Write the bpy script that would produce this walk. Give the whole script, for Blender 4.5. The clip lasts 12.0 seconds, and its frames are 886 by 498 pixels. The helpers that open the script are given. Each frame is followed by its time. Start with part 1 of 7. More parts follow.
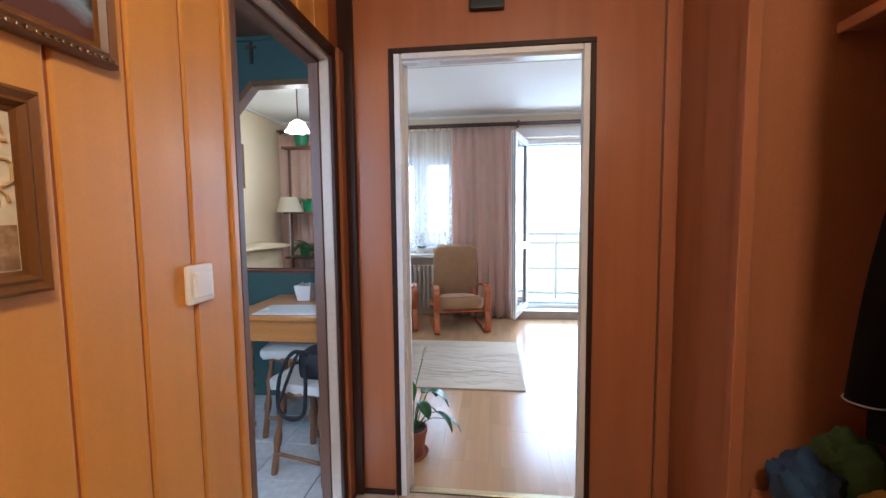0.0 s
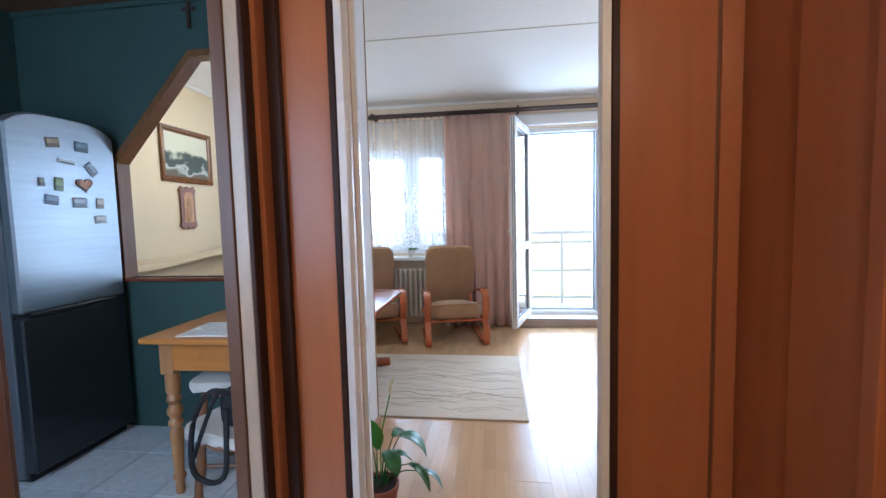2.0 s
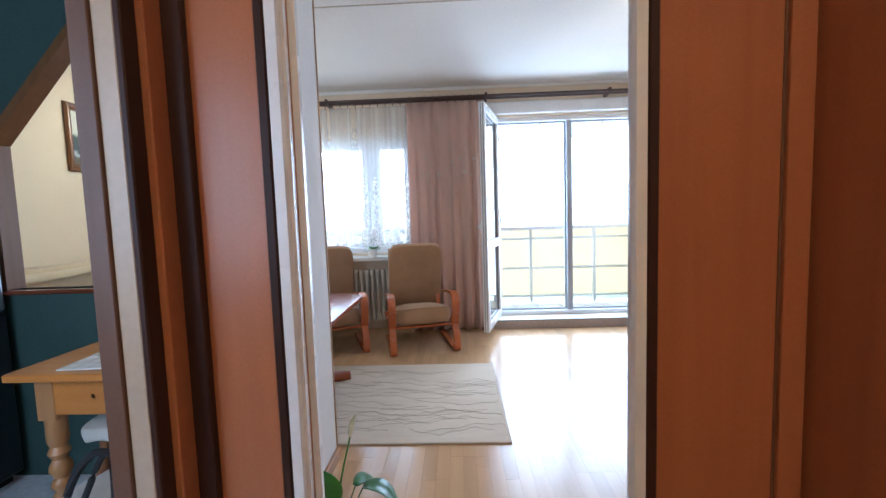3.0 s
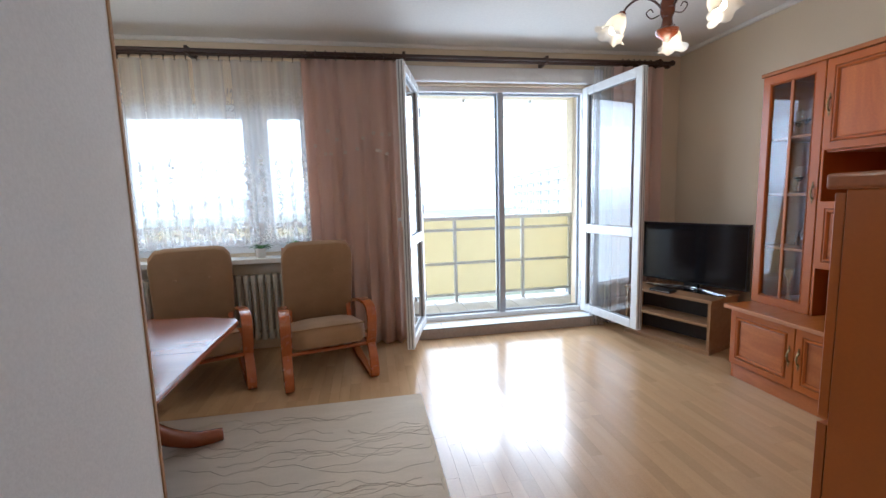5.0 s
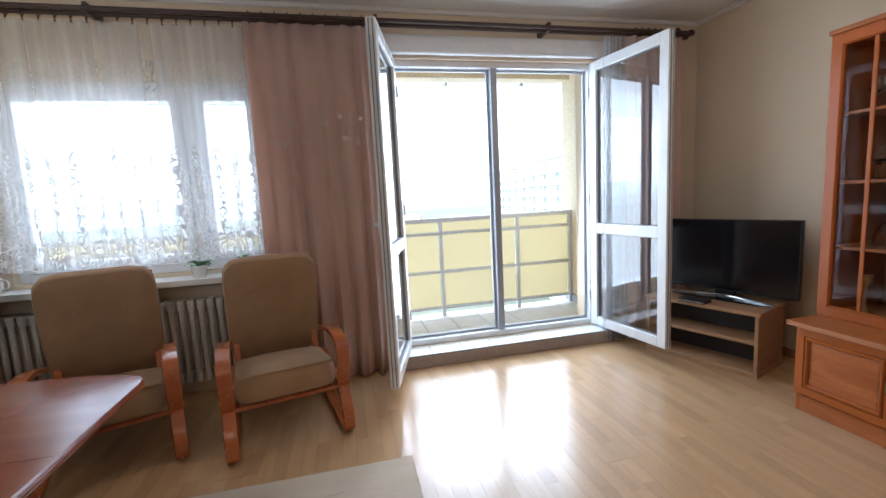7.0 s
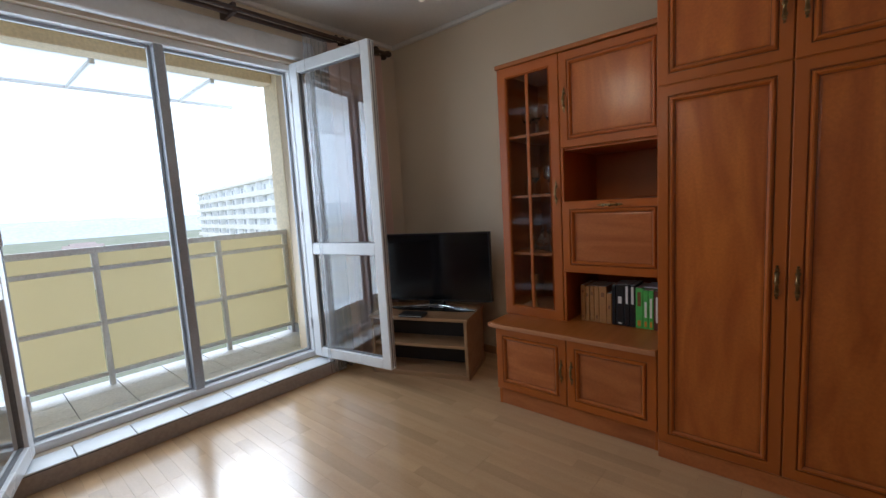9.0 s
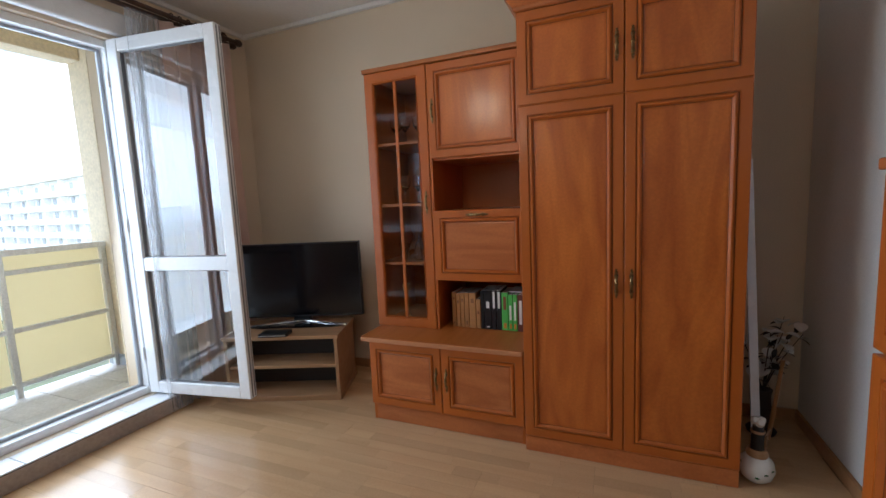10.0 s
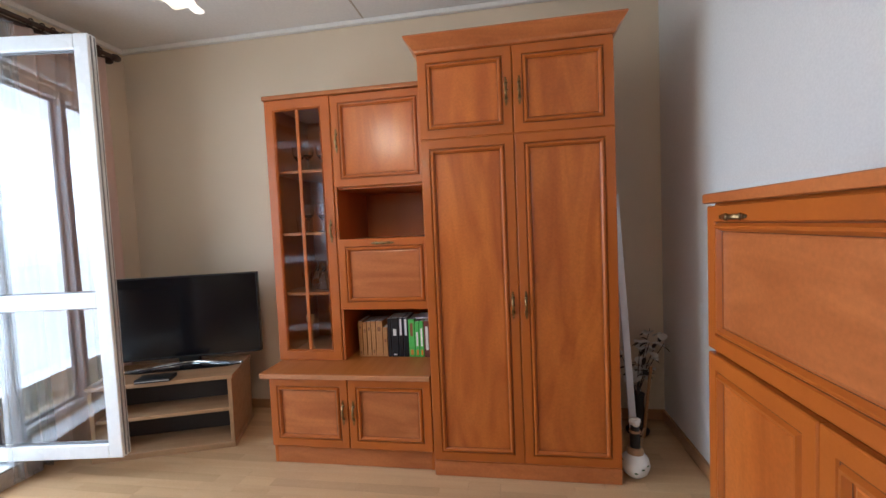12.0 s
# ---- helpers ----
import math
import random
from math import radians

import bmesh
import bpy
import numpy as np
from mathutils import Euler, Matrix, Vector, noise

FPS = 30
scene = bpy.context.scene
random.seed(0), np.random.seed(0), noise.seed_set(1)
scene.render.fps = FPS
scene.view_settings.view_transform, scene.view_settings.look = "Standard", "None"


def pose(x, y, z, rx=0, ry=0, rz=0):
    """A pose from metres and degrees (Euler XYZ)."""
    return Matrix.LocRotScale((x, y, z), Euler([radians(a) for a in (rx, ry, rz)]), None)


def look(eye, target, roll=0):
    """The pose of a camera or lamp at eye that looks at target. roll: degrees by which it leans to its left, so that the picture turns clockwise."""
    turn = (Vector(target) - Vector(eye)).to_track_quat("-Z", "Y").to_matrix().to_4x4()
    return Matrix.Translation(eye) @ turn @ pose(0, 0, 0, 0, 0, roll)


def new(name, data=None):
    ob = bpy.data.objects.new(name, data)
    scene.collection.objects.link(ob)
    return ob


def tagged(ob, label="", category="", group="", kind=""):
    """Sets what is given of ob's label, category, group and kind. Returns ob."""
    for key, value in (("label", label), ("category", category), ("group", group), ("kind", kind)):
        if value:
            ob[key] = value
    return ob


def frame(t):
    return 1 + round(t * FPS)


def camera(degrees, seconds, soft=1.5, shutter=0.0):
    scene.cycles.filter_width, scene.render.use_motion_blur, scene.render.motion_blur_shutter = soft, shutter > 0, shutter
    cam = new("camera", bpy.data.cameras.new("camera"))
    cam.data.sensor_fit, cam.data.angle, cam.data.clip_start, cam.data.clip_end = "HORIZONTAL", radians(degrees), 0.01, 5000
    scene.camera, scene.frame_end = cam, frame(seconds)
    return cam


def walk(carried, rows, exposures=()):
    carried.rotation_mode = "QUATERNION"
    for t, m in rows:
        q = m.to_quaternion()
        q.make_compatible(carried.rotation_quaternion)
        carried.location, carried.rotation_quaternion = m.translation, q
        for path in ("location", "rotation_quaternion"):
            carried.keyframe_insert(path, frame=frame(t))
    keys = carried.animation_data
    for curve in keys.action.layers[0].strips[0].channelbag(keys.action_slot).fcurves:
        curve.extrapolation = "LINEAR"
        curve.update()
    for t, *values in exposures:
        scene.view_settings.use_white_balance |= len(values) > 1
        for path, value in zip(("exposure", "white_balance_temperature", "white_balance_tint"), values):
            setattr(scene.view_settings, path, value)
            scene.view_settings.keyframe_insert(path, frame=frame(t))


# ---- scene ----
cam = camera(92.7, 12.0)
PATH = [
    (0, (0.044, -0.065, 1.313), (-0.193, 1.914, 1.155), -0.6),
    (0.5, (0.036, 0.006, 1.307), (-0.195, 1.986, 1.147), -0.4),
    (1, (0.067, 0.169, 1.298), (-0.174, 2.148, 1.135), -0.6),
    (1.5, (0.117, 0.329, 1.283), (-0.135, 2.307, 1.128), -1.0),
    (2, (0.111, 0.483, 1.262), (-0.148, 2.461, 1.114), -1.4),
    (2.5, (0.054, 0.666, 1.242), (-0.178, 2.646, 1.09), -1.7),
    (2.7, (0.025, 0.73, 1.235), (-0.129, 2.719, 1.081), -1.7),
    (4.3, (0.024, 1.374, 1.245), (0.066, 3.362, 1.033), -2.1),
    (4.5, (0.026, 1.433, 1.247), (0.132, 3.418, 1.027), -2.1),
    (5, (-0.003, 1.639, 1.263), (0.337, 3.596, 1.023), -1.7),
    (5.5, (0.018, 1.796, 1.249), (0.39, 3.747, 1.009), -2.1),
    (6, (0.034, 2.01, 1.244), (0.422, 3.958, 1.01), -2.4),
    (6.5, (0.047, 2.153, 1.259), (0.427, 4.101, 1.018), -2.7),
    (6.7, (0.043, 2.222, 1.261), (0.428, 4.17, 1.016), -2.8),
    (8.3, (0.227, 2.579, 1.196), (1.367, 4.208, 0.977), -3.2),
    (8.5, (0.277, 2.612, 1.207), (1.515, 4.167, 0.986), -3.5),
    (9, (0.358, 2.65, 1.214), (1.855, 3.958, 0.995), -3.3),
    (9.5, (0.378, 2.706, 1.229), (2.088, 3.716, 0.997), -2.9),
    (10, (0.399, 2.729, 1.236), (2.233, 3.495, 1.008), -2.6),
    (10.5, (0.377, 2.739, 1.213), (2.281, 3.323, 1.029), -2.6),
    (11, (0.365, 2.732, 1.22), (2.299, 3.215, 1.06), -2.7),
    (11.5, (0.361, 2.728, 1.229), (2.316, 3.125, 1.087), -2.7),
    (12, (0.351, 2.723, 1.229), (2.32, 3.055, 1.122), -2.5),
]
EXPOSURES = [
    (0.0, 1.12, 4700, 6), (2.7, 1.0, 4750, 6), (4.3, 0.42, 5200, 8), (6.7, 0.3, 5300, 8), (8.5, -0.08, 5400, 8),
    (9.0, -0.57, 5500, 8), (9.4, -0.64, 5500, 8), (10.0, 0.05, 5400, 8), (10.8, 0.6, 5400, 8), (12.0, 0.78, 5350, 8),
]
walk(cam, [(t, look(eye, target, roll)) for t, eye, target, roll in PATH], EXPOSURES)

# ---- light and exposure ----
world = bpy.data.worlds.new("sky")
scene.world = world
world.use_nodes = True
wn, wl = world.node_tree.nodes, world.node_tree.links
sky = wn.new("ShaderNodeTexSky")
sky.sky_type, sky.sun_disc = "NISHITA", False
sky.sun_elevation, sky.sun_rotation = radians(38), radians(20)
sky.air_density, sky.dust_density, sky.ozone_density = 1.0, 4.0, 1.0
haze = wn.new("ShaderNodeMix")
haze.data_type = "RGBA"
haze.inputs[0].default_value = 0.72
haze.inputs[7].default_value = (25.0, 26.5, 28.5, 1)
wl.new(sky.outputs[0], haze.inputs[6])
wl.new(haze.outputs[2], wn["Background"].inputs[0])
wn["Background"].inputs[1].default_value = 0.15


def lamp(name, kind, m, energy, color=(1, 1, 1), size=0.1, size_y=None):
    data = bpy.data.lights.new(name, kind)
    data.energy, data.color = energy, color
    if kind == "AREA":
        data.shape, data.size, data.size_y = "RECTANGLE", size, size_y or size
    elif kind == "SUN":
        data.angle = size
    else:
        data.shadow_soft_size = size
    ob = new(name, data)
    ob.matrix_world = m
    return ob


lamp("sun", "SUN", look((20, 60, 45), (0, 0, 0)), 1.0, (1, 0.96, 0.9), radians(14))
# sky light through the two openings of the window wall, and the kitchen window
lamp("balcony_daylight", "AREA", look((1.26, 5.72, 1.25), (1.26, 0, 0.6)), 30, (0.86, 0.93, 1.0), 1.5, 2.0)
lamp("window_daylight", "AREA", look((-1.2, 5.72, 1.5), (-1.2, 0, 0.9)), 11, (0.88, 0.94, 1.0), 1.3, 1.0)
lamp("kitchen_daylight", "AREA", look((-1.7, -0.02, 1.5), (-1.8, 3, 0.9)), 2.9, (0.88, 0.95, 1.0), 1.2, 1.2)
lamp("hall_lamp_light", "POINT", pose(0.36, -0.45, 2.30), 33, (1.0, 0.72, 0.40), 0.09)


# ---- materials ----
def ramp_mix(nt, fac, a, b):
    m = nt.nodes.new("ShaderNodeMix")
    m.data_type = "RGBA"
    m.inputs[6].default_value, m.inputs[7].default_value = (*a, 1), (*b, 1)
    nt.links.new(fac, m.inputs[0])
    return m.outputs[2]


def mat(name, a, b=None, scale=(3, 3, 3), fine=90.0, rough=0.5, bump=0.05, metal=0.0, rand=0.0, coat=0.0, sheen=0.0, spec=0.5, sharp=1.0, island=False, var=0.1, warp=0.0):
    """Two-scale surface: broad drift between two colours, fine grain, varied gloss and slight relief."""
    b = b or tuple(c * 0.86 for c in a)
    m = bpy.data.materials.new(name)
    m.use_nodes = True
    nt = m.node_tree
    n, l = nt.nodes, nt.links
    p = n["Principled BSDF"]
    tc = n.new("ShaderNodeTexCoord")
    mp = n.new("ShaderNodeMapping")
    mp.inputs["Scale"].default_value = scale
    src = tc.outputs["Object"]
    if rand:
        oi = n.new("ShaderNodeNewGeometry" if island else "ShaderNodeObjectInfo")
        rnd_out = oi.outputs["Random Per Island" if island else "Random"]
        vm = n.new("ShaderNodeVectorMath")
        vm.operation = "MULTIPLY_ADD"
        vm.inputs[1].default_value = (37, 23, 51)
        l.new(rnd_out, vm.inputs[0])
        l.new(src, vm.inputs[2])
        src = vm.outputs[0]
    l.new(src, mp.inputs["Vector"])
    n1 = n.new("ShaderNodeTexNoise")
    n1.inputs["Scale"].default_value, n1.inputs["Detail"].default_value = 1.0, 5.0
    n1.inputs["Distortion"].default_value = warp
    l.new(mp.outputs[0], n1.inputs["Vector"])
    mr = n.new("ShaderNodeMapRange")
    mr.inputs[1].default_value, mr.inputs[2].default_value = 0.5 - 0.22 / sharp, 0.5 + 0.22 / sharp
    l.new(n1.outputs[0], mr.inputs[0])
    col = ramp_mix(nt, mr.outputs[0], a, b)
    n2 = n.new("ShaderNodeTexNoise")
    n2.inputs["Scale"].default_value, n2.inputs["Detail"].default_value = fine, 3.0
    l.new(src, n2.inputs["Vector"])
    hv = n.new("ShaderNodeHueSaturation")
    mv = n.new("ShaderNodeMapRange")
    mv.inputs[1].default_value, mv.inputs[2].default_value, mv.inputs[3].default_value, mv.inputs[4].default_value = 0.3, 0.7, 1 - var, 1 + var
    l.new(n2.outputs[0], mv.inputs[0])
    val = mv.outputs[0]
    if rand:
        mo = n.new("ShaderNodeMapRange")
        mo.inputs[3].default_value, mo.inputs[4].default_value = 1 - rand, 1 + rand
        l.new(rnd_out, mo.inputs[0])
        mm = n.new("ShaderNodeMath")
        mm.operation = "MULTIPLY"
        l.new(mo.outputs[0], mm.inputs[0])
        l.new(val, mm.inputs[1])
        val = mm.outputs[0]
    l.new(val, hv.inputs["Value"])
    l.new(col, hv.inputs["Color"])
    l.new(hv.outputs[0], p.inputs["Base Color"])
    rr = n.new("ShaderNodeMapRange")
    rr.inputs[3].default_value, rr.inputs[4].default_value = max(rough - 0.06, 0.02), min(rough + 0.08, 1)
    l.new(n1.outputs[0], rr.inputs[0])
    l.new(rr.outputs[0], p.inputs["Roughness"])
    p.inputs["Metallic"].default_value = metal
    p.inputs["Coat Weight"].default_value = coat
    p.inputs["Coat Roughness"].default_value = 0.15
    p.inputs["Sheen Weight"].default_value = sheen
    p.inputs["Specular IOR Level"].default_value = spec
    if bump:
        bp = n.new("ShaderNodeBump")
        bp.inputs["Strength"].default_value, bp.inputs["Distance"].default_value = bump, 0.004
        l.new(n2.outputs[0], bp.inputs["Height"])
        l.new(bp.outputs[0], p.inputs["Normal"])
    return m


def wood(name, a, b, axis="z", rough=0.35, rand=0.08, coat=0.0, grain=1.0, sharp=1.0, island=False, var=0.05, warp=0.0, spec=0.5):
    s = {"x": (1.6, 26, 26), "y": (26, 1.6, 26), "z": (26, 26, 1.6)}[axis]
    return mat(name, a, b, tuple(v * grain for v in s), 140, rough, 0.03, 0, rand, coat, sharp=sharp, island=island, var=var, warp=warp, spec=spec)


def flame(name, a, b, scale):
    """Alder veneer with soft flame figure: broad drifting patches stretched along the grain, over fine pores."""
    return mat(name, a, b, scale, 95, 0.32, 0.04, 0, 0.05, 0.18, sharp=1.15, var=0.08, warp=1.6)


def glass_mat(name, tint=(1, 1, 1), rough=0.0, base=0.08):
    """A clear pane: see-through, with a mirror gloss that grows towards grazing views."""
    m = bpy.data.materials.new(name)
    m.use_nodes = True
    n, l = m.node_tree.nodes, m.node_tree.links
    n.remove(n["Principled BSDF"])
    tr, gl, lw, mx = n.new("ShaderNodeBsdfTransparent"), n.new("ShaderNodeBsdfGlossy"), n.new("ShaderNodeLayerWeight"), n.new("ShaderNodeMixShader")
    tr.inputs[0].default_value = (*tint, 1)
    gl.inputs["Roughness"].default_value = rough
    lw.inputs["Blend"].default_value = 0.5
    pw, fr = n.new("ShaderNodeMath"), n.new("ShaderNodeMath")
    pw.operation, fr.operation = "POWER", "MULTIPLY_ADD"
    pw.inputs[1].default_value = 3.5
    fr.inputs[1].default_value, fr.inputs[2].default_value = 1 - base, base
    l.new(lw.outputs["Facing"], pw.inputs[0])
    l.new(pw.outputs[0], fr.inputs[0])
    l.new(fr.outputs[0], mx.inputs[0])
    l.new(tr.outputs[0], mx.inputs[1])
    l.new(gl.outputs[0], mx.inputs[2])
    l.new(mx.outputs[0], n["Material Output"].inputs[0])
    return m


def glow(name, color, strength):
    m = bpy.data.materials.new(name)
    m.use_nodes = True
    p = m.node_tree.nodes["Principled BSDF"]
    p.inputs["Base Color"].default_value = (*color, 1)
    p.inputs["Emission Color"].default_value = (*color, 1)
    p.inputs["Emission Strength"].default_value = strength
    return m


def sheer_mat():
    """White voile: plain and thin above, floral lace in the lower half, scalloped hem."""
    m = bpy.data.materials.new("voile")
    m.use_nodes = True
    n, l = m.node_tree.nodes, m.node_tree.links
    n.remove(n["Principled BSDF"])
    tc = n.new("ShaderNodeTexCoord")
    sep = n.new("ShaderNodeSeparateXYZ")
    l.new(tc.outputs["Object"], sep.inputs[0])

    def math(op, a, b=None, c=None):
        q = n.new("ShaderNodeMath")
        q.operation = op
        for i, v in enumerate((a, b, c)):
            if v is None:
                continue
            if isinstance(v, (int, float)):
                q.inputs[i].default_value = v
            else:
                l.new(v, q.inputs[i])
        return q.outputs[0]

    z, x = sep.outputs[2], sep.outputs[0]
    # flowers: warped cells
    mp = n.new("ShaderNodeMapping")
    mp.inputs["Scale"].default_value = (1, 0.0, 0.75)
    l.new(tc.outputs["Object"], mp.inputs[0])
    nz = n.new("ShaderNodeTexNoise")
    nz.inputs["Scale"].default_value = 11
    l.new(mp.outputs[0], nz.inputs["Vector"])
    wm = n.new("ShaderNodeVectorMath")
    wm.operation = "MULTIPLY_ADD"
    wm.inputs[1].default_value = (0.11, 0.0, 0.11)
    l.new(nz.outputs["Color"], wm.inputs[0])
    l.new(mp.outputs[0], wm.inputs[2])
    vo = n.new("ShaderNodeTexVoronoi")
    vo.feature = "DISTANCE_TO_EDGE"
    vo.inputs["Scale"].default_value = 34
    l.new(wm.outputs[0], vo.inputs["Vector"])
    v2 = n.new("ShaderNodeTexVoronoi")
    v2.inputs["Scale"].default_value = 30
    l.new(wm.outputs[0], v2.inputs["Vector"])
    lines = math("LESS_THAN", vo.outputs["Distance"], 0.09)
    blobs = math("LESS_THAN", v2.outputs["Distance"], 0.26)
    motif = math("MAXIMUM", lines, blobs)
    # columns of sprays rising to uneven height
    wob = n.new("ShaderNodeTexNoise")
    wob.inputs["Scale"].default_value = 2.3
    sx_ = n.new("ShaderNodeCombineXYZ")
    l.new(x, sx_.inputs[0])
    l.new(sx_.outputs[0], wob.inputs["Vector"])
    col = math("MULTIPLY_ADD", math("SINE", math("MULTIPLY_ADD", wob.outputs[0], 9.0, math("MULTIPLY", x, 56))), 0.5, 0.5)
    top = math("MULTIPLY_ADD", col, 0.16, 1.50)
    low = math("LESS_THAN", z, top)
    hem = math("LESS_THAN", z, 1.1)
    dens = math("MULTIPLY", motif, math("MAXIMUM", math("MULTIPLY", low, math("MULTIPLY_ADD", math("POWER", col, 3.0), 0.8, 0.14)), math("MULTIPLY", hem, 0.75)))
    # faint band of sprays near the top
    band = math("MULTIPLY", math("LESS_THAN", math("ABSOLUTE", math("SUBTRACT", z, 2.08)), 0.09), math("MULTIPLY", motif, 0.035))
    wv = n.new("ShaderNodeTexNoise")
    wv.inputs["Scale"].default_value = 12
    l.new(sx_.outputs[0], wv.inputs["Vector"])
    base = math("MAXIMUM", math("MULTIPLY_ADD", wv.outputs[0], 0.75, -0.02), 0.16)
    alpha = math("MINIMUM", math("ADD", math("ADD", base, dens), band), 0.95)
    tr, df, ts = n.new("ShaderNodeBsdfTransparent"), n.new("ShaderNodeBsdfDiffuse"), n.new("ShaderNodeBsdfTranslucent")
    df.inputs[0].default_value = (0.86, 0.86, 0.86, 1)
    ts.inputs[0].default_value = (0.8, 0.8, 0.82, 1)
    m1, m2 = n.new("ShaderNodeMixShader"), n.new("ShaderNodeMixShader")
    l.new(math("MULTIPLY_ADD", math("MINIMUM", dens, 1.0), -0.42, 0.45), m1.inputs[0])
    l.new(df.outputs[0], m1.inputs[1])
    l.new(ts.outputs[0], m1.inputs[2])
    l.new(alpha, m2.inputs[0])
    l.new(tr.outputs[0], m2.inputs[1])
    l.new(m1.outputs[0], m2.inputs[2])
    l.new(m2.outputs[0], n["Material Output"].inputs[0])
    return m


def thin_voile(name, cover):
    """Plain gathered voile: threads cover part of the light, the rest passes between them."""
    m = cloth_mat(name, (0.72, 0.73, 0.75), (0.66, 0.67, 0.69), 0.35)
    n, l = m.node_tree.nodes, m.node_tree.links
    out = n["Material Output"]
    tr, mx = n.new("ShaderNodeBsdfTransparent"), n.new("ShaderNodeMixShader")
    mx.inputs[0].default_value = cover
    l.new(tr.outputs[0], mx.inputs[1])
    l.new(out.inputs[0].links[0].from_socket, mx.inputs[2])
    l.new(mx.outputs[0], out.inputs[0])
    return m


def cloth_mat(name, a, b, through_light=0.3, scale=(2, 2, 2)):
    m = mat(name, a, b, scale, 400, 0.85, 0.15, sheen=0.2)
    n, l = m.node_tree.nodes, m.node_tree.links
    ts, mx = n.new("ShaderNodeBsdfTranslucent"), n.new("ShaderNodeMixShader")
    ts.inputs[0].default_value = (*a, 1)
    mx.inputs[0].default_value = through_light
    l.new(n["Principled BSDF"].outputs[0], mx.inputs[1])
    l.new(ts.outputs[0], mx.inputs[2])
    l.new(mx.outputs[0], n["Material Output"].inputs[0])
    return m


M_WALL = mat("beige_wallpaper", (0.68, 0.57, 0.425), (0.64, 0.535, 0.40), (2, 2, 2), 160, 0.8, 0.12, var=0.04)
M_WALL_W = mat("white_wallpaper", (0.70, 0.69, 0.67), (0.66, 0.65, 0.63), (2, 2, 2), 130, 0.8, 0.16, var=0.04)
M_CEIL = mat("ceiling_paint", (0.78, 0.76, 0.72), (0.74, 0.72, 0.69), (1, 1, 1), 60, 0.9, 0.05, var=0.03)
M_TEAL = mat("teal_paint", (0.042, 0.080, 0.069), (0.036, 0.069, 0.060), (3, 3, 3), 70, 0.6, 0.12)
M_PANEL = wood("hall_panel", (0.60, 0.272, 0.036), (0.53, 0.232, 0.028), "z", 0.38, 0.03, 0.08, grain=0.5, var=0.03, warp=0.5)
M_PANEL_GROOVE = wood("hall_panel_groove", (0.36, 0.105, 0.025), (0.28, 0.08, 0.02), "z", 0.5)
M_PANEL_R = wood("hall_laminate", (0.35, 0.130, 0.050), (0.30, 0.108, 0.041), "z", 0.33, 0.03, grain=0.6, warp=0.5, spec=0.35)
M_HATCH = wood("hatch_frame_wood", (0.20, 0.088, 0.026), (0.15, 0.062, 0.018), "z", 0.4)
M_TRIM = wood("dark_trim", (0.028, 0.012, 0.008), (0.042, 0.017, 0.010), "z", 0.45, spec=0.2)
M_BROWN = wood("brown_trim", (0.13, 0.06, 0.03), (0.10, 0.045, 0.02), "z", 0.45)
M_JAMB = mat("jamb_paint", (0.44, 0.345, 0.25), (0.40, 0.31, 0.22), (3, 3, 3), 50, 0.35, 0.03, var=0.04)
M_STEEL_PAINT = mat("door_frame_paint", (0.72, 0.73, 0.74), (0.66, 0.67, 0.68), (3, 3, 3), 50, 0.25, 0.03, var=0.02)
M_ALDER = wood("alder_foil", (0.43, 0.112, 0.011), (0.37, 0.090, 0.008), "z", 0.33, 0.05, 0.15, grain=0.3, sharp=0.8, var=0.03, warp=0.6)
M_ALDER_P = flame("alder_panel", (0.53, 0.153, 0.023), (0.35, 0.082, 0.009), (6.5, 6.5, 1.5))
M_ALDER_H = flame("alder_across", (0.50, 0.165, 0.046), (0.34, 0.094, 0.020), (1.7, 8, 8))
M_ALDER_Y = wood("alder_lengthwise", (0.36, 0.115, 0.02), (0.31, 0.095, 0.016), "y", 0.35, 0.05, 0.1)
M_ALDER_D = wood("alder_groove", (0.12, 0.034, 0.009), (0.09, 0.026, 0.007), "z", 0.4)
M_EDGE = wood("worn_edge_and_reflection", (0.47, 0.20, 0.085), (0.41, 0.17, 0.07), "y", 0.4)
M_CHERRY = wood("cherry_veneer", (0.30, 0.075, 0.022), (0.24, 0.058, 0.017), "x", 0.22, 0.03, 0.3, grain=0.5)
M_CHERRY_D = wood("cherry_edge", (0.17, 0.042, 0.016), (0.13, 0.032, 0.012), "x", 0.25, 0.03, 0.3)
M_BENT = wood("bent_birch", (0.44, 0.125, 0.032), (0.37, 0.10, 0.026), "y", 0.25, 0.04, 0.3)
M_OAK = wood("tv_stand_oak", (0.40, 0.24, 0.12), (0.33, 0.19, 0.095), "x", 0.45, 0.06)
M_PINE = wood("pine", (0.50, 0.205, 0.036), (0.42, 0.16, 0.027), "x", 0.35, 0.05, 0.2)
M_PINE_Z = wood("pine_turned", (0.42, 0.21, 0.075), (0.35, 0.17, 0.06), "z", 0.4, 0.05, 0.1)
M_DARKWOOD = wood("stool_wood", (0.24, 0.115, 0.05), (0.19, 0.085, 0.036), "z", 0.4)
M_GILT = wood("gilt_frame", (0.17, 0.068, 0.010), (0.10, 0.036, 0.006), "z", 0.32, 0.05)
M_FLOOR = wood("laminate_board", (0.56, 0.37, 0.20), (0.49, 0.31, 0.16), "y", 0.20, 0.09, 0.25, grain=0.6, island=True)
M_FLOOR_JOINT = mat("laminate_joint", (0.20, 0.12, 0.06), rough=0.6)
M_BASE = wood("baseboard_wood", (0.40, 0.22, 0.10), (0.34, 0.18, 0.08), "y", 0.4)
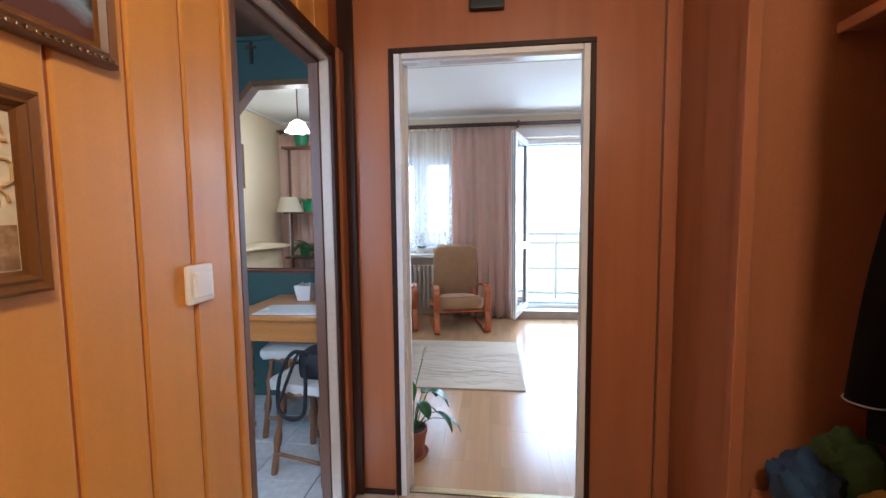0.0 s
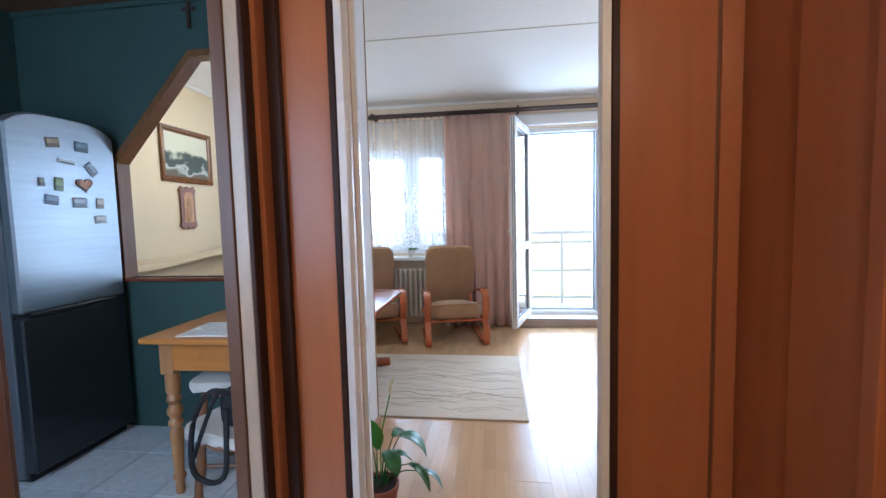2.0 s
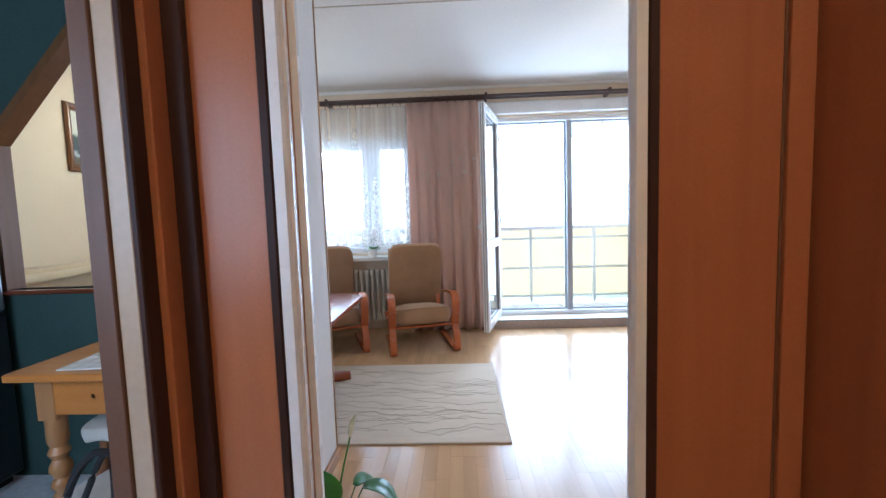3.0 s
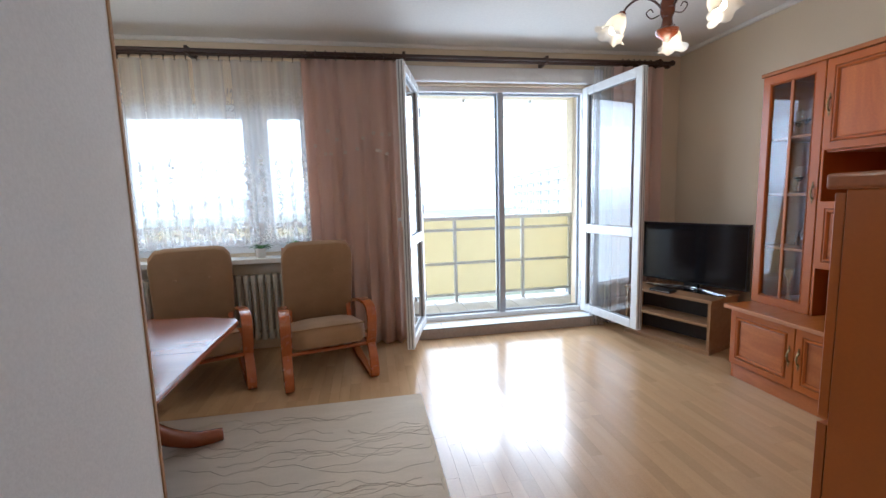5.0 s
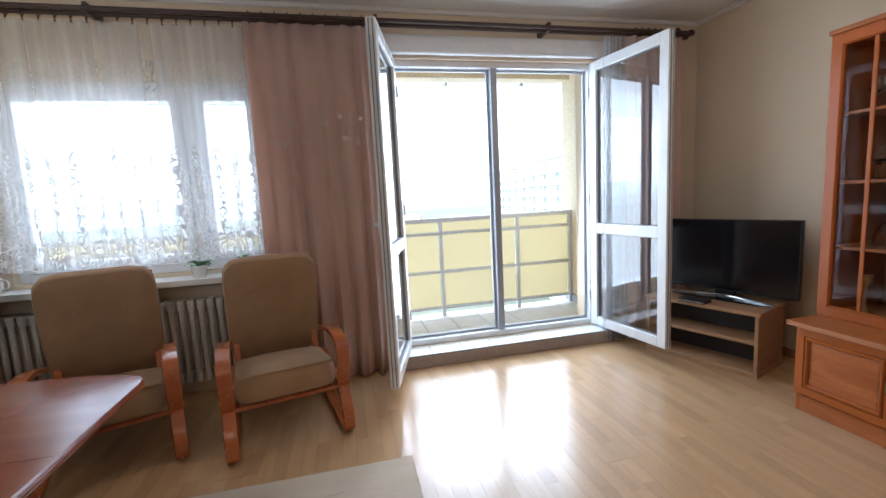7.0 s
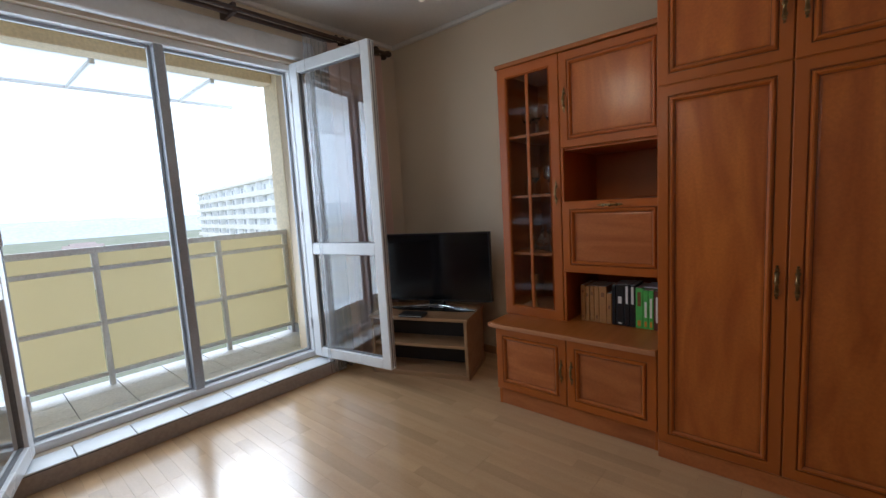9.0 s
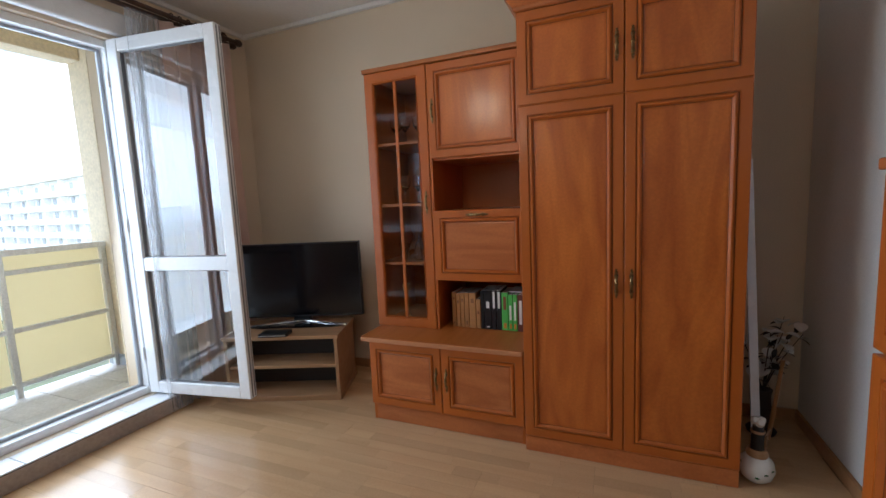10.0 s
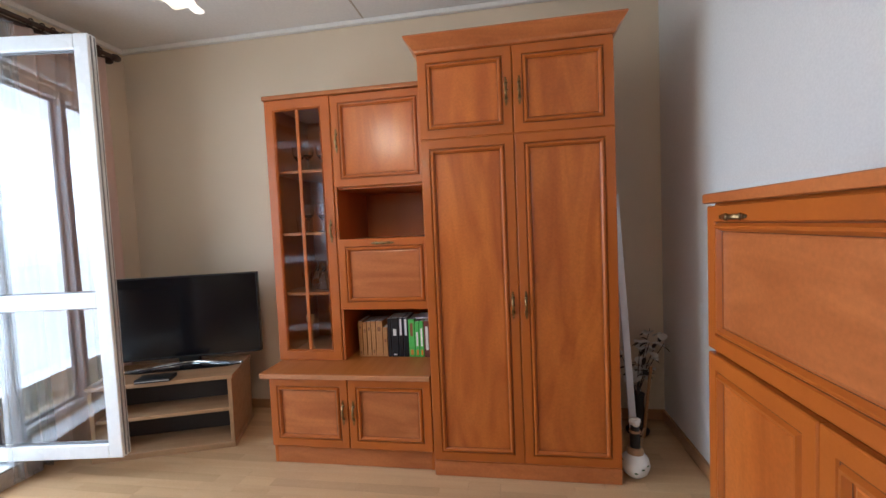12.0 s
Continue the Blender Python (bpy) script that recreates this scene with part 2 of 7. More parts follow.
M_KTILE = mat("white_floor_tile", (0.74, 0.75, 0.76), (0.66, 0.68, 0.70), (5, 5, 5), 30, 0.12, 0.02, rand=0.03)
M_GROUT = mat("dark_grout", (0.09, 0.09, 0.09), rough=0.9)
M_HTILE = mat("beige_floor_tile", (0.55, 0.42, 0.30), (0.42, 0.30, 0.20), (9, 9, 9), 40, 0.3, 0.05, rand=0.06)
M_BTILE = mat("balcony_tile", (0.68, 0.67, 0.65), (0.6, 0.59, 0.57), (7, 7, 7), 60, 0.5, 0.1, rand=0.05)
M_PVC = mat("white_pvc", (0.83, 0.84, 0.85), (0.80, 0.81, 0.82), (4, 4, 4), 40, 0.25, 0.01, var=0.02)
M_PVC_G = mat("grey_gasket", (0.22, 0.22, 0.23), rough=0.6)
M_ALU = mat("brushed_aluminium", (0.72, 0.73, 0.74), (0.62, 0.63, 0.64), (30, 30, 3), 120, 0.35, 0.02, 0.45)
M_ALU_D = mat("grey_frame", (0.40, 0.42, 0.45), (0.34, 0.36, 0.39), (9, 9, 2), 120, 0.4, 0.02, 0.2)
M_CHROME = mat("chrome", (0.75, 0.76, 0.78), rough=0.12, bump=0, metal=1.0)
M_BRASS = mat("antique_brass", (0.30, 0.19, 0.08), (0.06, 0.035, 0.015), (60, 60, 60), 200, 0.3, 0.05, 0.9)
M_GLASS = glass_mat("window_glass", (0.94, 0.96, 0.96), 0.0, 0.19)
M_VITRINE = glass_mat("vitrine_glass", (0.93, 0.95, 0.94))
M_GOBLET = mat("goblet_glass", (0.95, 0.97, 0.97), (0.93, 0.95, 0.95), rough=0.03, bump=0)
M_GOBLET.node_tree.nodes["Principled BSDF"].inputs["Transmission Weight"].default_value = 1.0
M_SHEER = sheer_mat()
M_SHEER2 = thin_voile("white_voile_bunch", 0.24)
M_CURTAIN = cloth_mat("salmon_curtain", (0.76, 0.57, 0.48), (0.70, 0.51, 0.43), 0.45)
M_BLOSSOM = mat("embroidered_blossom", (0.75, 0.66, 0.58), rough=0.8)
M_ROD = wood("curtain_rod_wood", (0.055, 0.026, 0.017), (0.04, 0.02, 0.014), "x", 0.4)
M_FABRIC = mat("beige_upholstery", (0.38, 0.235, 0.125), (0.29, 0.175, 0.09), (5, 5, 5), 320, 0.9, 0.3, sheen=0.1)
M_RUG = mat("cream_pile", (0.63, 0.54, 0.42), (0.56, 0.475, 0.365), (3, 14, 3), 260, 0.95, 0.5, sheen=0.3)
M_RUG_L = mat("carved_rug_line", (0.50, 0.43, 0.335), rough=0.95)
M_RAD = mat("radiator_paint", (0.60, 0.56, 0.48), (0.54, 0.50, 0.43), (6, 6, 6), 60, 0.4, 0.05)
# near-black: shade in the TV stand, own colour of vase, branches and grille
M_DARK = mat("dark_and_shadow", (0.03, 0.022, 0.018), rough=0.7)
M_SCREEN = mat("tv_screen", (0.006, 0.006, 0.008), rough=0.12, bump=0)
M_BLACK = mat("black_plastic", (0.012, 0.012, 0.013), rough=0.35)
M_WHITE = mat("white_plastic", (0.80, 0.79, 0.76), (0.76, 0.75, 0.72), (9, 9, 9), 50, 0.3, 0.01, var=0.02)
M_CERAMIC = mat("white_ceramic", (0.78, 0.76, 0.72), (0.70, 0.67, 0.62), (12, 12, 12), 60, 0.2, 0.02, var=0.02)
M_TERRA = mat("terracotta", (0.30, 0.10, 0.05), (0.25, 0.08, 0.04), (9, 9, 9), 90, 0.6, 0.1)
M_SOIL = mat("soil", (0.035, 0.022, 0.014), (0.02, 0.013, 0.009), (60, 60, 60), 200, 0.95, 0.8)
M_LEAF = mat("glossy_leaf", (0.022, 0.085, 0.020), (0.035, 0.13, 0.022), (14, 14, 14), 60, 0.32, 0.1, rand=0.15)
M_LEAF_Y = mat("young_leaf", (0.06, 0.25, 0.03), (0.05, 0.19, 0.025), (14, 14, 14), 60, 0.35, 0.1)
M_SPATHE = mat("white_spathe", (0.75, 0.75, 0.62), (0.62, 0.68, 0.48), (9, 9, 9), 60, 0.5)
M_GREENPOT = mat("green_pot", (0.02, 0.18, 0.07), (0.018, 0.15, 0.06), rough=0.3)
M_STEEL = mat("fridge_steel", (0.34, 0.37, 0.40), (0.30, 0.33, 0.36), (2, 2, 40), 180, 0.3, 0.02, 0.75)
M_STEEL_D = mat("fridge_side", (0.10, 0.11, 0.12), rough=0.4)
M_CUSHION = cloth_mat("cream_cushion", (0.62, 0.60, 0.55), (0.52, 0.50, 0.46), 0.05, (9, 9, 9))
M_BAG = mat("black_strap", (0.008, 0.009, 0.012), rough=0.7)
M_LAMPSHADE = cloth_mat("cream_lampshade", (0.78, 0.72, 0.58), (0.74, 0.68, 0.54), 0.5)
M_SOFA = mat("yellow_throw", (0.58, 0.48, 0.30), (0.50, 0.40, 0.24), (6, 6, 6), 200, 0.9, 0.4, sheen=0.2)
M_TULIP = cloth_mat("frosted_glass_shade", (0.85, 0.80, 0.72), (0.80, 0.74, 0.66), 0.6)
M_BULB = glow("lit_bulb", (1.0, 0.80, 0.52), 4.0)
M_RENDER = mat("cream_render", (0.78, 0.67, 0.49), (0.74, 0.63, 0.455), (3, 3, 3), 50, 0.9, 0.3)
M_BOARD = cloth_mat("yellow_balcony_board", (0.82, 0.75, 0.55), (0.78, 0.71, 0.51), 0.55)
M_AWNING = cloth_mat("white_awning", (0.86, 0.87, 0.88), (0.82, 0.83, 0.84), 0.75)
M_HOUSE = mat("block_render", (0.82, 0.77, 0.68), (0.78, 0.73, 0.64), (0.3, 0.3, 0.3), 3, 0.9, 0.1)
M_HOUSE_W = mat("block_white", (0.86, 0.86, 0.85), (0.82, 0.82, 0.81), (0.3, 0.3, 0.3), 3, 0.9, 0.1)
# distant panes lightened, the haze before them mixed into the base colour
M_PANE = mat("hazed_pane", (0.52, 0.54, 0.56), rough=0.15)
M_ROOF = mat("faded_roof", (0.42, 0.33, 0.29), (0.37, 0.29, 0.26), (0.5, 0.5, 0.5), 4, 0.9, 0.1)
M_GRASS = mat("meadow", (0.15, 0.17, 0.09), (0.24, 0.23, 0.17), (0.05, 0.05, 0.05), 0.6, 0.95, 0.3)
# pale blue-grey: distance haze painted into the hills' colour
M_HILL = mat("hazed_hill", (0.50, 0.53, 0.56), (0.56, 0.59, 0.61), (0.02, 0.02, 0.02), 0.2, 0.95, 0)
M_COAT = mat("black_coat", (0.008, 0.008, 0.011), (0.013, 0.012, 0.016), (12, 12, 4), 300, 0.9, 0.4, spec=0.1)


# ---- mesh helpers ----
def part(name, bm, material, parent=None, label="", smooth=False):
    """Links a bmesh as one mesh object under a thing or a part."""
    bmesh.ops.recalc_face_normals(bm, faces=bm.faces)
    me = bpy.data.meshes.new(name)
    bm.to_mesh(me)
    bm.free()
    if smooth:
        me.shade_smooth()
        me.set_sharp_from_angle(angle=radians(40))
    me.materials.append(material)
    ob = new(name, me)
    ob.parent = parent
    if label:
        ob["label"] = label
    return ob


def thing(name, m, label, category, group="", kind=""):
    ob = new(name)
    ob.empty_display_size = 0.05
    ob.matrix_world = m
    return tagged(ob, label, category, group, kind)


def box(bm, x0, x1, y0, y1, z0, z1, bev=0.0):
    """A box, its edges chamfered by bev."""
    t = bmesh.new()
    bmesh.ops.create_cube(t, size=1)
    for v in t.verts:
        v.co = Vector(((x0 + x1) / 2 + v.co.x * (x1 - x0), (y0 + y1) / 2 + v.co.y * (y1 - y0), (z0 + z1) / 2 + v.co.z * (z1 - z0)))
    if bev:
        bmesh.ops.bevel(t, geom=t.edges[:], offset=bev, segments=1 if bev < 0.004 else 3, affect="EDGES", profile=0.6)
    add(bm, t)
    return bm


def add(bm, t, m=None):
    vs = {}
    for v in t.verts:
        vs[v] = bm.verts.new(m @ v.co if m else v.co)
    for f in t.faces:
        try:
            bm.faces.new([vs[v] for v in f.verts])
        except ValueError:
            pass
    t.free()


def boxed(x0, x1, y0, y1, z0, z1, bev=0.0):
    return box(bmesh.new(), x0, x1, y0, y1, z0, z1, bev)


def sheet(x0, x1, y, z0, z1):
    """A pane of glass in the x-z plane."""
    bm = bmesh.new()
    bm.faces.new([bm.verts.new(p) for p in ((x0, y, z0), (x1, y, z0), (x1, y, z1), (x0, y, z1))])
    return bm


def skin(bm, rings, closed=True, caps=True):
    """Joins rings of points by quads."""
    vr = [[bm.verts.new(p) for p in r] for r in rings]
    k = len(vr[0])
    for a, b in zip(vr, vr[1:]):
        for i in range(k if closed else k - 1):
            j = (i + 1) % k
            bm.faces.new((a[i], a[j], b[j], b[i]))
    if caps and closed:
        bm.faces.new(vr[0][::-1])
        bm.faces.new(vr[-1])
    return bm


def lathe(bm, prof, seg=20, at=(0, 0, 0), ruffle=0.0, waves=6, caps=True):
    rings = []
    top = max(z for r, z in prof)
    for i, (r, z) in enumerate(prof):
        ring = []
        for k in range(seg):
            a = math.tau * k / seg
            rr = max(r, 0.0005)
            f = ruffle * (i / max(len(prof) - 1, 1)) ** 2
            ring.append((at[0] + rr * (1 + f * math.cos(waves * a)) * math.cos(a), at[1] + rr * (1 + f * math.cos(waves * a)) * math.sin(a), at[2] + z + f * 0.05 * math.sin(waves * a)))
        rings.append(ring)
    return skin(bm, rings, True, caps)


def tube(bm, pts, r, seg=8, r1=None):
    pts = [Vector(p) for p in pts]
    rings = []
    up = Vector((0.13, 0.2, 0.97)).normalized()
    for i, p in enumerate(pts):
        d = (pts[min(i + 1, len(pts) - 1)] - pts[max(i - 1, 0)]).normalized()
        if abs(d.dot(up)) > 0.98:
            up = Vector((0.97, 0.13, 0.2)).normalized()
        a = d.cross(up).normalized()
        b = d.cross(a)
        rr = r + ((r1 if r1 is not None else r) - r) * i / max(len(pts) - 1, 1)
        rings.append([p + rr * (math.cos(math.tau * k / seg) * a + math.sin(math.tau * k / seg) * b) for k in range(seg)])
    return skin(bm, rings)


def smooth_path(pts, n=8):
    """Points of a rounded path through the given ones."""
    pts = [Vector(p) for p in pts]
    out = []
    for i in range(len(pts) - 1):
        p0, p1, p2, p3 = pts[max(i - 1, 0)], pts[i], pts[i + 1], pts[min(i + 2, len(pts) - 1)]
        for k in range(n):
            t = k / n
            out.append(0.5 * ((2 * p1) + (p2 - p0) * t + (2 * p0 - 5 * p1 + 4 * p2 - p3) * t * t + (3 * p1 - p0 - 3 * p2 + p3) * t ** 3))
    out.append(pts[-1])
    return out


def band(bm, path, x0, x1, thick, soft=0.004):
    """A bent strip: a path of (y, z), as wide as x0 to x1."""
    rings = []
    for i, p in enumerate(path):
        d = (path[min(i + 1, len(path) - 1)] - path[max(i - 1, 0)]).normalized()
        nrm = Vector((0, -d.z, d.y))
        o, q = p + nrm * thick / 2, p - nrm * thick / 2
        rings.append([(x0 + soft, o.y, o.z), (x1 - soft, o.y, o.z), (x1, p.y, p.z), (x1 - soft, q.y, q.z), (x0 + soft, q.y, q.z), (x0, p.y, p.z)])
    return skin(bm, rings)


def prism(bm, poly, z0, z1, axis="z"):
    """A polygon given flat, drawn out along an axis."""
    def put(a, b, c):
        return {"z": (a, b, c), "y": (a, c, b), "x": (c, a, b)}[axis]
    return skin(bm, [[put(a, b, z0) for a, b in poly], [put(a, b, z1) for a, b in poly]])


def cushion(bm, w, d, h, seg=12, puff=0.35):
    """A soft pad, w by d by h, from z 0 up, its edges rounded."""
    rings = []
    for j in range(9):
        v = -1 + 2 * j / 8
        s = (1 - abs(v) ** 3.2) ** (1 / 3.2) if abs(v) < 1 else 0
        inset = (1 - s) * min(w, d, h * 2) * 0.28
        ring = []
        for k in range(4 * seg):
            a = math.tau * (k + 0.5) / (4 * seg)
            c, sn = math.cos(a), math.sin(a)
            m = (abs(c) ** 7 + abs(sn) ** 7) ** (-1 / 7)
            ring.append(((w / 2 - inset) * c * m, (d / 2 - inset) * sn * m, h / 2 + v * h / 2))
        rings.append(ring)
    # crowned faces, drawn in from the last ring
    def crown(z, dz):
        edge = min(w, d, h * 2) * 0.28
        out = []
        for f in (0.9, 0.75, 0.6, 0.42, 0.25, 0.1):
            ring = []
            for k in range(4 * seg):
                a = math.tau * (k + 0.5) / (4 * seg)
                c, sn = math.cos(a), math.sin(a)
                m = (abs(c) ** 7 + abs(sn) ** 7) ** (-1 / 7)
                ring.append(((w / 2 - edge) * f * c * m, (d / 2 - edge) * f * sn * m, z + dz * (1 - f * f)))
            out.append(ring)
        return out
    rings = crown(0, 0)[::-1] + rings + crown(h, puff * h * 0.5)
    return skin(bm, rings)


def wall_with_holes(bm, axis, a0, a1, lo, hi, z0, z1, holes):
    """A wall slab along x or y between lo and hi, with rectangular openings (a, b, z, z) cut through; pieces butt."""
    cuts = sorted({a0, a1, *[h[0] for h in holes], *[h[1] for h in holes]})
    for s, e in zip(cuts, cuts[1:]):
        here = sorted([(h[2], h[3]) for h in holes if h[0] <= s + 1e-6 and h[1] >= e - 1e-6])
        z = z0
        for b, t in here + [(z1, z1)]:
            if b > z + 1e-6:
                if axis == "x":
                    box(bm, s, e, lo, hi, z, b)
                else:
                    box(bm, lo, hi, s, e, z, b)
            z = t
    return bm


def setting(name, bm, material, label, category):
    return tagged(part(name, bm, material), label, category, "", "structure")


# ---- the rooms ----
XL, XK, XR, YD0, YD1, YW, YT0, YT1, XW = -0.635, -0.725, 3.05, 1.80, 1.852, 5.45, 2.80, 2.92, -2.80
ZC = 2.58
YH = 2.862
floor = setting("floor", box(boxed(XL, XR, 1.85, YW, -0.10, -0.004), XW, XL, YH - 0.01, YW, -0.10, -0.004), M_FLOOR_JOINT, "pale beech laminate floor of the living room", "floor")
floor_k = setting("floor_kitchen", boxed(XW, XK, -0.05, YT0, -0.10, -0.006), M_GROUT, "white ceramic floor tiles with dark joints", "floor")
floor_h = setting("floor_hall", boxed(XL, 1.40, -1.7, 1.84, -0.10, -0.006), M_GROUT, "mottled beige ceramic tiles in the hall", "floor")
setting("ceiling", boxed(XW - 0.1, XR + 0.1, YD1, YW + 0.3, ZC, ZC + 0.12), M_CEIL, "plain white painted ceiling with a panel joint", "ceiling")
setting("ceiling_kitchen", boxed(XW - 0.1, XK, -0.15, YT0, 2.56, 2.70), M_BROWN, "dark brown panelled kitchen ceiling", "ceiling")
setting("ceiling_hall", boxed(XK, 1.5, -1.8, YD1, 2.56, 2.70), M_CEIL, "white painted ceiling of the hall", "ceiling")
setting("ceiling_joint", boxed(XW, XR, 3.62, 3.632, ZC - 0.002, ZC + 0.01), M_RUG_L, "thin joint between ceiling panels", "ceiling")

# window wall with window and balcony door
WX0, WX1, WZ0, WZ1 = -1.98, -0.42, 0.84, 2.08
DX0, DX1, DZ0, DZ1 = 0.43, 2.09, 0.10, 2.25
setting("wall_window", wall_with_holes(bmesh.new(), "x", XW - 0.1, XR + 0.1, YW, YW + 0.30, -0.1, ZC, [(WX0, WX1, WZ0, WZ1), (DX0, DX1, DZ0, DZ1)]), M_WALL, "beige papered wall around window and balcony door", "wall")
setting("wall_right", boxed(XR, XR + 0.12, YD1, YW, -0.1, ZC), M_WALL, "beige papered wall behind the wall unit", "wall")
setting("wall_left", boxed(XW - 0.1, XW, YT0, YW, -0.1, ZC), mat("cream_wallpaper", (0.72, 0.61, 0.42), (0.68, 0.57, 0.39), (2, 2, 2), 150, 0.8, 0.12), "cream papered wall with a framed landscape", "wall")
# door wall: living side white paper, hall side laminate, opening between
OX0, OX1, OZ = -0.386, 0.442, 2.013
setting("wall_door", wall_with_holes(bmesh.new(), "x", XL, XR, YD0 + 0.012, YD1, -0.1, ZC, [(OX0, OX1, -0.1, OZ)]), M_WALL_W, "white papered wall around the hall doorway", "wall")
setting("wall_door_hall_side", wall_with_holes(bmesh.new(), "x", XL, 0.80, YD0, YD0 + 0.012, 0.0, 2.56, [(OX0, OX1, 0.0, OZ)]), M_PANEL_R, "reddish-brown laminate on the hall wall", "wall")
# partition between kitchen and hall/living room
setting("wall_partition", wall_with_holes(bmesh.new(), "y", -0.15, YT0, XK, XL, -0.1, 2.56, [(1.005, 1.688, -0.1, 1.98)]), M_WALL_W, "white papered partition beside the doorway", "wall")
setting("wall_partition_end", boxed(XK, XL, YT0, YT1, -0.1, ZC), M_WALL_W, "white papered end of the partition", "wall")
setting("partition_corner_strip", boxed(XL - 0.030, XL + 0.005, YT1 - 0.006, YT1 + 0.005, 0.0, ZC, 0.002), M_OAK, "narrow wooden corner strip", "trim")
# teal kitchen wall with the serving hatch (its upper corner cut aslant)
HX0, HX1, HZ0, HZ1 = -2.16, -0.90, 0.94, 2.225
wt = wall_with_holes(bmesh.new(), "x", XW, XK, YT0, YH - 0.004, -0.1, ZC, [(HX0, HX1, HZ0, HZ1)])
prism(wt, [(HX0, 1.635), (-1.63, HZ1), (HX0, HZ1)], YT0, YH - 0.004, "y")
setting("wall_teal", wt, M_TEAL, "dark teal kitchen wall with a serving hatch", "wall")
setting("wall_hatch_living_side", wall_with_holes(bmesh.new(), "x", XW, XK, YH - 0.004, YH + 0.004, 0, ZC, [(HX0, HX1, HZ0, HZ1), ]), M_WALL_W, "white papered living side of the hatch wall", "wall")
setting("wall_kitchen_left", boxed(XW - 0.1, XW, -0.15, YT0, -0.1, 2.56), M_TEAL, "dark teal kitchen side wall", "wall")
setting("wall_kitchen_window", wall_with_holes(bmesh.new(), "x", XW - 0.1, XK, -0.15, -0.05, -0.1, 2.56, [(-2.3, -1.1, 0.9, 2.1)]), M_TEAL, "teal kitchen wall with the window", "wall")
setting("wall_hall_back", boxed(XK, 1.5, -1.8, -1.7, -0.1, 2.56), M_PANEL_R, "reddish-brown laminate wall of the hall", "wall")
setting("wall_hall_left_back", boxed(XK, XL, -1.7, -0.15, -0.1, 2.56), M_PANEL_R, "reddish-brown laminate wall", "wall")
setting("wall_hall_right", boxed(0.80, 1.40, 1.345, YD0 + 0.012, -0.1, 2.56), M_PANEL_R, "reddish-brown laminate closet flank", "wall")
setting("wall_closet_back", boxed(1.36, 1.46, -1.7, 1.345, -0.1, 2.56), mat("closet_board", (0.20, 0.075, 0.045), (0.17, 0.06, 0.036), (4, 4, 4), 60, 0.5), "dark brown back board of the coat closet", "wall")
setting("closet_flank_near", boxed(0.80, 1.36, -0.16, -0.12, -0.1, 2.56), M_PANEL_R, "reddish-brown closet flank", "wall")
# unseen panel, added to keep the hall lamp off the coats
setting("closet_front", boxed(0.80, 0.82, -0.12, 0.80, 0.0, 2.56), M_PANEL_R, "reddish-brown closet front added out of view to shade the coats", "wall")
setting("closet_edge_trim", boxed(0.782, 0.822, 1.31, 1.349, 0.0, 2.56, 0.004), M_PANEL_R, "rounded laminate edge of the closet flank", "trim")
setting("closet_lintel_trim", boxed(0.785, 0.80, -0.12, 1.80, 2.22, 2.27, 0.004), M_PANEL_R, "laminate ledge along the closet top", "trim")
setting("closet_flank_board", boxed(0.790, 0.80, 1.349, 1.56, 0.0, 2.2, 0.004), M_PANEL_R, "raised laminate board on the closet flank", "trim")
setting("closet_corner_board", boxed(0.737, 0.79, YD0 - 0.014, YD0, 0.0, 2.56, 0.004), M_PANEL_R, "narrow laminate board in the hall corner", "trim")
setting("closet_corner_joint", boxed(0.731, 0.737, YD0 - 0.003, YD0, 0.0, 2.56), M_BROWN, "dark joint beside the corner board", "trim")

# vertical hall boards
hall_boards = tagged(part("hall_panelling", boxed(XL, XL + 0.004, -1.7, 0.976, 0.0, 2.56), M_PANEL_GROOVE), "orange-brown vertical panelling with rounded joints", "wall panelling", "", "structure")
door_top_boards = tagged(part("panelling_over_door", boxed(XL, XL + 0.004, 0.949, YD0, 2.025, 2.56), M_PANEL_GROOVE), "orange-brown panelling above the kitchen doorway", "wall panelling", "", "structure")
setting("panelling_strip", boxed(XL, XL + 0.030, 1.718, 1.775, 0.0, 2.025, 0.003), M_PANEL_R, "narrow laminate strip beside the kitchen doorway", "trim")
setting("corner_trim", boxed(XL, XL + 0.070, 1.775, YD0, 0.0, 2.56, 0.003), M_TRIM, "dark brown corner moulding", "trim")


def frame_trim(name, axis, a0, a1, z1, w, at0, at1, material, label, slim=None):
    """Three-sided door trim, flat boards of width w round an opening."""
    t = thing(name, Matrix(), label, "door trim", "", "structure")
    wl = slim or w
    for n, (s, e, b, c) in {"left_board": (a0 - wl, a0, 0.0, z1), "right_board": (a1, a1 + w, 0.0, z1), "head_board": (a0 - wl, a1 + w, z1, z1 + w)}.items():
        bm = boxed(s, e, at0, at1, b, c, 0.003) if axis == "x" else boxed(at0, at1, s, e, b, c, 0.003)
        part(n, bm, M_BROWN if slim and n == "left_board" else material, t)
    return t


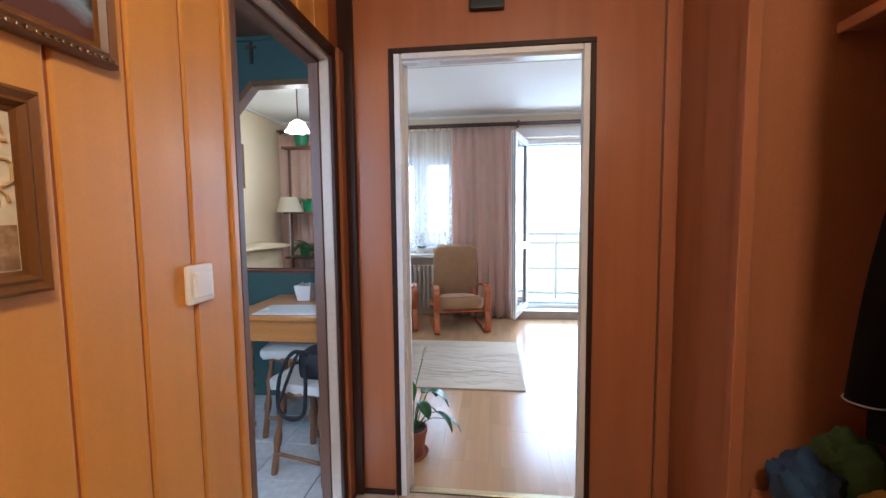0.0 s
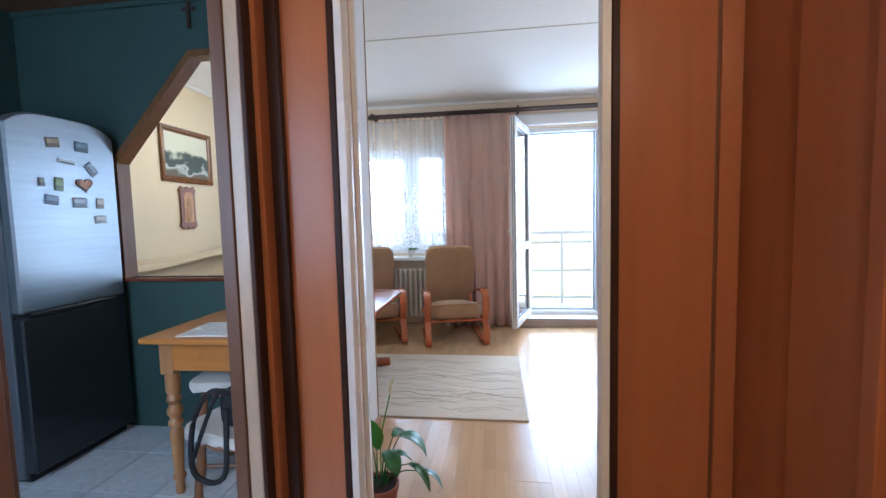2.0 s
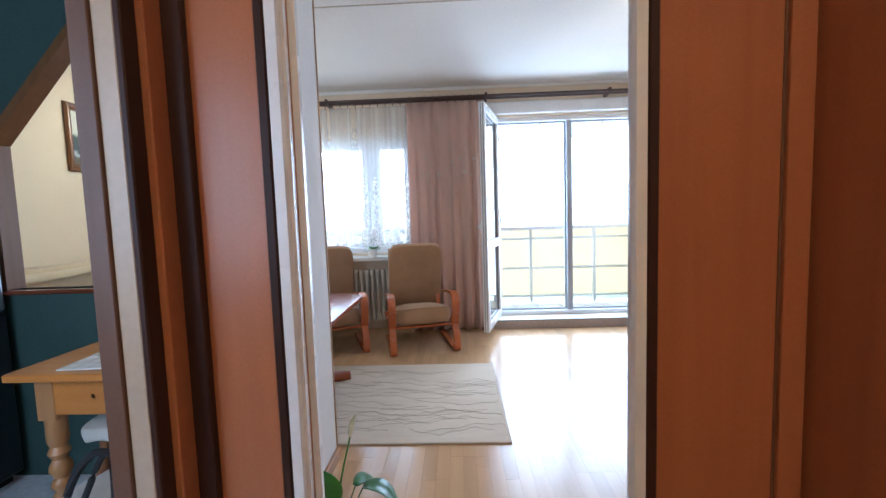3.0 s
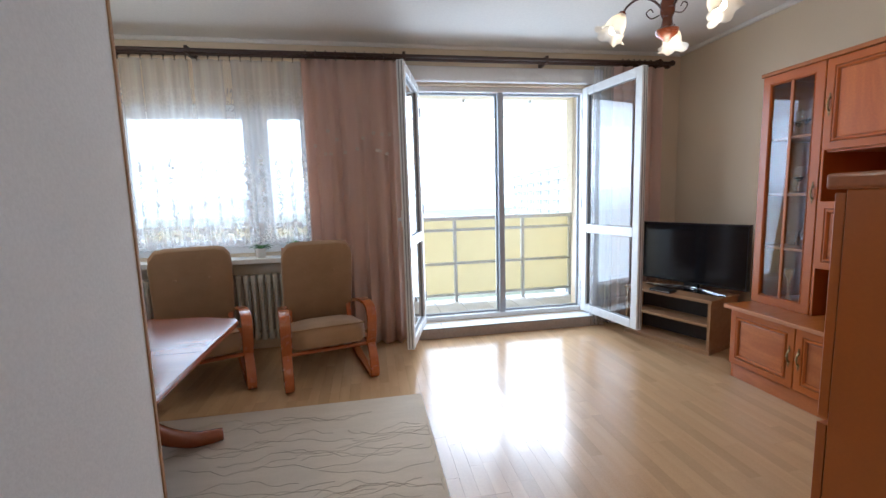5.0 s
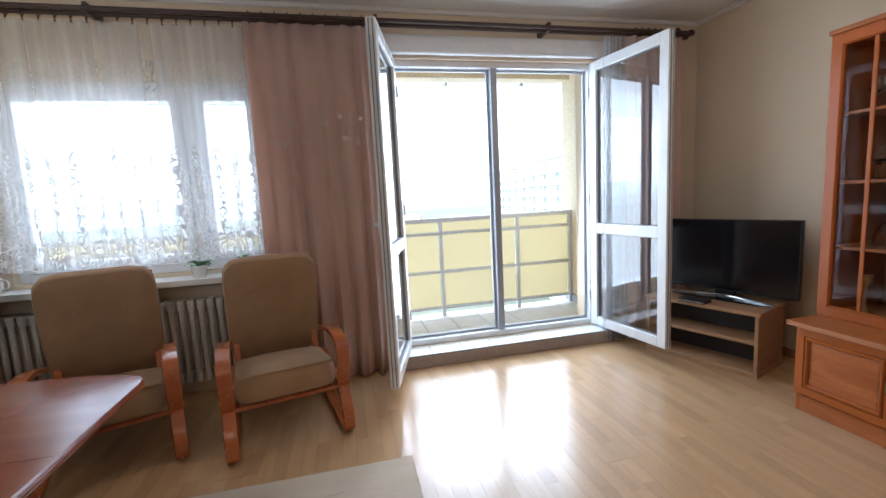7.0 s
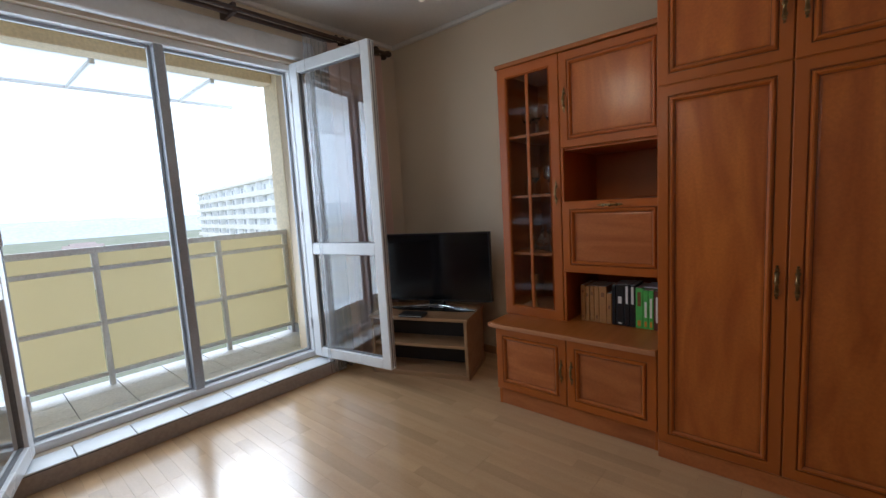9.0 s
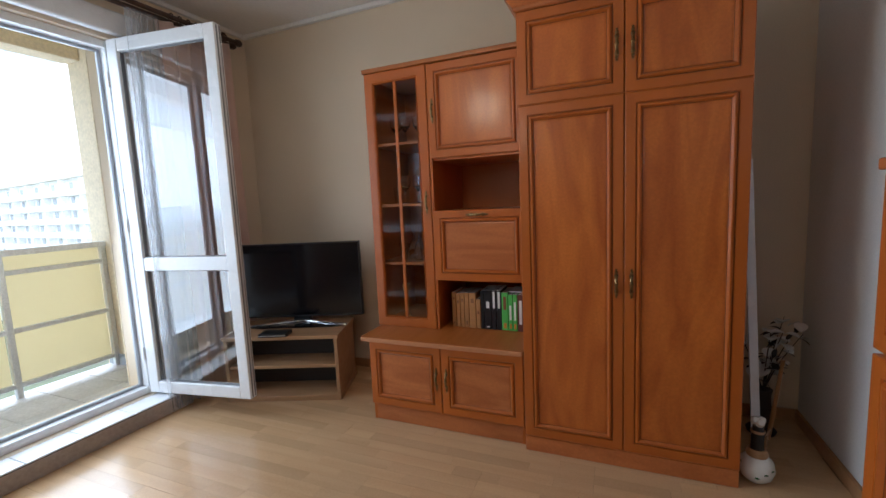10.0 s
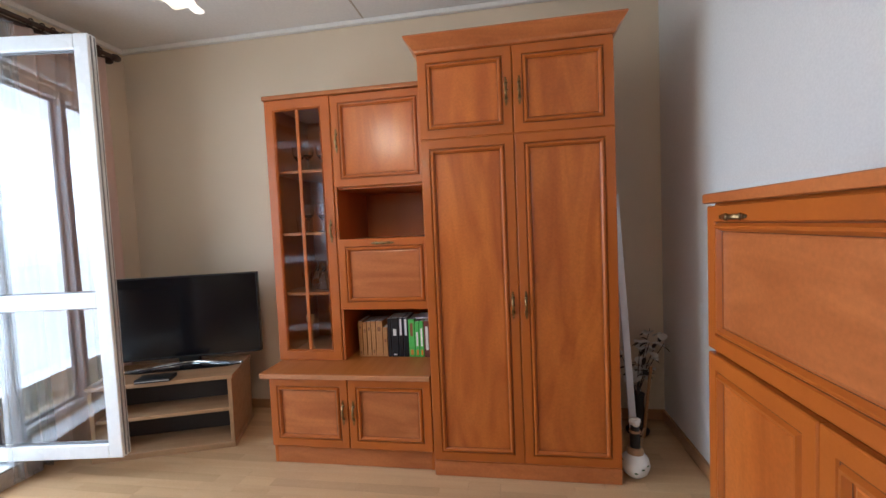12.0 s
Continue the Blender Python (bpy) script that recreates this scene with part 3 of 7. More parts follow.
# hall doorway: dark trim, white profiled steel frame
frame_trim("door_trim_hall", "x", -0.388, 0.444, 2.015, 0.022, YD0 - 0.014, YD0, M_TRIM, "dark brown trim round the white door frame")
jamb = thing("door_1", Matrix(), "white profiled steel door frame without leaf", "door frame", "", "structure")
for n, s, lip in (("left_jamb", 1, 0.034), ("right_jamb", -1, 0.029)):
    e = OX0 if s > 0 else OX1
    bm = prism(bmesh.new(), [(e, YD0 - 0.010), (e + s * 0.024, YD0 - 0.010), (e + s * 0.028, YD0 + 0.004), (e + s * (lip - 0.004), YD0 + 0.006), (e + s * lip, YD0 + 0.012)] + ([(e + s * lip, 1.828), (e + s * (lip - 0.010), 1.830), (e + s * (lip - 0.010), 1.850), (e + s * (lip + 0.012), 1.852), (e + s * (lip + 0.012), 1.868), (e + s * (lip + 0.008), 1.872), (e, 1.872)] if s > 0 else [(e + s * lip, 1.824), (e + s * 0.008, 1.842), (e + s * 0.002, 1.856), (e, 1.856)]), 0.0, OZ)
    part(n, bm, M_STEEL_PAINT, jamb)
# brown hall reflected in the white jamb, drawn as a coloured strip
part("sealing_strip", boxed(OX0 + 0.0235, OX0 + 0.030, 1.8305, 1.8495, 0.0, OZ - 0.036, 0.001), M_EDGE, jamb, "brown strip for the hall's reflection in the frame's groove")
part("head_jamb", prism(bmesh.new(), [(YD0 - 0.010, OZ), (YD0 - 0.010, OZ - 0.022), (YD0 + 0.006, OZ - 0.026), (YD0 + 0.010, OZ - 0.034), (YD1 + 0.004, OZ - 0.034), (YD1 + 0.004, OZ)], OX0 + 0.034, OX1 - 0.029, "x"), M_STEEL_PAINT, jamb)
setting("threshold_strip", boxed(OX0 + 0.034, OX1 - 0.029, 1.822, 1.858, 0.0, 0.007, 0.003), mat("brass_threshold", (0.62, 0.52, 0.30), rough=0.3, metal=0.6), "brass-coloured threshold strip", "trim")

# kitchen doorway: dark trim, cream lining
frame_trim("door_trim_kitchen", "y", 1.005, 1.673, 1.98, 0.045, XL, XL + 0.016, M_TRIM, "dark brown trim round the kitchen doorway", 0.028)
lining = thing("door_2", Matrix(), "cream-painted lining of the kitchen doorway", "door lining", "", "structure")
part("near_lining", boxed(XK - 0.01, XL + 0.004, 1.005, 1.020, 0.0, 1.965, 0.002), M_BROWN, lining)
part("far_lining", boxed(XK + 0.045, XL - 0.001, 1.676, 1.688, 0.0, 1.965, 0.002), M_JAMB, lining)
part("far_stop", boxed(XK + 0.002, XK + 0.045, 1.668, 1.688, 0.0, 1.965, 0.002), M_BROWN, lining)
part("head_lining", boxed(XK + 0.045, XL - 0.001, 1.005, 1.688, 1.965, 1.98, 0.002), M_JAMB, lining)
part("head_stop", boxed(XK - 0.012, XK + 0.045, 1.005, 1.688, 1.950, 1.98, 0.002), M_BROWN, lining)

# skirting and cornice
setting("baseboard_right", boxed(XR - 0.018, XR, YD1, YW, 0, 0.06, 0.004), M_BASE, "wooden baseboard", "baseboard")
setting("baseboard_door_wall", boxed(0.50, XR - 0.018, YD1, YD1 + 0.018, 0, 0.06, 0.004), M_BASE, "wooden baseboard", "baseboard")
setting("baseboard_partition", boxed(XL, XL + 0.016, YD1, YT1, 0, 0.06, 0.004), M_BASE, "wooden baseboard", "baseboard")
setting("baseboard_hall", boxed(XL + 0.072, OX0 - 0.03, YD0 - 0.016, YD0, 0, 0.022, 0.003), M_TRIM, "dark hall baseboard", "baseboard")
setting("baseboard_hall_side", boxed(XL + 0.030, XL + 0.038, 1.72, YD0 - 0.028, 0, 0.022, 0.003), M_TRIM, "dark hall baseboard", "baseboard")
for nm, co in (("cornice_right", (XR - 0.035, XR, YD1, YW)), ("cornice_left", (XW, XW + 0.035, YT1, YW)), ("cornice_door_wall", (0.0, XR, YD1, YD1 + 0.035)), ("cornice_window", (XW, XR, YW - 0.03, YW))):
    setting(nm, boxed(*co, ZC - 0.03, ZC, 0.008), M_CEIL, "narrow white ceiling moulding", "trim")
setting("teal_cornice", boxed(XW, XK, YT0 - 0.02, YT0, 2.53, 2.56, 0.005), M_TEAL, "teal ceiling moulding", "trim")

# hatch trim
hatch = thing("hatch_trim", Matrix(), "brown wooden frame of the serving hatch", "hatch frame", "", "structure")
part("sill_board", boxed(HX0 - 0.05, HX1 + 0.05, YT0 - 0.025, YH + 0.03, HZ0 - 0.022, HZ0, 0.004), M_CHERRY_D, hatch)
part("side_board", prism(bmesh.new(), [(HX0 - 0.035, HZ0), (HX0 + 0.002, HZ0), (HX0 + 0.002, 1.634), (HX0 - 0.035, 1.65)], YT0 - 0.014, YH + 0.014, "y"), M_HATCH, hatch)
part("slanted_board", prism(bmesh.new(), [(HX0 - 0.035, 1.652), (HX0 + 0.002, 1.636), (-1.629, HZ1 - 0.002), (-1.645, HZ1 + 0.035)], YT0 - 0.014, YH + 0.014, "y"), M_HATCH, hatch)
part("head_board", prism(bmesh.new(), [(-1.643, HZ1 + 0.035), (-1.627, HZ1 - 0.002), (HX1, HZ1 - 0.002), (HX1, HZ1 + 0.035)], YT0 - 0.014, YH + 0.014, "y"), M_HATCH, hatch)
part("far_side_board", boxed(HX1 - 0.012, HX1 + 0.035, YT0 - 0.014, YH + 0.014, HZ0, HZ1 - 0.014, 0.003), M_HATCH, hatch)


# ---- window and balcony door ----
def ring_frame(bm, w, h, t, d0, d1, bev=0.006):
    """A rectangular frame in the x-z plane from the origin, t wide, between y d0 and d1."""
    box(bm, 0, t, d0, d1, 0, h, bev)
    box(bm, w - t, w, d0, d1, 0, h, bev)
    box(bm, t, w - t, d0, d1, 0, t, bev)
    box(bm, t, w - t, d0, d1, h - t, h, bev)
    return bm


win = thing("window_1", pose(WX0, YW + 0.05, WZ0), "white plastic two-part window behind lace", "window", "", "structure")
part("window_frame", ring_frame(bmesh.new(), WX1 - WX0, WZ1 - WZ0, 0.055, 0, 0.07), M_PVC, win)
part("mullion", boxed(1.045, 1.115, -0.004, 0.07, 0.055, WZ1 - WZ0 - 0.055, 0.005), M_PVC, win)
for a, b in ((0.06, 1.04), (1.12, WX1 - WX0 - 0.06)):
    sash = ring_frame(bmesh.new(), b - a, WZ1 - WZ0 - 0.12, 0.06, -0.02, 0.05)
    s = part("sash", sash, M_PVC, win)
    s.matrix_local = pose(a, 0, 0.06)
    g = part("pane", sheet(0.06, b - a - 0.06, 0.018, 0.06, WZ1 - WZ0 - 0.18), M_GLASS, s)
    g.visible_shadow = False
tagged(part("window_sill", boxed(-2.3, -0.36, 5.255, 5.50, 0.775, 0.815, 0.006), M_WALL_W), "pale window sill board", "window sill", "", "structure")

bd = thing("balcony_door_frame", pose(DX0, YW + 0.04, DZ0), "white frame of the balcony door with a middle post", "door frame", "", "structure")
part("outer_frame", ring_frame(bmesh.new(), DX1 - DX0, DZ1 - DZ0, 0.045, 0, 0.07), M_PVC, bd)
part("middle_post", boxed(0.785, 0.835, -0.002, 0.072, 0.045, DZ1 - DZ0 - 0.045, 0.005), M_ALU_D, bd)
for a, b in ((0.047, 0.783), (0.837, 1.613)):
    part("screen_frame", ring_frame(bmesh.new(), b - a, DZ1 - DZ0 - 0.094, 0.018, 0.045, 0.065, 0.003), M_ALU_D, bd).matrix_local = pose(a, 0.0, 0.047)
setting("door_step", boxed(DX0 - 0.06, DX1 + 0.10, 5.29, YW + 0.035, 0.0, 0.088, 0.004), mat("step_front_paint", (0.42, 0.36, 0.32), (0.36, 0.31, 0.27), (4, 4, 4), 60, 0.6), "low step below the balcony door", "step")
step_tiles = tagged(part("step_tile_bed", boxed(DX0 - 0.06, DX1 + 0.10, 5.292, YW + 0.033, 0.088, 0.092), M_GROUT), "row of white glazed tiles on the door step", "tile row", "", "structure")
setting("shutter_box", boxed(DX0 - 0.10, DX1 + 0.12, YW - 0.055, YW, 2.27, 2.40, 0.02), M_PVC, "white box above the balcony door", "shutter box")


def leaf(name, hinge, tip, label, handed):
    """Glazed balcony door leaf from its hinge to its free edge; crossbar at mid height."""
    d = Vector((tip[0] - hinge[0], tip[1] - hinge[1], 0))
    w, h = d.length, 2.125
    t = thing(name, pose(hinge[0], hinge[1], 0.118, 0, 0, math.degrees(math.atan2(d.y, d.x))), label, "balcony door")
    bm = ring_frame(bmesh.new(), w, h, 0.072, -0.028, 0.028, 0.007)
    part("leaf_frame", bm, M_PVC, t)
    part("crossbar", boxed(0.072, w - 0.072, -0.026, 0.026, 0.775, 0.855, 0.006), M_PVC, t)
    for z0, z1 in ((0.072, 0.775), (0.855, h - 0.072)):
        g = part("pane", sheet(0.072, w - 0.072, 0.0, z0, z1), M_GLASS, t)
        g.visible_shadow = False
        part("gasket", ring_frame(bmesh.new(), w - 0.144, z1 - z0, 0.005, -0.010, 0.010, 0), M_PVC_G, t).matrix_local = pose(0.072, 0, z0)
    for s in (-0.010, 0.012):
        part("edge_seal", boxed(w - 0.001, w + 0.004, s - 0.003, s + 0.003, 0.01, h - 0.01), M_PVC_G, t)
    part("edge_fitting", boxed(w - 0.001, w + 0.003, -0.005, 0.009, 0.1, h - 0.1), M_ALU, t)
    hd = part("handle_plate", boxed(w - 0.05, w - 0.025, handed * 0.028, handed * 0.036, 0.94, 1.06, 0.003), M_PVC, t)
    part("lever", boxed(w - 0.046, w - 0.03, handed * 0.036 - 0.003, handed * 0.062, 0.985, 1.005, 0.003), M_PVC, hd)
    for z in (0.25, 1.05, 1.9):
        part("hinge", lathe(bmesh.new(), [(0.009, -0.04), (0.009, 0.04)], 10, (-0.008, -handed * 0.03, z)), M_ALU, t, smooth=True)
    return t


leaf("balcony_door_leaf", (2.062, 5.462), (2.176, 4.735), "white plastic balcony door leaf standing open into the room", 1)
leaf("balcony_door_leaf", (0.458, 5.462), (0.268, 4.752), "white plastic balcony door leaf swung open beside the curtain", -1)


# ---- wall unit, wardrobe, secretary ----
def panel_door(parent, name, u, v, w, h, m_frame, m_panel, handle=None, inset=0.055):
    """Framed door with a bead and a sunk field, front at d=0 towards -y, its lower left at (u, v)."""
    o = [(0, 0.018), (0, 0.003), (0.003, 0.0), (inset - 0.015, 0.0), (inset - 0.012, 0.005), (inset - 0.009, 0.005), (inset - 0.003, -0.004), (inset + 0.003, -0.004), (inset + 0.012, 0.009)]
    bm = bmesh.new()
    skin(bm, [[(i, d, i), (w - i, d, i), (w - i, d, h - i), (i, d, h - i)] for i, d in o], True, False)
    ob = part(name, bm, m_frame, parent)
    ob.matrix_local = pose(u, 0, v)
    i = inset + 0.011
    bm = bmesh.new()
    skin(bm, [[(j, d, j), (w - j, d, j), (w - j, d, h - j), (j, d, h - j)] for j, d in ((i, 0.0085), (i + 0.004, 0.0095), (i + 0.008, 0.008))], True, False)
    bm.faces.new([bm.verts.new((x, 0.008, z)) for x, z in ((i + 0.008, i + 0.008), (w - i - 0.008, i + 0.008), (w - i - 0.008, h - i - 0.008), (i + 0.008, h - i - 0.008))])
    bmesh.ops.remove_doubles(bm, verts=bm.verts, dist=1e-5)
    part("field", bm, m_panel, ob)
    bm = bmesh.new()
    for a, dd in ((inset - 0.0122, 0.0042), (inset + 0.0102, 0.0070)):
        skin(bm, [[(a, dd, a), (w - a, dd, a), (w - a, dd, h - a), (a, dd, h - a)], [(a + 0.0024, dd, a + 0.0024), (w - a - 0.0024, dd, a + 0.0024), (w - a - 0.0024, dd, h - a - 0.0024), (a + 0.0024, dd, h - a - 0.0024)]], True, False)
    part("groove", bm, M_ALDER_D, ob)
    if handle:
        hu, hv, flat = handle
        knob(ob, hu, hv, flat)
    return ob


def knob(parent, u, v, flat=False):
    """Antique brass pull: leafy ends and a bowed grip."""
    bm = bmesh.new()
    tube(bm, smooth_path([(0, -0.004, -0.030), (0, -0.016, -0.018), (0, -0.020, 0), (0, -0.016, 0.018), (0, -0.004, 0.030)], 4), 0.0045, 8)
    for s in (-1, 1):
        for z, r in ((0.030, 0.0085), (0.042, 0.0065), (0.052, 0.0045)):
            t = bmesh.new()
            bmesh.ops.create_icosphere(t, subdivisions=1, radius=r)
            add(bm, t, Matrix.Translation((0, -0.003, s * z)) @ Matrix.Diagonal((0.9, 0.5, 1.1, 1)))
    t = bmesh.new()
    bmesh.ops.create_icosphere(t, subdivisions=1, radius=0.0075)
    add(bm, t, Matrix.Translation((0, -0.02, 0)))
    for q in bm.verts:
        q.co = Vector((q.co.x * 1.4, q.co.y * 0.75, q.co.z * 1.15))
    ob = part("handle", bm, M_BRASS, parent, "antique brass pull", True)
    ob.matrix_local = pose(u, 0, v, 0, 90 if flat else 0, 0)


def facing_minus_x(x, y, z):
    """Local x runs to -y, local -y faces -x."""
    return pose(x, y, z, 0, 0, -90)


# wardrobe
WF = 2.335
wd = thing("wardrobe", facing_minus_x(WF, 3.147, 0), "orange-brown alder wardrobe with four framed doors and a flared cornice", "wardrobe")
WW, WD = 0.882, XR - WF - 0.004
part("side_panel", boxed(0, 0.018, 0.02, WD, 0.0, 2.04, 0.002), M_ALDER, wd)
part("side_panel", boxed(WW - 0.018, WW, 0.02, WD, 0.0, 2.04, 0.002), M_ALDER, wd)
part("back_panel", boxed(0.018, WW - 0.018, WD - 0.012, WD, 0.0, 2.04), M_ALDER, wd)
for z in (0.075, 1.62, 2.022):
    part("inner_board", boxed(0.018, WW - 0.018, 0.022, WD - 0.012, z, z + 0.018), M_ALDER, wd)
part("inner_board", boxed(WW / 2 - 0.009, WW / 2 + 0.009, 0.022, WD - 0.012, 0.093, 1.62), M_ALDER, wd)
part("plinth", boxed(0.002, WW - 0.002, 0.006, 0.02, 0, 0.078, 0.003), M_ALDER_H, wd)
part("middle_rail", boxed(0, WW, 0.006, 0.02, 1.630, 1.648, 0.003), M_ALDER, wd)
hw = WW / 2 - 0.004
panel_door(wd, "door", 0.002, 0.082, hw, 1.554, M_ALDER, M_ALDER_P, (hw - 0.028, 0.765, False))
panel_door(wd, "door", WW / 2 + 0.002, 0.082, hw, 1.554, M_ALDER, M_ALDER_P, (0.028, 0.765, False))
panel_door(wd, "upper_door", 0.002, 1.640, hw, 0.393, M_ALDER, M_ALDER_P, (hw - 0.028, 0.19, False))
panel_door(wd, "upper_door", WW / 2 + 0.002, 1.640, hw, 0.393, M_ALDER, M_ALDER_P, (0.028, 0.19, False))
prof = [(0.0, 2.036), (-0.008, 2.040), (-0.010, 2.052), (-0.016, 2.058), (-0.027, 2.072), (-0.040, 2.088), (-0.050, 2.101), (-0.050, 2.108)]
part("cornice", skin(bmesh.new(), [[(d, d + 0.0, z), (WW - d, d, z), (WW - d, WD, z), (d, WD, z)] for d, z in prof]), M_ALDER_H, wd)

# low cabinet with its worktop board
lc = thing("low_cabinet", facing_minus_x(2.362, 4.03, 0), "two-door alder base cabinet of the wall unit", "cabinet")
LW, LD = 0.876, XR - 2.362 - 0.004
part("side_panel", boxed(0, 0.018, 0.02, LD, 0.0, 0.472, 0.002), M_ALDER, lc)
part("side_panel", boxed(LW - 0.018, LW, 0.02, LD, 0.0, 0.472, 0.002), M_ALDER, lc)
part("back_panel", boxed(0.018, LW - 0.018, LD - 0.012, LD, 0.0, 0.472), M_ALDER, lc)
part("inner_board", boxed(0.018, LW - 0.018, 0.022, LD - 0.012, 0.09, 0.108), M_ALDER, lc)
part("plinth", boxed(0.002, LW - 0.002, 0.022, 0.034, 0, 0.10, 0.003), M_ALDER_H, lc)
lw = LW / 2 - 0.004
panel_door(lc, "door", 0.002, 0.102, lw, 0.366, M_ALDER, M_ALDER_H, (lw - 0.026, 0.19, False))
panel_door(lc, "door", LW / 2 + 0.002, 0.102, lw, 0.366, M_ALDER, M_ALDER_H, (0.026, 0.19, False))
wt_ob = thing("worktop", facing_minus_x(2.335, 4.065, 0.472), "dark alder board over the base cabinet", "worktop")
part("board", boxed(0, 0.914, 0, XR - 2.335 - 0.004, 0, 0.028, 0.006), M_ALDER_Y, wt_ob)
part("edge_strip", boxed(0.004, 0.910, -0.003, 0.002, 0.003, 0.025, 0.001), M_EDGE, wt_ob, "pale worn front edge")

# glass cabinet
UF, UD = 2.562, XR - 2.562 - 0.004
gc = thing("glass_cabinet", facing_minus_x(UF, 4.078, 0.500), "narrow alder display cabinet with glazed lattice door and glasses", "cabinet")
GW, GH = 0.386, 1.468
part("side_panel", boxed(0, 0.016, 0.02, UD, 0, GH, 0.002), M_ALDER, gc)
part("side_panel", boxed(GW - 0.016, GW, 0.02, UD, 0, GH, 0.002), M_ALDER, gc)
part("back_panel", boxed(0.016, GW - 0.016, UD - 0.01, UD, 0, GH), M_ALDER, gc)
part("inner_board", boxed(0.016, GW - 0.016, 0.022, UD - 0.01, 0, 0.018), M_ALDER, gc)
part("inner_board", boxed(0.016, GW - 0.016, 0.022, UD - 0.01, GH - 0.018, GH), M_ALDER, gc)
for z in (0.385, 0.728, 1.078):
    part("shelf", boxed(0.017, GW - 0.017, 0.03, UD - 0.012, z - 0.016, z, 0.001), M_ALDER_Y, gc)
bm = bmesh.new()
FW = 0.062
skin(bm, [[(i, d, i), (GW - i, d, i), (GW - i, d, GH - i), (i, d, GH - i)] for i, d in ((0, 0.018), (0, 0.003), (0.003, 0), (FW - 0.012, 0), (FW - 0.008, 0.004), (FW - 0.003, -0.002), (FW, 0.004), (FW, 0.018))], True, False)
gdoor = part("glass_door", bm, M_ALDER, gc)
part("pane", sheet(FW - 0.006, GW - FW + 0.006, 0.012, FW - 0.006, GH - FW + 0.006), M_VITRINE, gdoor).visible_shadow = False
part("glazing_bar", boxed(GW / 2 - 0.010, GW / 2 + 0.010, 0.003, 0.011, FW, GH - FW, 0.003), M_ALDER, gdoor)
knob(gdoor, GW - 0.026, 0.73)
top = thing("unit_top_board", facing_minus_x(UF - 0.014, 4.084, 1.968), "alder top board of the display cabinets", "top board")
part("board", boxed(0, 0.933, 0, UD + 0.014, 0, 0.024, 0.006), M_ALDER_Y, top)

# open-shelf column
oc = thing("shelf_cabinet", facing_minus_x(UF, 3.690, 0.500), "alder column with framed doors and an open niche", "cabinet")
OW = 0.539
part("side_panel", boxed(0, 0.016, 0.004, UD, 0, GH, 0.002), M_ALDER, oc)
part("side_panel", boxed(OW - 0.016, OW, 0.004, UD, 0, GH, 0.002), M_ALDER, oc)
part("back_panel", boxed(0.016, OW - 0.016, UD - 0.01, UD, 0, GH), M_ALDER, oc)
for z in (0.285, 0.660, 0.955, GH - 0.018):
    part("inner_board", boxed(0.016, OW - 0.016, 0.022, UD - 0.01, z, z + 0.018), M_ALDER, oc)
panel_door(oc, "upper_door", 0.004, 0.968, OW - 0.014, 0.496, M_ALDER, M_ALDER_P, (0.026, 0.25, False))
panel_door(oc, "flap", 0.004, 0.288, OW - 0.014, 0.392, M_ALDER, M_ALDER_H, (OW / 2 - 0.01, 0.366, True))

# books on the worktop under the flap
def book(y, w, h, d, lean, material, bars, label):
    t = thing("book", facing_minus_x(UF + 0.075, y, 0.500), label, "book", "books in the open compartment")
    part("cover", boxed(0, w, 0, d, 0, h, 0.0025), material, t)
    part("pages", boxed(0.003, w - 0.003, 0.004, d + 0.001, 0.003, h + 0.0012), M_CERAMIC, t)
    for z0, z1, c in bars:
        part("spine_print", boxed(w * 0.28, w * 0.72, -0.0012, 0.001, z0 * h, z1 * h), c, t)
    t.matrix_world = t.matrix_world @ pose(0, 0, 0, 0, lean, 0)
    return t


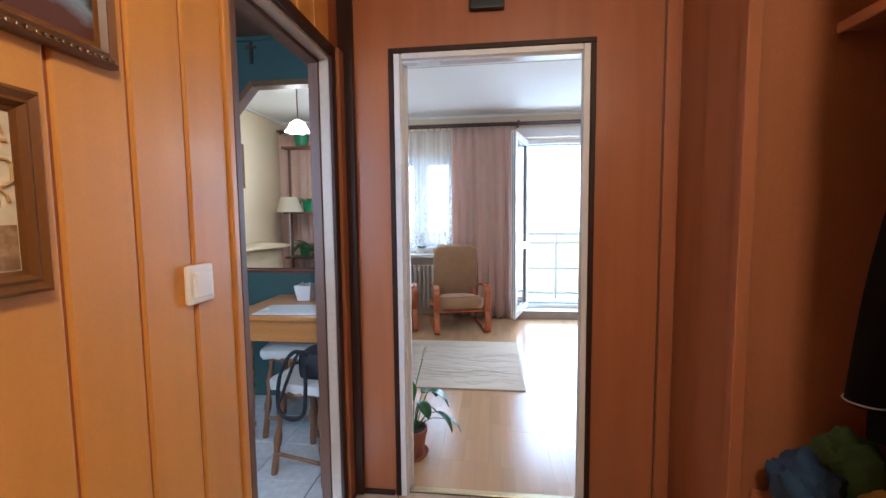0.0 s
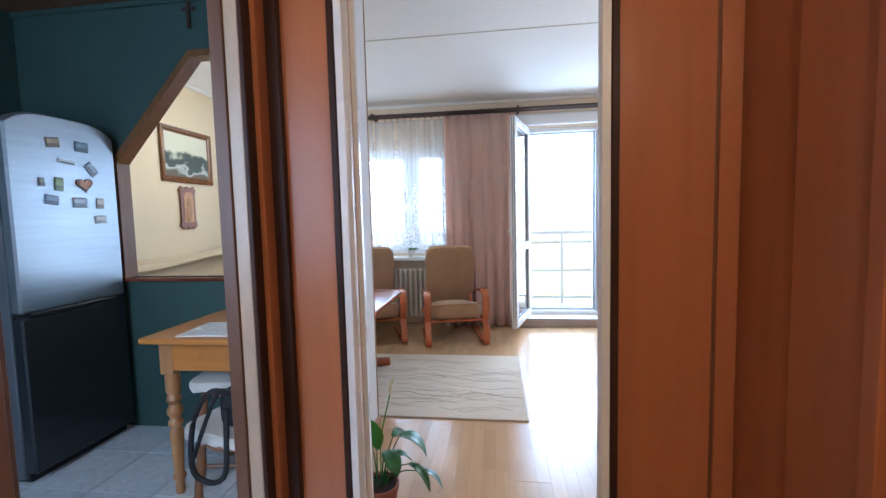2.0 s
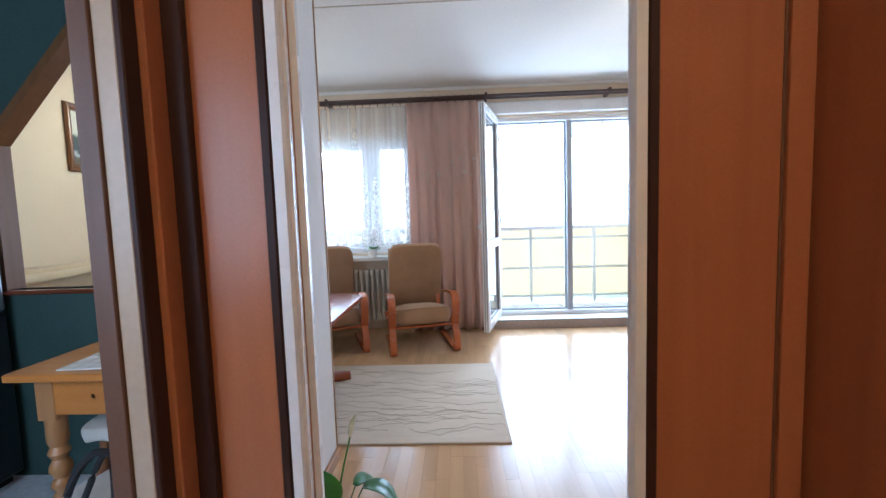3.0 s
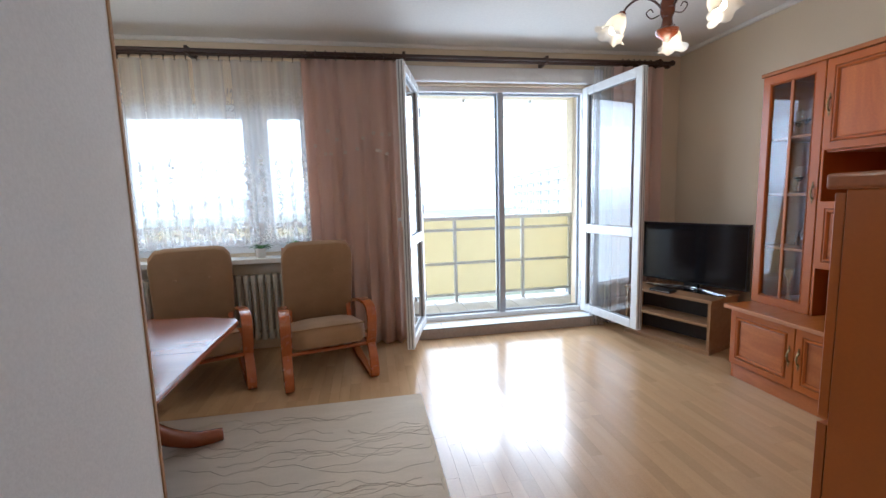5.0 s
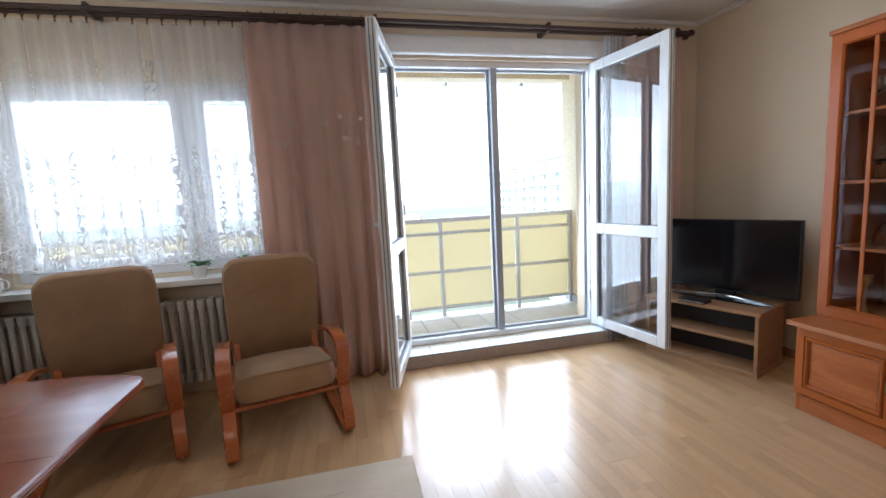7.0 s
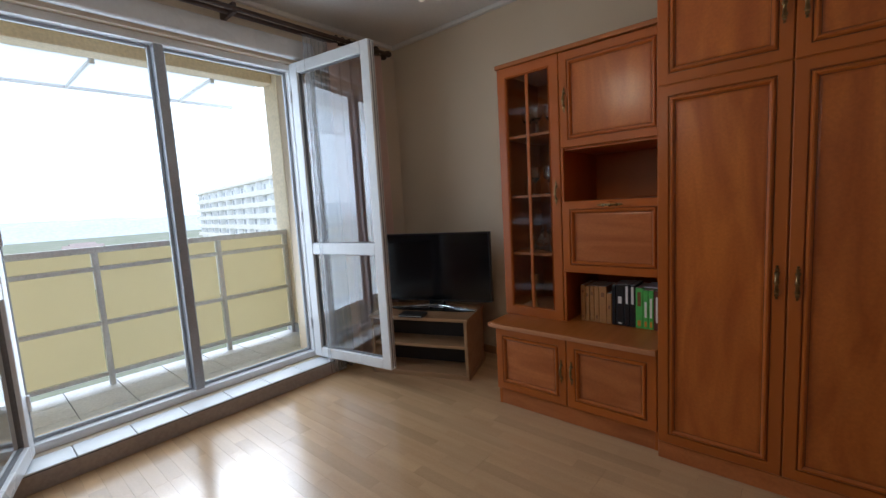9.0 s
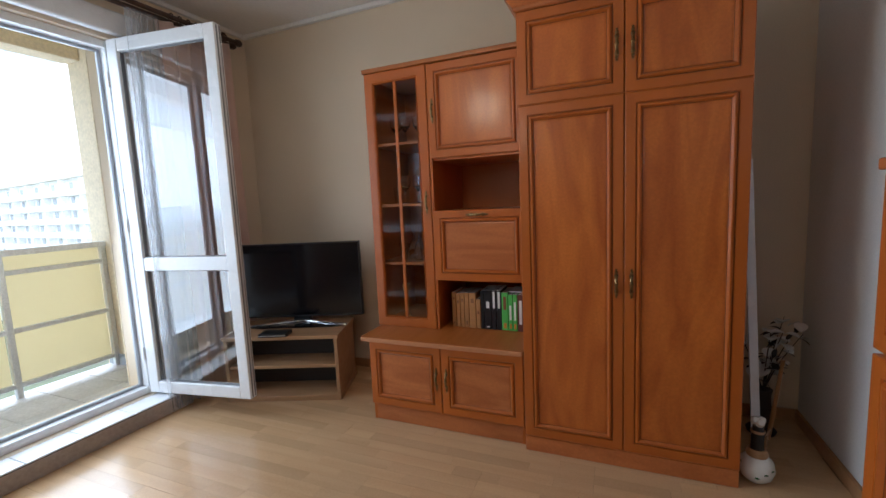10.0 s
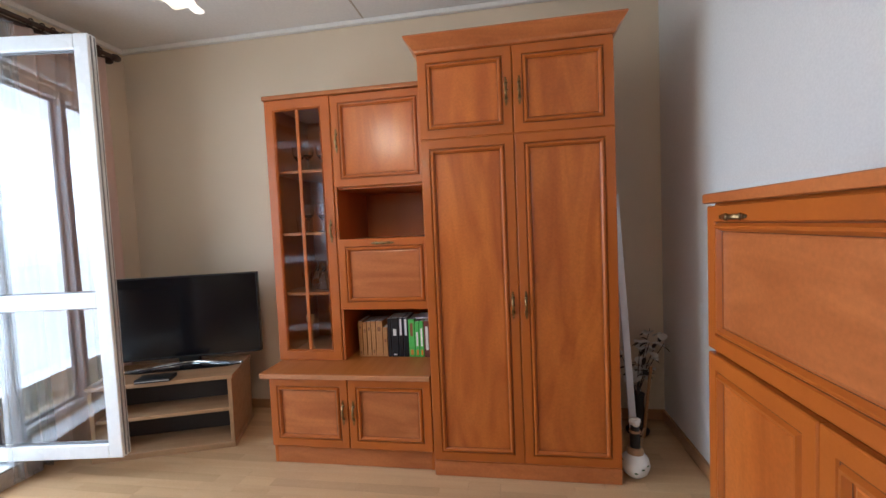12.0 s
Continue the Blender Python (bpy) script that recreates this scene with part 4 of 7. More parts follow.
B_TAN = mat("tan_cover", (0.42, 0.20, 0.06), (0.35, 0.16, 0.045), (9, 9, 9), 90, 0.6)
B_BLK = mat("black_cover", (0.010, 0.011, 0.014), rough=0.35)
B_GRN = mat("green_cover", (0.12, 0.52, 0.10), (0.10, 0.44, 0.08), rough=0.4)
B_MAR = mat("maroon_cover", (0.13, 0.035, 0.025), rough=0.5)
B_ORG = mat("orange_print", (0.65, 0.25, 0.03), rough=0.4)
B_BRN = mat("brown_print", (0.22, 0.09, 0.03), rough=0.6)
yb = 3.622
for w, h, m, bars, lb in [
    (0.024, 0.205, B_TAN, ((0.1, 0.16, B_BRN), (0.8, 0.86, B_BRN)), "old tan paperback"), (0.024, 0.200, B_TAN, ((0.7, 0.8, B_BRN),), "old tan paperback"),
    (0.024, 0.203, B_TAN, ((0.75, 0.84, B_BRN),), "old tan paperback"), (0.026, 0.205, B_TAN, ((0.1, 0.2, B_BRN),), "old tan paperback"),
    (0.040, 0.205, B_TAN, ((0.72, 0.84, B_BRN),), "thick tan paperback"), (0.026, 0.170, B_TAN, ((0.5, 0.6, B_BRN),), "short tan paperback"),
    (0.020, 0.220, B_BLK, (), "slim black hardback"), (0.042, 0.222, B_BLK, ((0.55, 0.72, M_WHITE), (0.05, 0.08, M_WHITE)), "black hardback with white lettering"),
    (0.026, 0.225, B_BLK, ((0.55, 0.97, M_WHITE),), "black hardback with white lettering"), (0.028, 0.225, B_BLK, ((0.55, 0.97, M_WHITE),), "black hardback with white lettering"),
    (0.036, 0.215, B_GRN, ((0.55, 0.9, B_BRN), (0.06, 0.2, B_ORG)), "bright green hardback with orange band"),
    (0.024, 0.205, B_GRN, ((0.3, 0.7, M_WHITE), (0.06, 0.2, B_ORG)), "bright green hardback with orange band"),
    (0.024, 0.205, B_GRN, ((0.3, 0.8, M_WHITE), (0.06, 0.2, B_ORG)), "bright green hardback with orange band"),
    (0.034, 0.205, B_MAR, ((0.2, 0.85, M_CERAMIC),), "maroon hardback with pale lettering"),
]:
    book(yb, w, h, 0.15, 0, m, bars, lb + " standing upright")
    yb -= w + 0.0015
mag = thing("magazine", facing_minus_x(UF + 0.08, 3.285, 0.718), "grey magazine lying on the standing books", "magazine")
part("sheets", boxed(0, 0.115, 0, 0.14, 0, 0.006, 0.001), M_STEEL_PAINT, mag)


# glassware on the cabinet shelves
def goblet(name, y, x, z, prof, label, material=None):
    t = thing(name, pose(x, y, z), label, "glass", "glassware in the display cabinet")
    part("glass_body", lathe(bmesh.new(), prof, 16, caps=False), material or M_GOBLET, t, smooth=True)
    return t


WINE = [(0.0, 0.0), (0.030, 0.002), (0.028, 0.005), (0.005, 0.010), (0.004, 0.07), (0.012, 0.078), (0.030, 0.10), (0.036, 0.13), (0.033, 0.165), (0.031, 0.165), (0.034, 0.13), (0.028, 0.102), (0.0, 0.085)]
SHOT = [(0.0, 0.0), (0.020, 0.001), (0.024, 0.06), (0.030, 0.10), (0.028, 0.10), (0.021, 0.06), (0.017, 0.006), (0.0, 0.005)]
CARAFE = [(0.0, 0.0), (0.032, 0.002), (0.036, 0.05), (0.030, 0.09), (0.011, 0.12), (0.011, 0.16), (0.018, 0.17), (0.016, 0.17), (0.009, 0.16), (0.009, 0.12), (0.0, 0.10)]
for z, row in ((1.578, ((3.98, 2.74, WINE), (3.90, 2.70, WINE), (3.83, 2.74, WINE), (3.79, 2.80, WINE))), (1.228, ((3.99, 2.74, SHOT), (3.92, 2.70, WINE), (3.86, 2.76, WINE), (3.80, 2.69, WINE), (3.77, 2.76, WINE))),
               (0.885, ((3.96, 2.72, SHOT), (3.91, 2.76, CARAFE), (3.84, 2.70, CARAFE), (3.79, 2.72, CARAFE), (3.76, 2.80, SHOT)))):
    for y, x, pr in row:
        goblet("goblet" if pr is WINE else "tumbler" if pr is SHOT else "carafe", y, x, z, pr, "clear glass standing on the display shelf")
cup = thing("wooden_cup", pose(2.72, 3.955, 0.5185), "small turned wooden egg cup", "cup")
part("cup_body", lathe(bmesh.new(), [(0.0, 0), (0.022, 0.002), (0.010, 0.03), (0.010, 0.15), (0.026, 0.17), (0.028, 0.21), (0.024, 0.21), (0.02, 0.18), (0, 0.17)], 14), M_PINE_Z, cup, smooth=True)
fig = thing("ceramic_jar", pose(2.66, 3.772, 0.5185), "small white ceramic jar with a blue mark", "jar")
part("jar_body", lathe(bmesh.new(), [(0, 0), (0.022, 0.002), (0.026, 0.05), (0.020, 0.085), (0.014, 0.095), (0.016, 0.11), (0, 0.112)], 16), M_CERAMIC, fig, smooth=True)

# secretary facing the room
se = thing("secretary", pose(1.588, 2.212, 0, 0, 0, 180), "alder secretary with a wide drop flap over two framed doors", "secretary cabinet")
SW, SH, SD = 0.845, 1.258, 2.212 - YD1 - 0.02
part("side_panel", boxed(0, 0.018, 0.02, SD, 0, SH, 0.002), M_ALDER, se)
part("side_panel", boxed(SW - 0.018, SW, 0.02, SD, 0, SH, 0.002), M_ALDER, se)
part("back_panel", boxed(0.018, SW - 0.018, SD - 0.01, SD, 0, SH), M_ALDER, se)
for z in (0.085, 0.86, SH - 0.018):
    part("inner_board", boxed(0.018, SW - 0.018, 0.022, SD - 0.01, z, z + 0.018), M_ALDER, se)
part("plinth", boxed(0.002, SW - 0.002, 0.01, 0.022, 0, 0.085, 0.003), M_ALDER_H, se)
part("top", boxed(-0.003, SW + 0.003, -0.010, SD, SH, SH + 0.026, 0.006), M_ALDER_H, se)
fl = panel_door(se, "flap", 0.003, 0.872, SW - 0.006, 0.380, M_ALDER, M_ALDER_H)
knob(fl, 0.135, 0.35, True)
knob(fl, SW - 0.14, 0.35, True)
sw = SW / 2 - 0.004
panel_door(se, "door", 0.003, 0.09, sw, 0.77, M_ALDER, M_ALDER_P, (sw - 0.026, 0.4, False))
panel_door(se, "door", SW / 2 + 0.002, 0.09, sw, 0.77, M_ALDER, M_ALDER_P, (0.026, 0.4, False))

# ---- television and its stand ----
TVROT = math.degrees(math.atan2(-0.67, 0.245))
ts = thing("tv_stand", pose(2.262, 5.055, 0, 0, 0, TVROT), "low light-oak television stand with two open shelves", "tv stand")
# local x along the front, local y to the back
TW, TD = 0.735, 0.40
part("top_board", boxed(-0.01, TW + 0.01, -0.008, TD, 0.405, 0.43, 0.005), M_OAK, ts)
part("side_panel", boxed(0, 0.022, 0, TD, 0.035, 0.405, 0.002), M_OAK, ts)
part("side_panel", boxed(TW - 0.022, TW, 0, TD, 0.035, 0.405, 0.002), M_OAK, ts)
part("middle_shelf", boxed(0.022, TW - 0.022, 0.012, 0.225, 0.212, 0.232, 0.002), M_OAK, ts)
part("bottom_board", boxed(-0.005, TW + 0.005, -0.004, TD, 0.0, 0.035, 0.003), M_OAK, ts)
# set forward and near-black: the shelves' inner shade given as colour
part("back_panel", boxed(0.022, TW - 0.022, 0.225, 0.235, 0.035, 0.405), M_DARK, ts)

tv = thing("television", pose(2.816, 4.358, 0.432, 0, 0, 110), "flat black television with a thin bezel on a chrome foot", "television")
TVW, TVH = 0.88, 0.515
part("housing", boxed(0, TVW, -0.045, -0.012, 0.045, 0.045 + TVH, 0.006), M_BLACK, tv)
part("bezel", ring_frame(bmesh.new(), TVW, TVH, 0.010, 0.0, 0.012, 0.003), M_BLACK, tv).matrix_local = pose(0, -0.012, 0.045)
part("screen", boxed(0.010, TVW - 0.010, -0.012, -0.006, 0.055, 0.035 + TVH), M_SCREEN, tv)
part("edge_line", boxed(0.0, TVW, -0.012, 0.001, 0.045 + TVH, 0.0475 + TVH), M_CHROME, tv, "thin chrome top edge")
part("foot_plate", prism(bmesh.new(), [(0.10, 0.085), (0.28, 0.03), (TVW / 2, -0.02), (TVW - 0.28, 0.03), (TVW - 0.10, 0.085), (TVW - 0.2, 0.12), (0.2, 0.12)], 0.0, 0.006), M_SCREEN, tv, "black glass foot plate")
part("neck", boxed(TVW / 2 - 0.06, TVW / 2 + 0.06, -0.06, -0.02, 0.0, 0.10, 0.006), M_BLACK, tv)
part("foot", tube(bmesh.new(), smooth_path([(0.10, 0.085, 0.008), (0.28, 0.03, 0.010), (TVW / 2, -0.02, 0.012), (TVW - 0.28, 0.03, 0.010), (TVW - 0.10, 0.085, 0.008)], 5), 0.008, 8), M_CHROME, tv, "chrome bow-shaped foot", True)
box_ob = thing("set_top_box", pose(2.40, 4.75, 0.430, 0, 0, TVROT), "flat black receiver box on the stand", "receiver")
part("casing", boxed(-0.09, 0.09, -0.05, 0.05, 0.0, 0.022, 0.004), M_BLACK, box_ob)
part("front_line", boxed(-0.085, 0.085, -0.0512, -0.049, 0.009, 0.012), M_ALU, box_ob)



# ---- curtains ----
def drape(x0, x1, y, z0, z1, folds, depth, seed, gather=0.0, nz=10, flare=0.0):
    """A hanging cloth in folds; depth of the folds grows downwards, the hem waves."""
    rnd = random.Random(seed)
    ph = [rnd.uniform(0, math.tau) for _ in range(6)]
    n = max(int(folds * 12), 24)
    rows = []
    for j in range(nz + 1):
        v = j / nz
        row = []
        for i in range(n + 1):
            u = i / n
            uu = u + 0.018 * math.sin(u * 9 + ph[0]) + 0.012 * math.sin(u * 23 + ph[1])
            dy = depth * (0.45 + 0.55 * v) * (math.sin(math.tau * folds * uu + ph[2]) + 0.35 * math.sin(math.tau * folds * 2.3 * uu + ph[3]) * v)
            xx = x0 + (x1 - x0) * (u + flare * v * (u - 0.5)) + gather * v * math.sin(math.tau * folds * uu + ph[4]) * 0.3
            zz = z1 + (z0 - z1) * v + (0.008 * math.sin(math.tau * folds * u + ph[5]) if j == nz else 0)
            row.append((xx, y + dy, zz))
        rows.append(row)
    return skin(bmesh.new(), rows, False, False)


def hang(name, bm, material, label, category, thick=0.0025):
    ob = part(name, bm, material, None, "", True)
    tagged(ob, label, category, "curtains of the window wall")
    if thick:
        md = ob.modifiers.new("thickness", "SOLIDIFY")
        md.thickness = thick
    return ob


sheer = hang("lace_curtain", drape(-2.06, -0.45, 5.335, 0.935, 2.385, 15, 0.016, 3, 0.01), M_SHEER, "white voile curtain with floral lace over the window", "lace curtain", 0)
cr = hang("curtain", drape(-0.47, 0.30, 5.285, 0.015, 2.39, 6.5, 0.036, 5, 0.02, 12), M_CURTAIN, "salmon-pink curtain hanging to the floor in folds", "curtain")
cl = hang("curtain", drape(-2.76, -2.02, 5.30, 0.015, 2.39, 5.5, 0.034, 7, 0.02, 12), M_CURTAIN, "salmon-pink curtain at the far end of the window", "curtain")
cf = hang("curtain", drape(2.23, 2.74, 5.27, 0.02, 2.39, 5, 0.042, 9, 0.02, 12), M_CURTAIN, "salmon-pink curtain gathered behind the television", "curtain")
cs = hang("lace_curtain", drape(2.05, 2.24, 5.29, 0.02, 2.40, 6, 0.028, 11, 0.03, 12), M_SHEER2, "white voile bunched beside the open door leaf", "lace curtain")
rnd = random.Random(4)
for host, x0, x1, yy in ((cr, -0.44, 0.26, 5.235), (cl, -2.7, -2.1, 5.25)):
    for k in range(14):
        bm = bmesh.new()
        x, z = rnd.uniform(x0, x1), 1.72 + rnd.uniform(-0.10, 0.12)
        for q in range(4):
            a = math.tau * q / 4 + 0.5
            t = bmesh.new()
            bmesh.ops.create_icosphere(t, subdivisions=1, radius=0.008)
            add(bm, t, Matrix.Translation((x + 0.010 * math.cos(a), yy, z + 0.010 * math.sin(a))) @ Matrix.Diagonal((1, 0.25, 1, 1)))
        part("blossom", bm, M_BLOSSOM, host)

rod = thing("curtain_rod", pose(0, 0, 0), "double dark wooden curtain rod with rings under the ceiling", "curtain rod")
for y, z in ((5.335, 2.425), (5.275, 2.432)):
    part("pole", tube(bmesh.new(), [(-2.77, y, z), (2.80, y, z)], 0.0145, 10), M_ROD, rod, smooth=True)
    part("finial", lathe(bmesh.new(), [(0, 0), (0.022, 0.008), (0.026, 0.03), (0.018, 0.05), (0, 0.055)], 12), M_ROD, rod, smooth=True).matrix_local = pose(2.795, y, z, 0, 90, 0)
for x in (-2.4, -1.3, 0.35, 1.6, 2.7):
    part("bracket", boxed(x - 0.012, x + 0.012, 5.265, YW, 2.405, 2.465, 0.004), M_ROD, rod)
ring_me = None
def ring_at(x, y, z):
    global ring_me
    if ring_me is None:
        bm = bmesh.new()
        pts = [(0, 0.021 * math.cos(math.tau * k / 14), 0.021 * math.sin(math.tau * k / 14)) for k in range(15)]
        tube(bm, pts, 0.004, 6)
        box(bm, -0.003, 0.003, -0.004, 0.004, -0.052, -0.02)
        ob = part("ring", bm, M_ROD, rod, smooth=True)
        ring_me = ob.data
    else:
        ob = new("ring", ring_me)
        ob.parent = rod
    ob.matrix_local = pose(x, y, z)
for k in range(21):
    ring_at(-2.04 + k * 0.079, 5.335, 2.425)
for k in range(10):
    ring_at(-0.43 + k * 0.077, 5.275, 2.432)
for k in range(8):
    ring_at(-2.72 + k * 0.088, 5.275, 2.432)
for k in range(8):
    ring_at(2.32 + k * 0.056, 5.275, 2.432)

# ---- radiator ----
rad = thing("radiator", pose(0, 0, 0), "old cream cast-iron column radiator under the window", "radiator")
bm = bmesh.new()
for yy in (5.335, 5.395):
    tube(bm, [(0, yy, 0.13), (0, yy, 0.20), (0, yy, 0.58), (0, yy, 0.64)], 0.017, 8)
box(bm, -0.022, 0.022, 5.32, 5.41, 0.60, 0.67, 0.014)
box(bm, -0.022, 0.022, 5.32, 5.41, 0.11, 0.18, 0.014)
sec0 = part("column", bm, M_RAD, rad, smooth=True)
sec0.matrix_local = pose(-2.25, 0, 0)
for k in range(1, 34):
    o = new("column", sec0.data)
    o.parent = rad
    o.matrix_local = pose(-2.25 + 0.058 * k, 0, 0)
part("pipe", tube(bmesh.new(), smooth_path([(-0.36, 5.365, 0.145), (-0.20, 5.37, 0.145), (-0.16, 5.40, 0.10), (-0.16, 5.42, -0.01)], 5), 0.012, 8), M_RAD, rad, smooth=True)
part("foot", boxed(-2.2, -2.16, 5.33, 5.40, 0, 0.12, 0.004), M_RAD, rad)
part("foot", boxed(-0.5, -0.46, 5.33, 5.40, 0, 0.12, 0.004), M_RAD, rad)


# ---- armchairs ----
def armchair(m, label):
    t = thing("armchair", m, label, "armchair", "armchairs at the window")
    for s in (-1, 1):
        xo = s * 0.285
        a, b = xo - 0.036, xo + 0.036
        arm = smooth_path([(0, 0.60, 0.455), (0, 0.40, 0.50), (0, 0.20, 0.525), (0, 0.075, 0.510), (0, 0.035, 0.455), (0, 0.055, 0.34), (0, 0.11, 0.23)], 6)
        part("arm", band(bmesh.new(), arm, a, b, 0.024), M_BENT, t, smooth=True)
        run = smooth_path([(0, 0.70, 0.014), (0, 0.40, 0.014), (0, 0.10, 0.016), (0, 0.022, 0.035), (0, 0.012, 0.09), (0, 0.05, 0.19), (0, 0.16, 0.27), (0, 0.40, 0.235), (0, 0.60, 0.22), (0, 0.70, 0.26)], 6)
        part("leg", band(bmesh.new(), run, a + 0.004, b - 0.004, 0.026), M_BENT, t, smooth=True)
        back = smooth_path([(0, 0.54, 0.21), (0, 0.66, 0.45), (0, 0.76, 0.75), (0, 0.79, 0.90)], 5)
        part("back_rail", band(bmesh.new(), back, xo - s * 0.055 - 0.02, xo - s * 0.055 + 0.02, 0.02), M_BENT, t, smooth=True)
    part("front_crossbar", tube(bmesh.new(), [(-0.26, 0.10, 0.245), (0.26, 0.10, 0.245)], 0.013, 8), M_BENT, t, smooth=True)
    part("rear_crossbar", tube(bmesh.new(), [(-0.26, 0.58, 0.215), (0.26, 0.58, 0.215)], 0.013, 8), M_BENT, t, smooth=True)
    part("back_crossbar", tube(bmesh.new(), [(-0.22, 0.785, 0.86), (0.22, 0.785, 0.86)], 0.012, 8), M_BENT, t, smooth=True)
    seat = part("seat_cushion", cushion(bmesh.new(), 0.51, 0.58, 0.165, 10, 0.18), M_FABRIC, t, smooth=True)
    seat.matrix_local = pose(0, 0.325, 0.225, -8, 0, 0)
    bc = part("back_cushion", cushion(bmesh.new(), 0.535, 0.68, 0.10, 10, 0.3), M_FABRIC, t, smooth=True)
    bc.matrix_local = pose(0, 0.625, 0.632, 106 - 180, 0, 0) @ pose(0, 0, -0.05, 180, 0, 0) @ pose(0, 0, -0.1)
    for sx in (-0.11, 0.11):
        part("button", lathe(bmesh.new(), [(0, 0.0), (0.012, 0.001), (0.010, 0.006), (0, 0.008)], 10, (sx, 0.12, 0.114)), M_FABRIC, bc, smooth=True)
    part("seat_piping", tube(bmesh.new(), [(-0.24, -0.276, 0.148), (0, -0.279, 0.150), (0.24, -0.276, 0.148)], 0.006, 6), M_FABRIC, seat, smooth=True)
    return t


armchair(pose(-0.285, 4.475, 0, 0, 0, 13), "bentwood armchair with beige buttoned cushions before the radiator")
armchair(pose(-1.09, 4.435, 0, 0, 0, 21), "bentwood armchair with beige cushions turned towards the low table")

# ---- low table ----
tb = thing("low_table", pose(-1.25, 3.57, 0), "reddish cherry low table with bowed ends on a pedestal", "table")
def table_outline(w, l, e=0.0):
    """Straight long sides, bowed ends, rounded corners."""
    pts = []
    for sx, sy in ((1, 1), (-1, 1), (-1, -1), (1, -1)):
        corner = []
        for k in range(7):
            a = math.radians(90 * k / 6)
            r = 0.085
            corner.append((sx * (w / 2 - r + r * math.cos(a) - e), sy * (l / 2 - 0.10 - r + (r + 0.02) * math.sin(a) - e)))
        if sx * sy < 0:
            corner.reverse()
        pts += corner
        if sy > 0 and sx > 0:
            pts += [(w / 2 * u, (l / 2 - 0.075 + 0.075 * math.cos(u * 1.5)) - e - 0.005) for u in (0.6, 0.35, 0.1, -0.1, -0.35, -0.6)]
        if sy < 0 and sx < 0:
            pts += [(w / 2 * u, -(l / 2 - 0.075 + 0.075 * math.cos(u * 1.5)) + e + 0.005) for u in (-0.6, -0.35, -0.1, 0.1, 0.35, 0.6)]
    return pts
rows = [[(x, y, z) for x, y in table_outline(1.04, 1.30, e)] for e, z in ((0.05, 0.592), (0.014, 0.592), (0.010, 0.598), (0.012, 0.603), (0.002, 0.606), (0.0, 0.613), (0.004, 0.618), (0.002, 0.622), (0.006, 0.629), (0.012, 0.630))]
part("table_top", skin(bmesh.new(), rows), M_CHERRY, tb, smooth=True)
part("leaf_joint", boxed(-0.508, 0.508, -0.001, 0.001, 0.629, 0.6306), M_CHERRY_D, tb)
part("apron", boxed(-0.40, 0.40, -0.48, 0.48, 0.515, 0.592, 0.006), M_CHERRY_D, tb)
for sy in (-1, 1):
    part("column", boxed(-0.17, 0.17, sy * 0.24 - 0.035, sy * 0.24 + 0.035, 0.10, 0.515, 0.02), M_CHERRY_D, tb)
    for sx in (-1, 1):
        path = smooth_path([(sx * 0.10, sy * 0.24, 0.20), (sx * 0.19, sy * 0.28, 0.115), (sx * 0.29, sy * 0.33, 0.055), (sx * 0.385, sy * 0.37, 0.042), (sx * 0.42, sy * 0.385, 0.040)], 5)
        part("foot", tube(bmesh.new(), path, 0.048, 10, 0.032), M_CHERRY, tb, smooth=True)
part("stretcher", boxed(-0.025, 0.025, -0.205, 0.205, 0.16, 0.24, 0.008), M_CHERRY_D, tb)

# ---- rug ----
rug = thing("rug", pose(0, 0, 0), "cream pile rug with carved wavy lines on the laminate", "rug")
part("pile_field", boxed(-1.75, 0.278, 3.03, 4.235, 0.0, 0.011, 0.004), M_RUG, rug)
for nm, c in (("bound_edge", (-1.753, 0.281, 3.026, 3.034)), ("bound_edge", (-1.753, 0.281, 4.231, 4.239)), ("bound_edge", (0.272, 0.281, 3.034, 4.231)), ("bound_edge", (-1.753, -1.744, 3.034, 4.231))):
    part(nm, boxed(*c, 0.0, 0.0095, 0.002), M_RUG_L, rug)
rnd = random.Random(12)
for k in range(46):
    y0, x0 = 3.10 + 1.08 * rnd.random(), rnd.uniform(-1.6, -0.1)
    ln, ph = rnd.uniform(0.3, 0.9), rnd.uniform(0, 6)
    pts = [(min(x0 + ln * q / 14, 0.262), min(max(y0 + 0.035 * math.sin(ph + q * 0.5) + 0.012 * math.sin(q * 1.7 + ph) + rnd.uniform(-0.002, 0.002), 3.05), 4.215), 0.0108) for q in range(15)]
    part("carved_line", tube(bmesh.new(), pts, 0.0017, 5), M_RUG_L, rug)


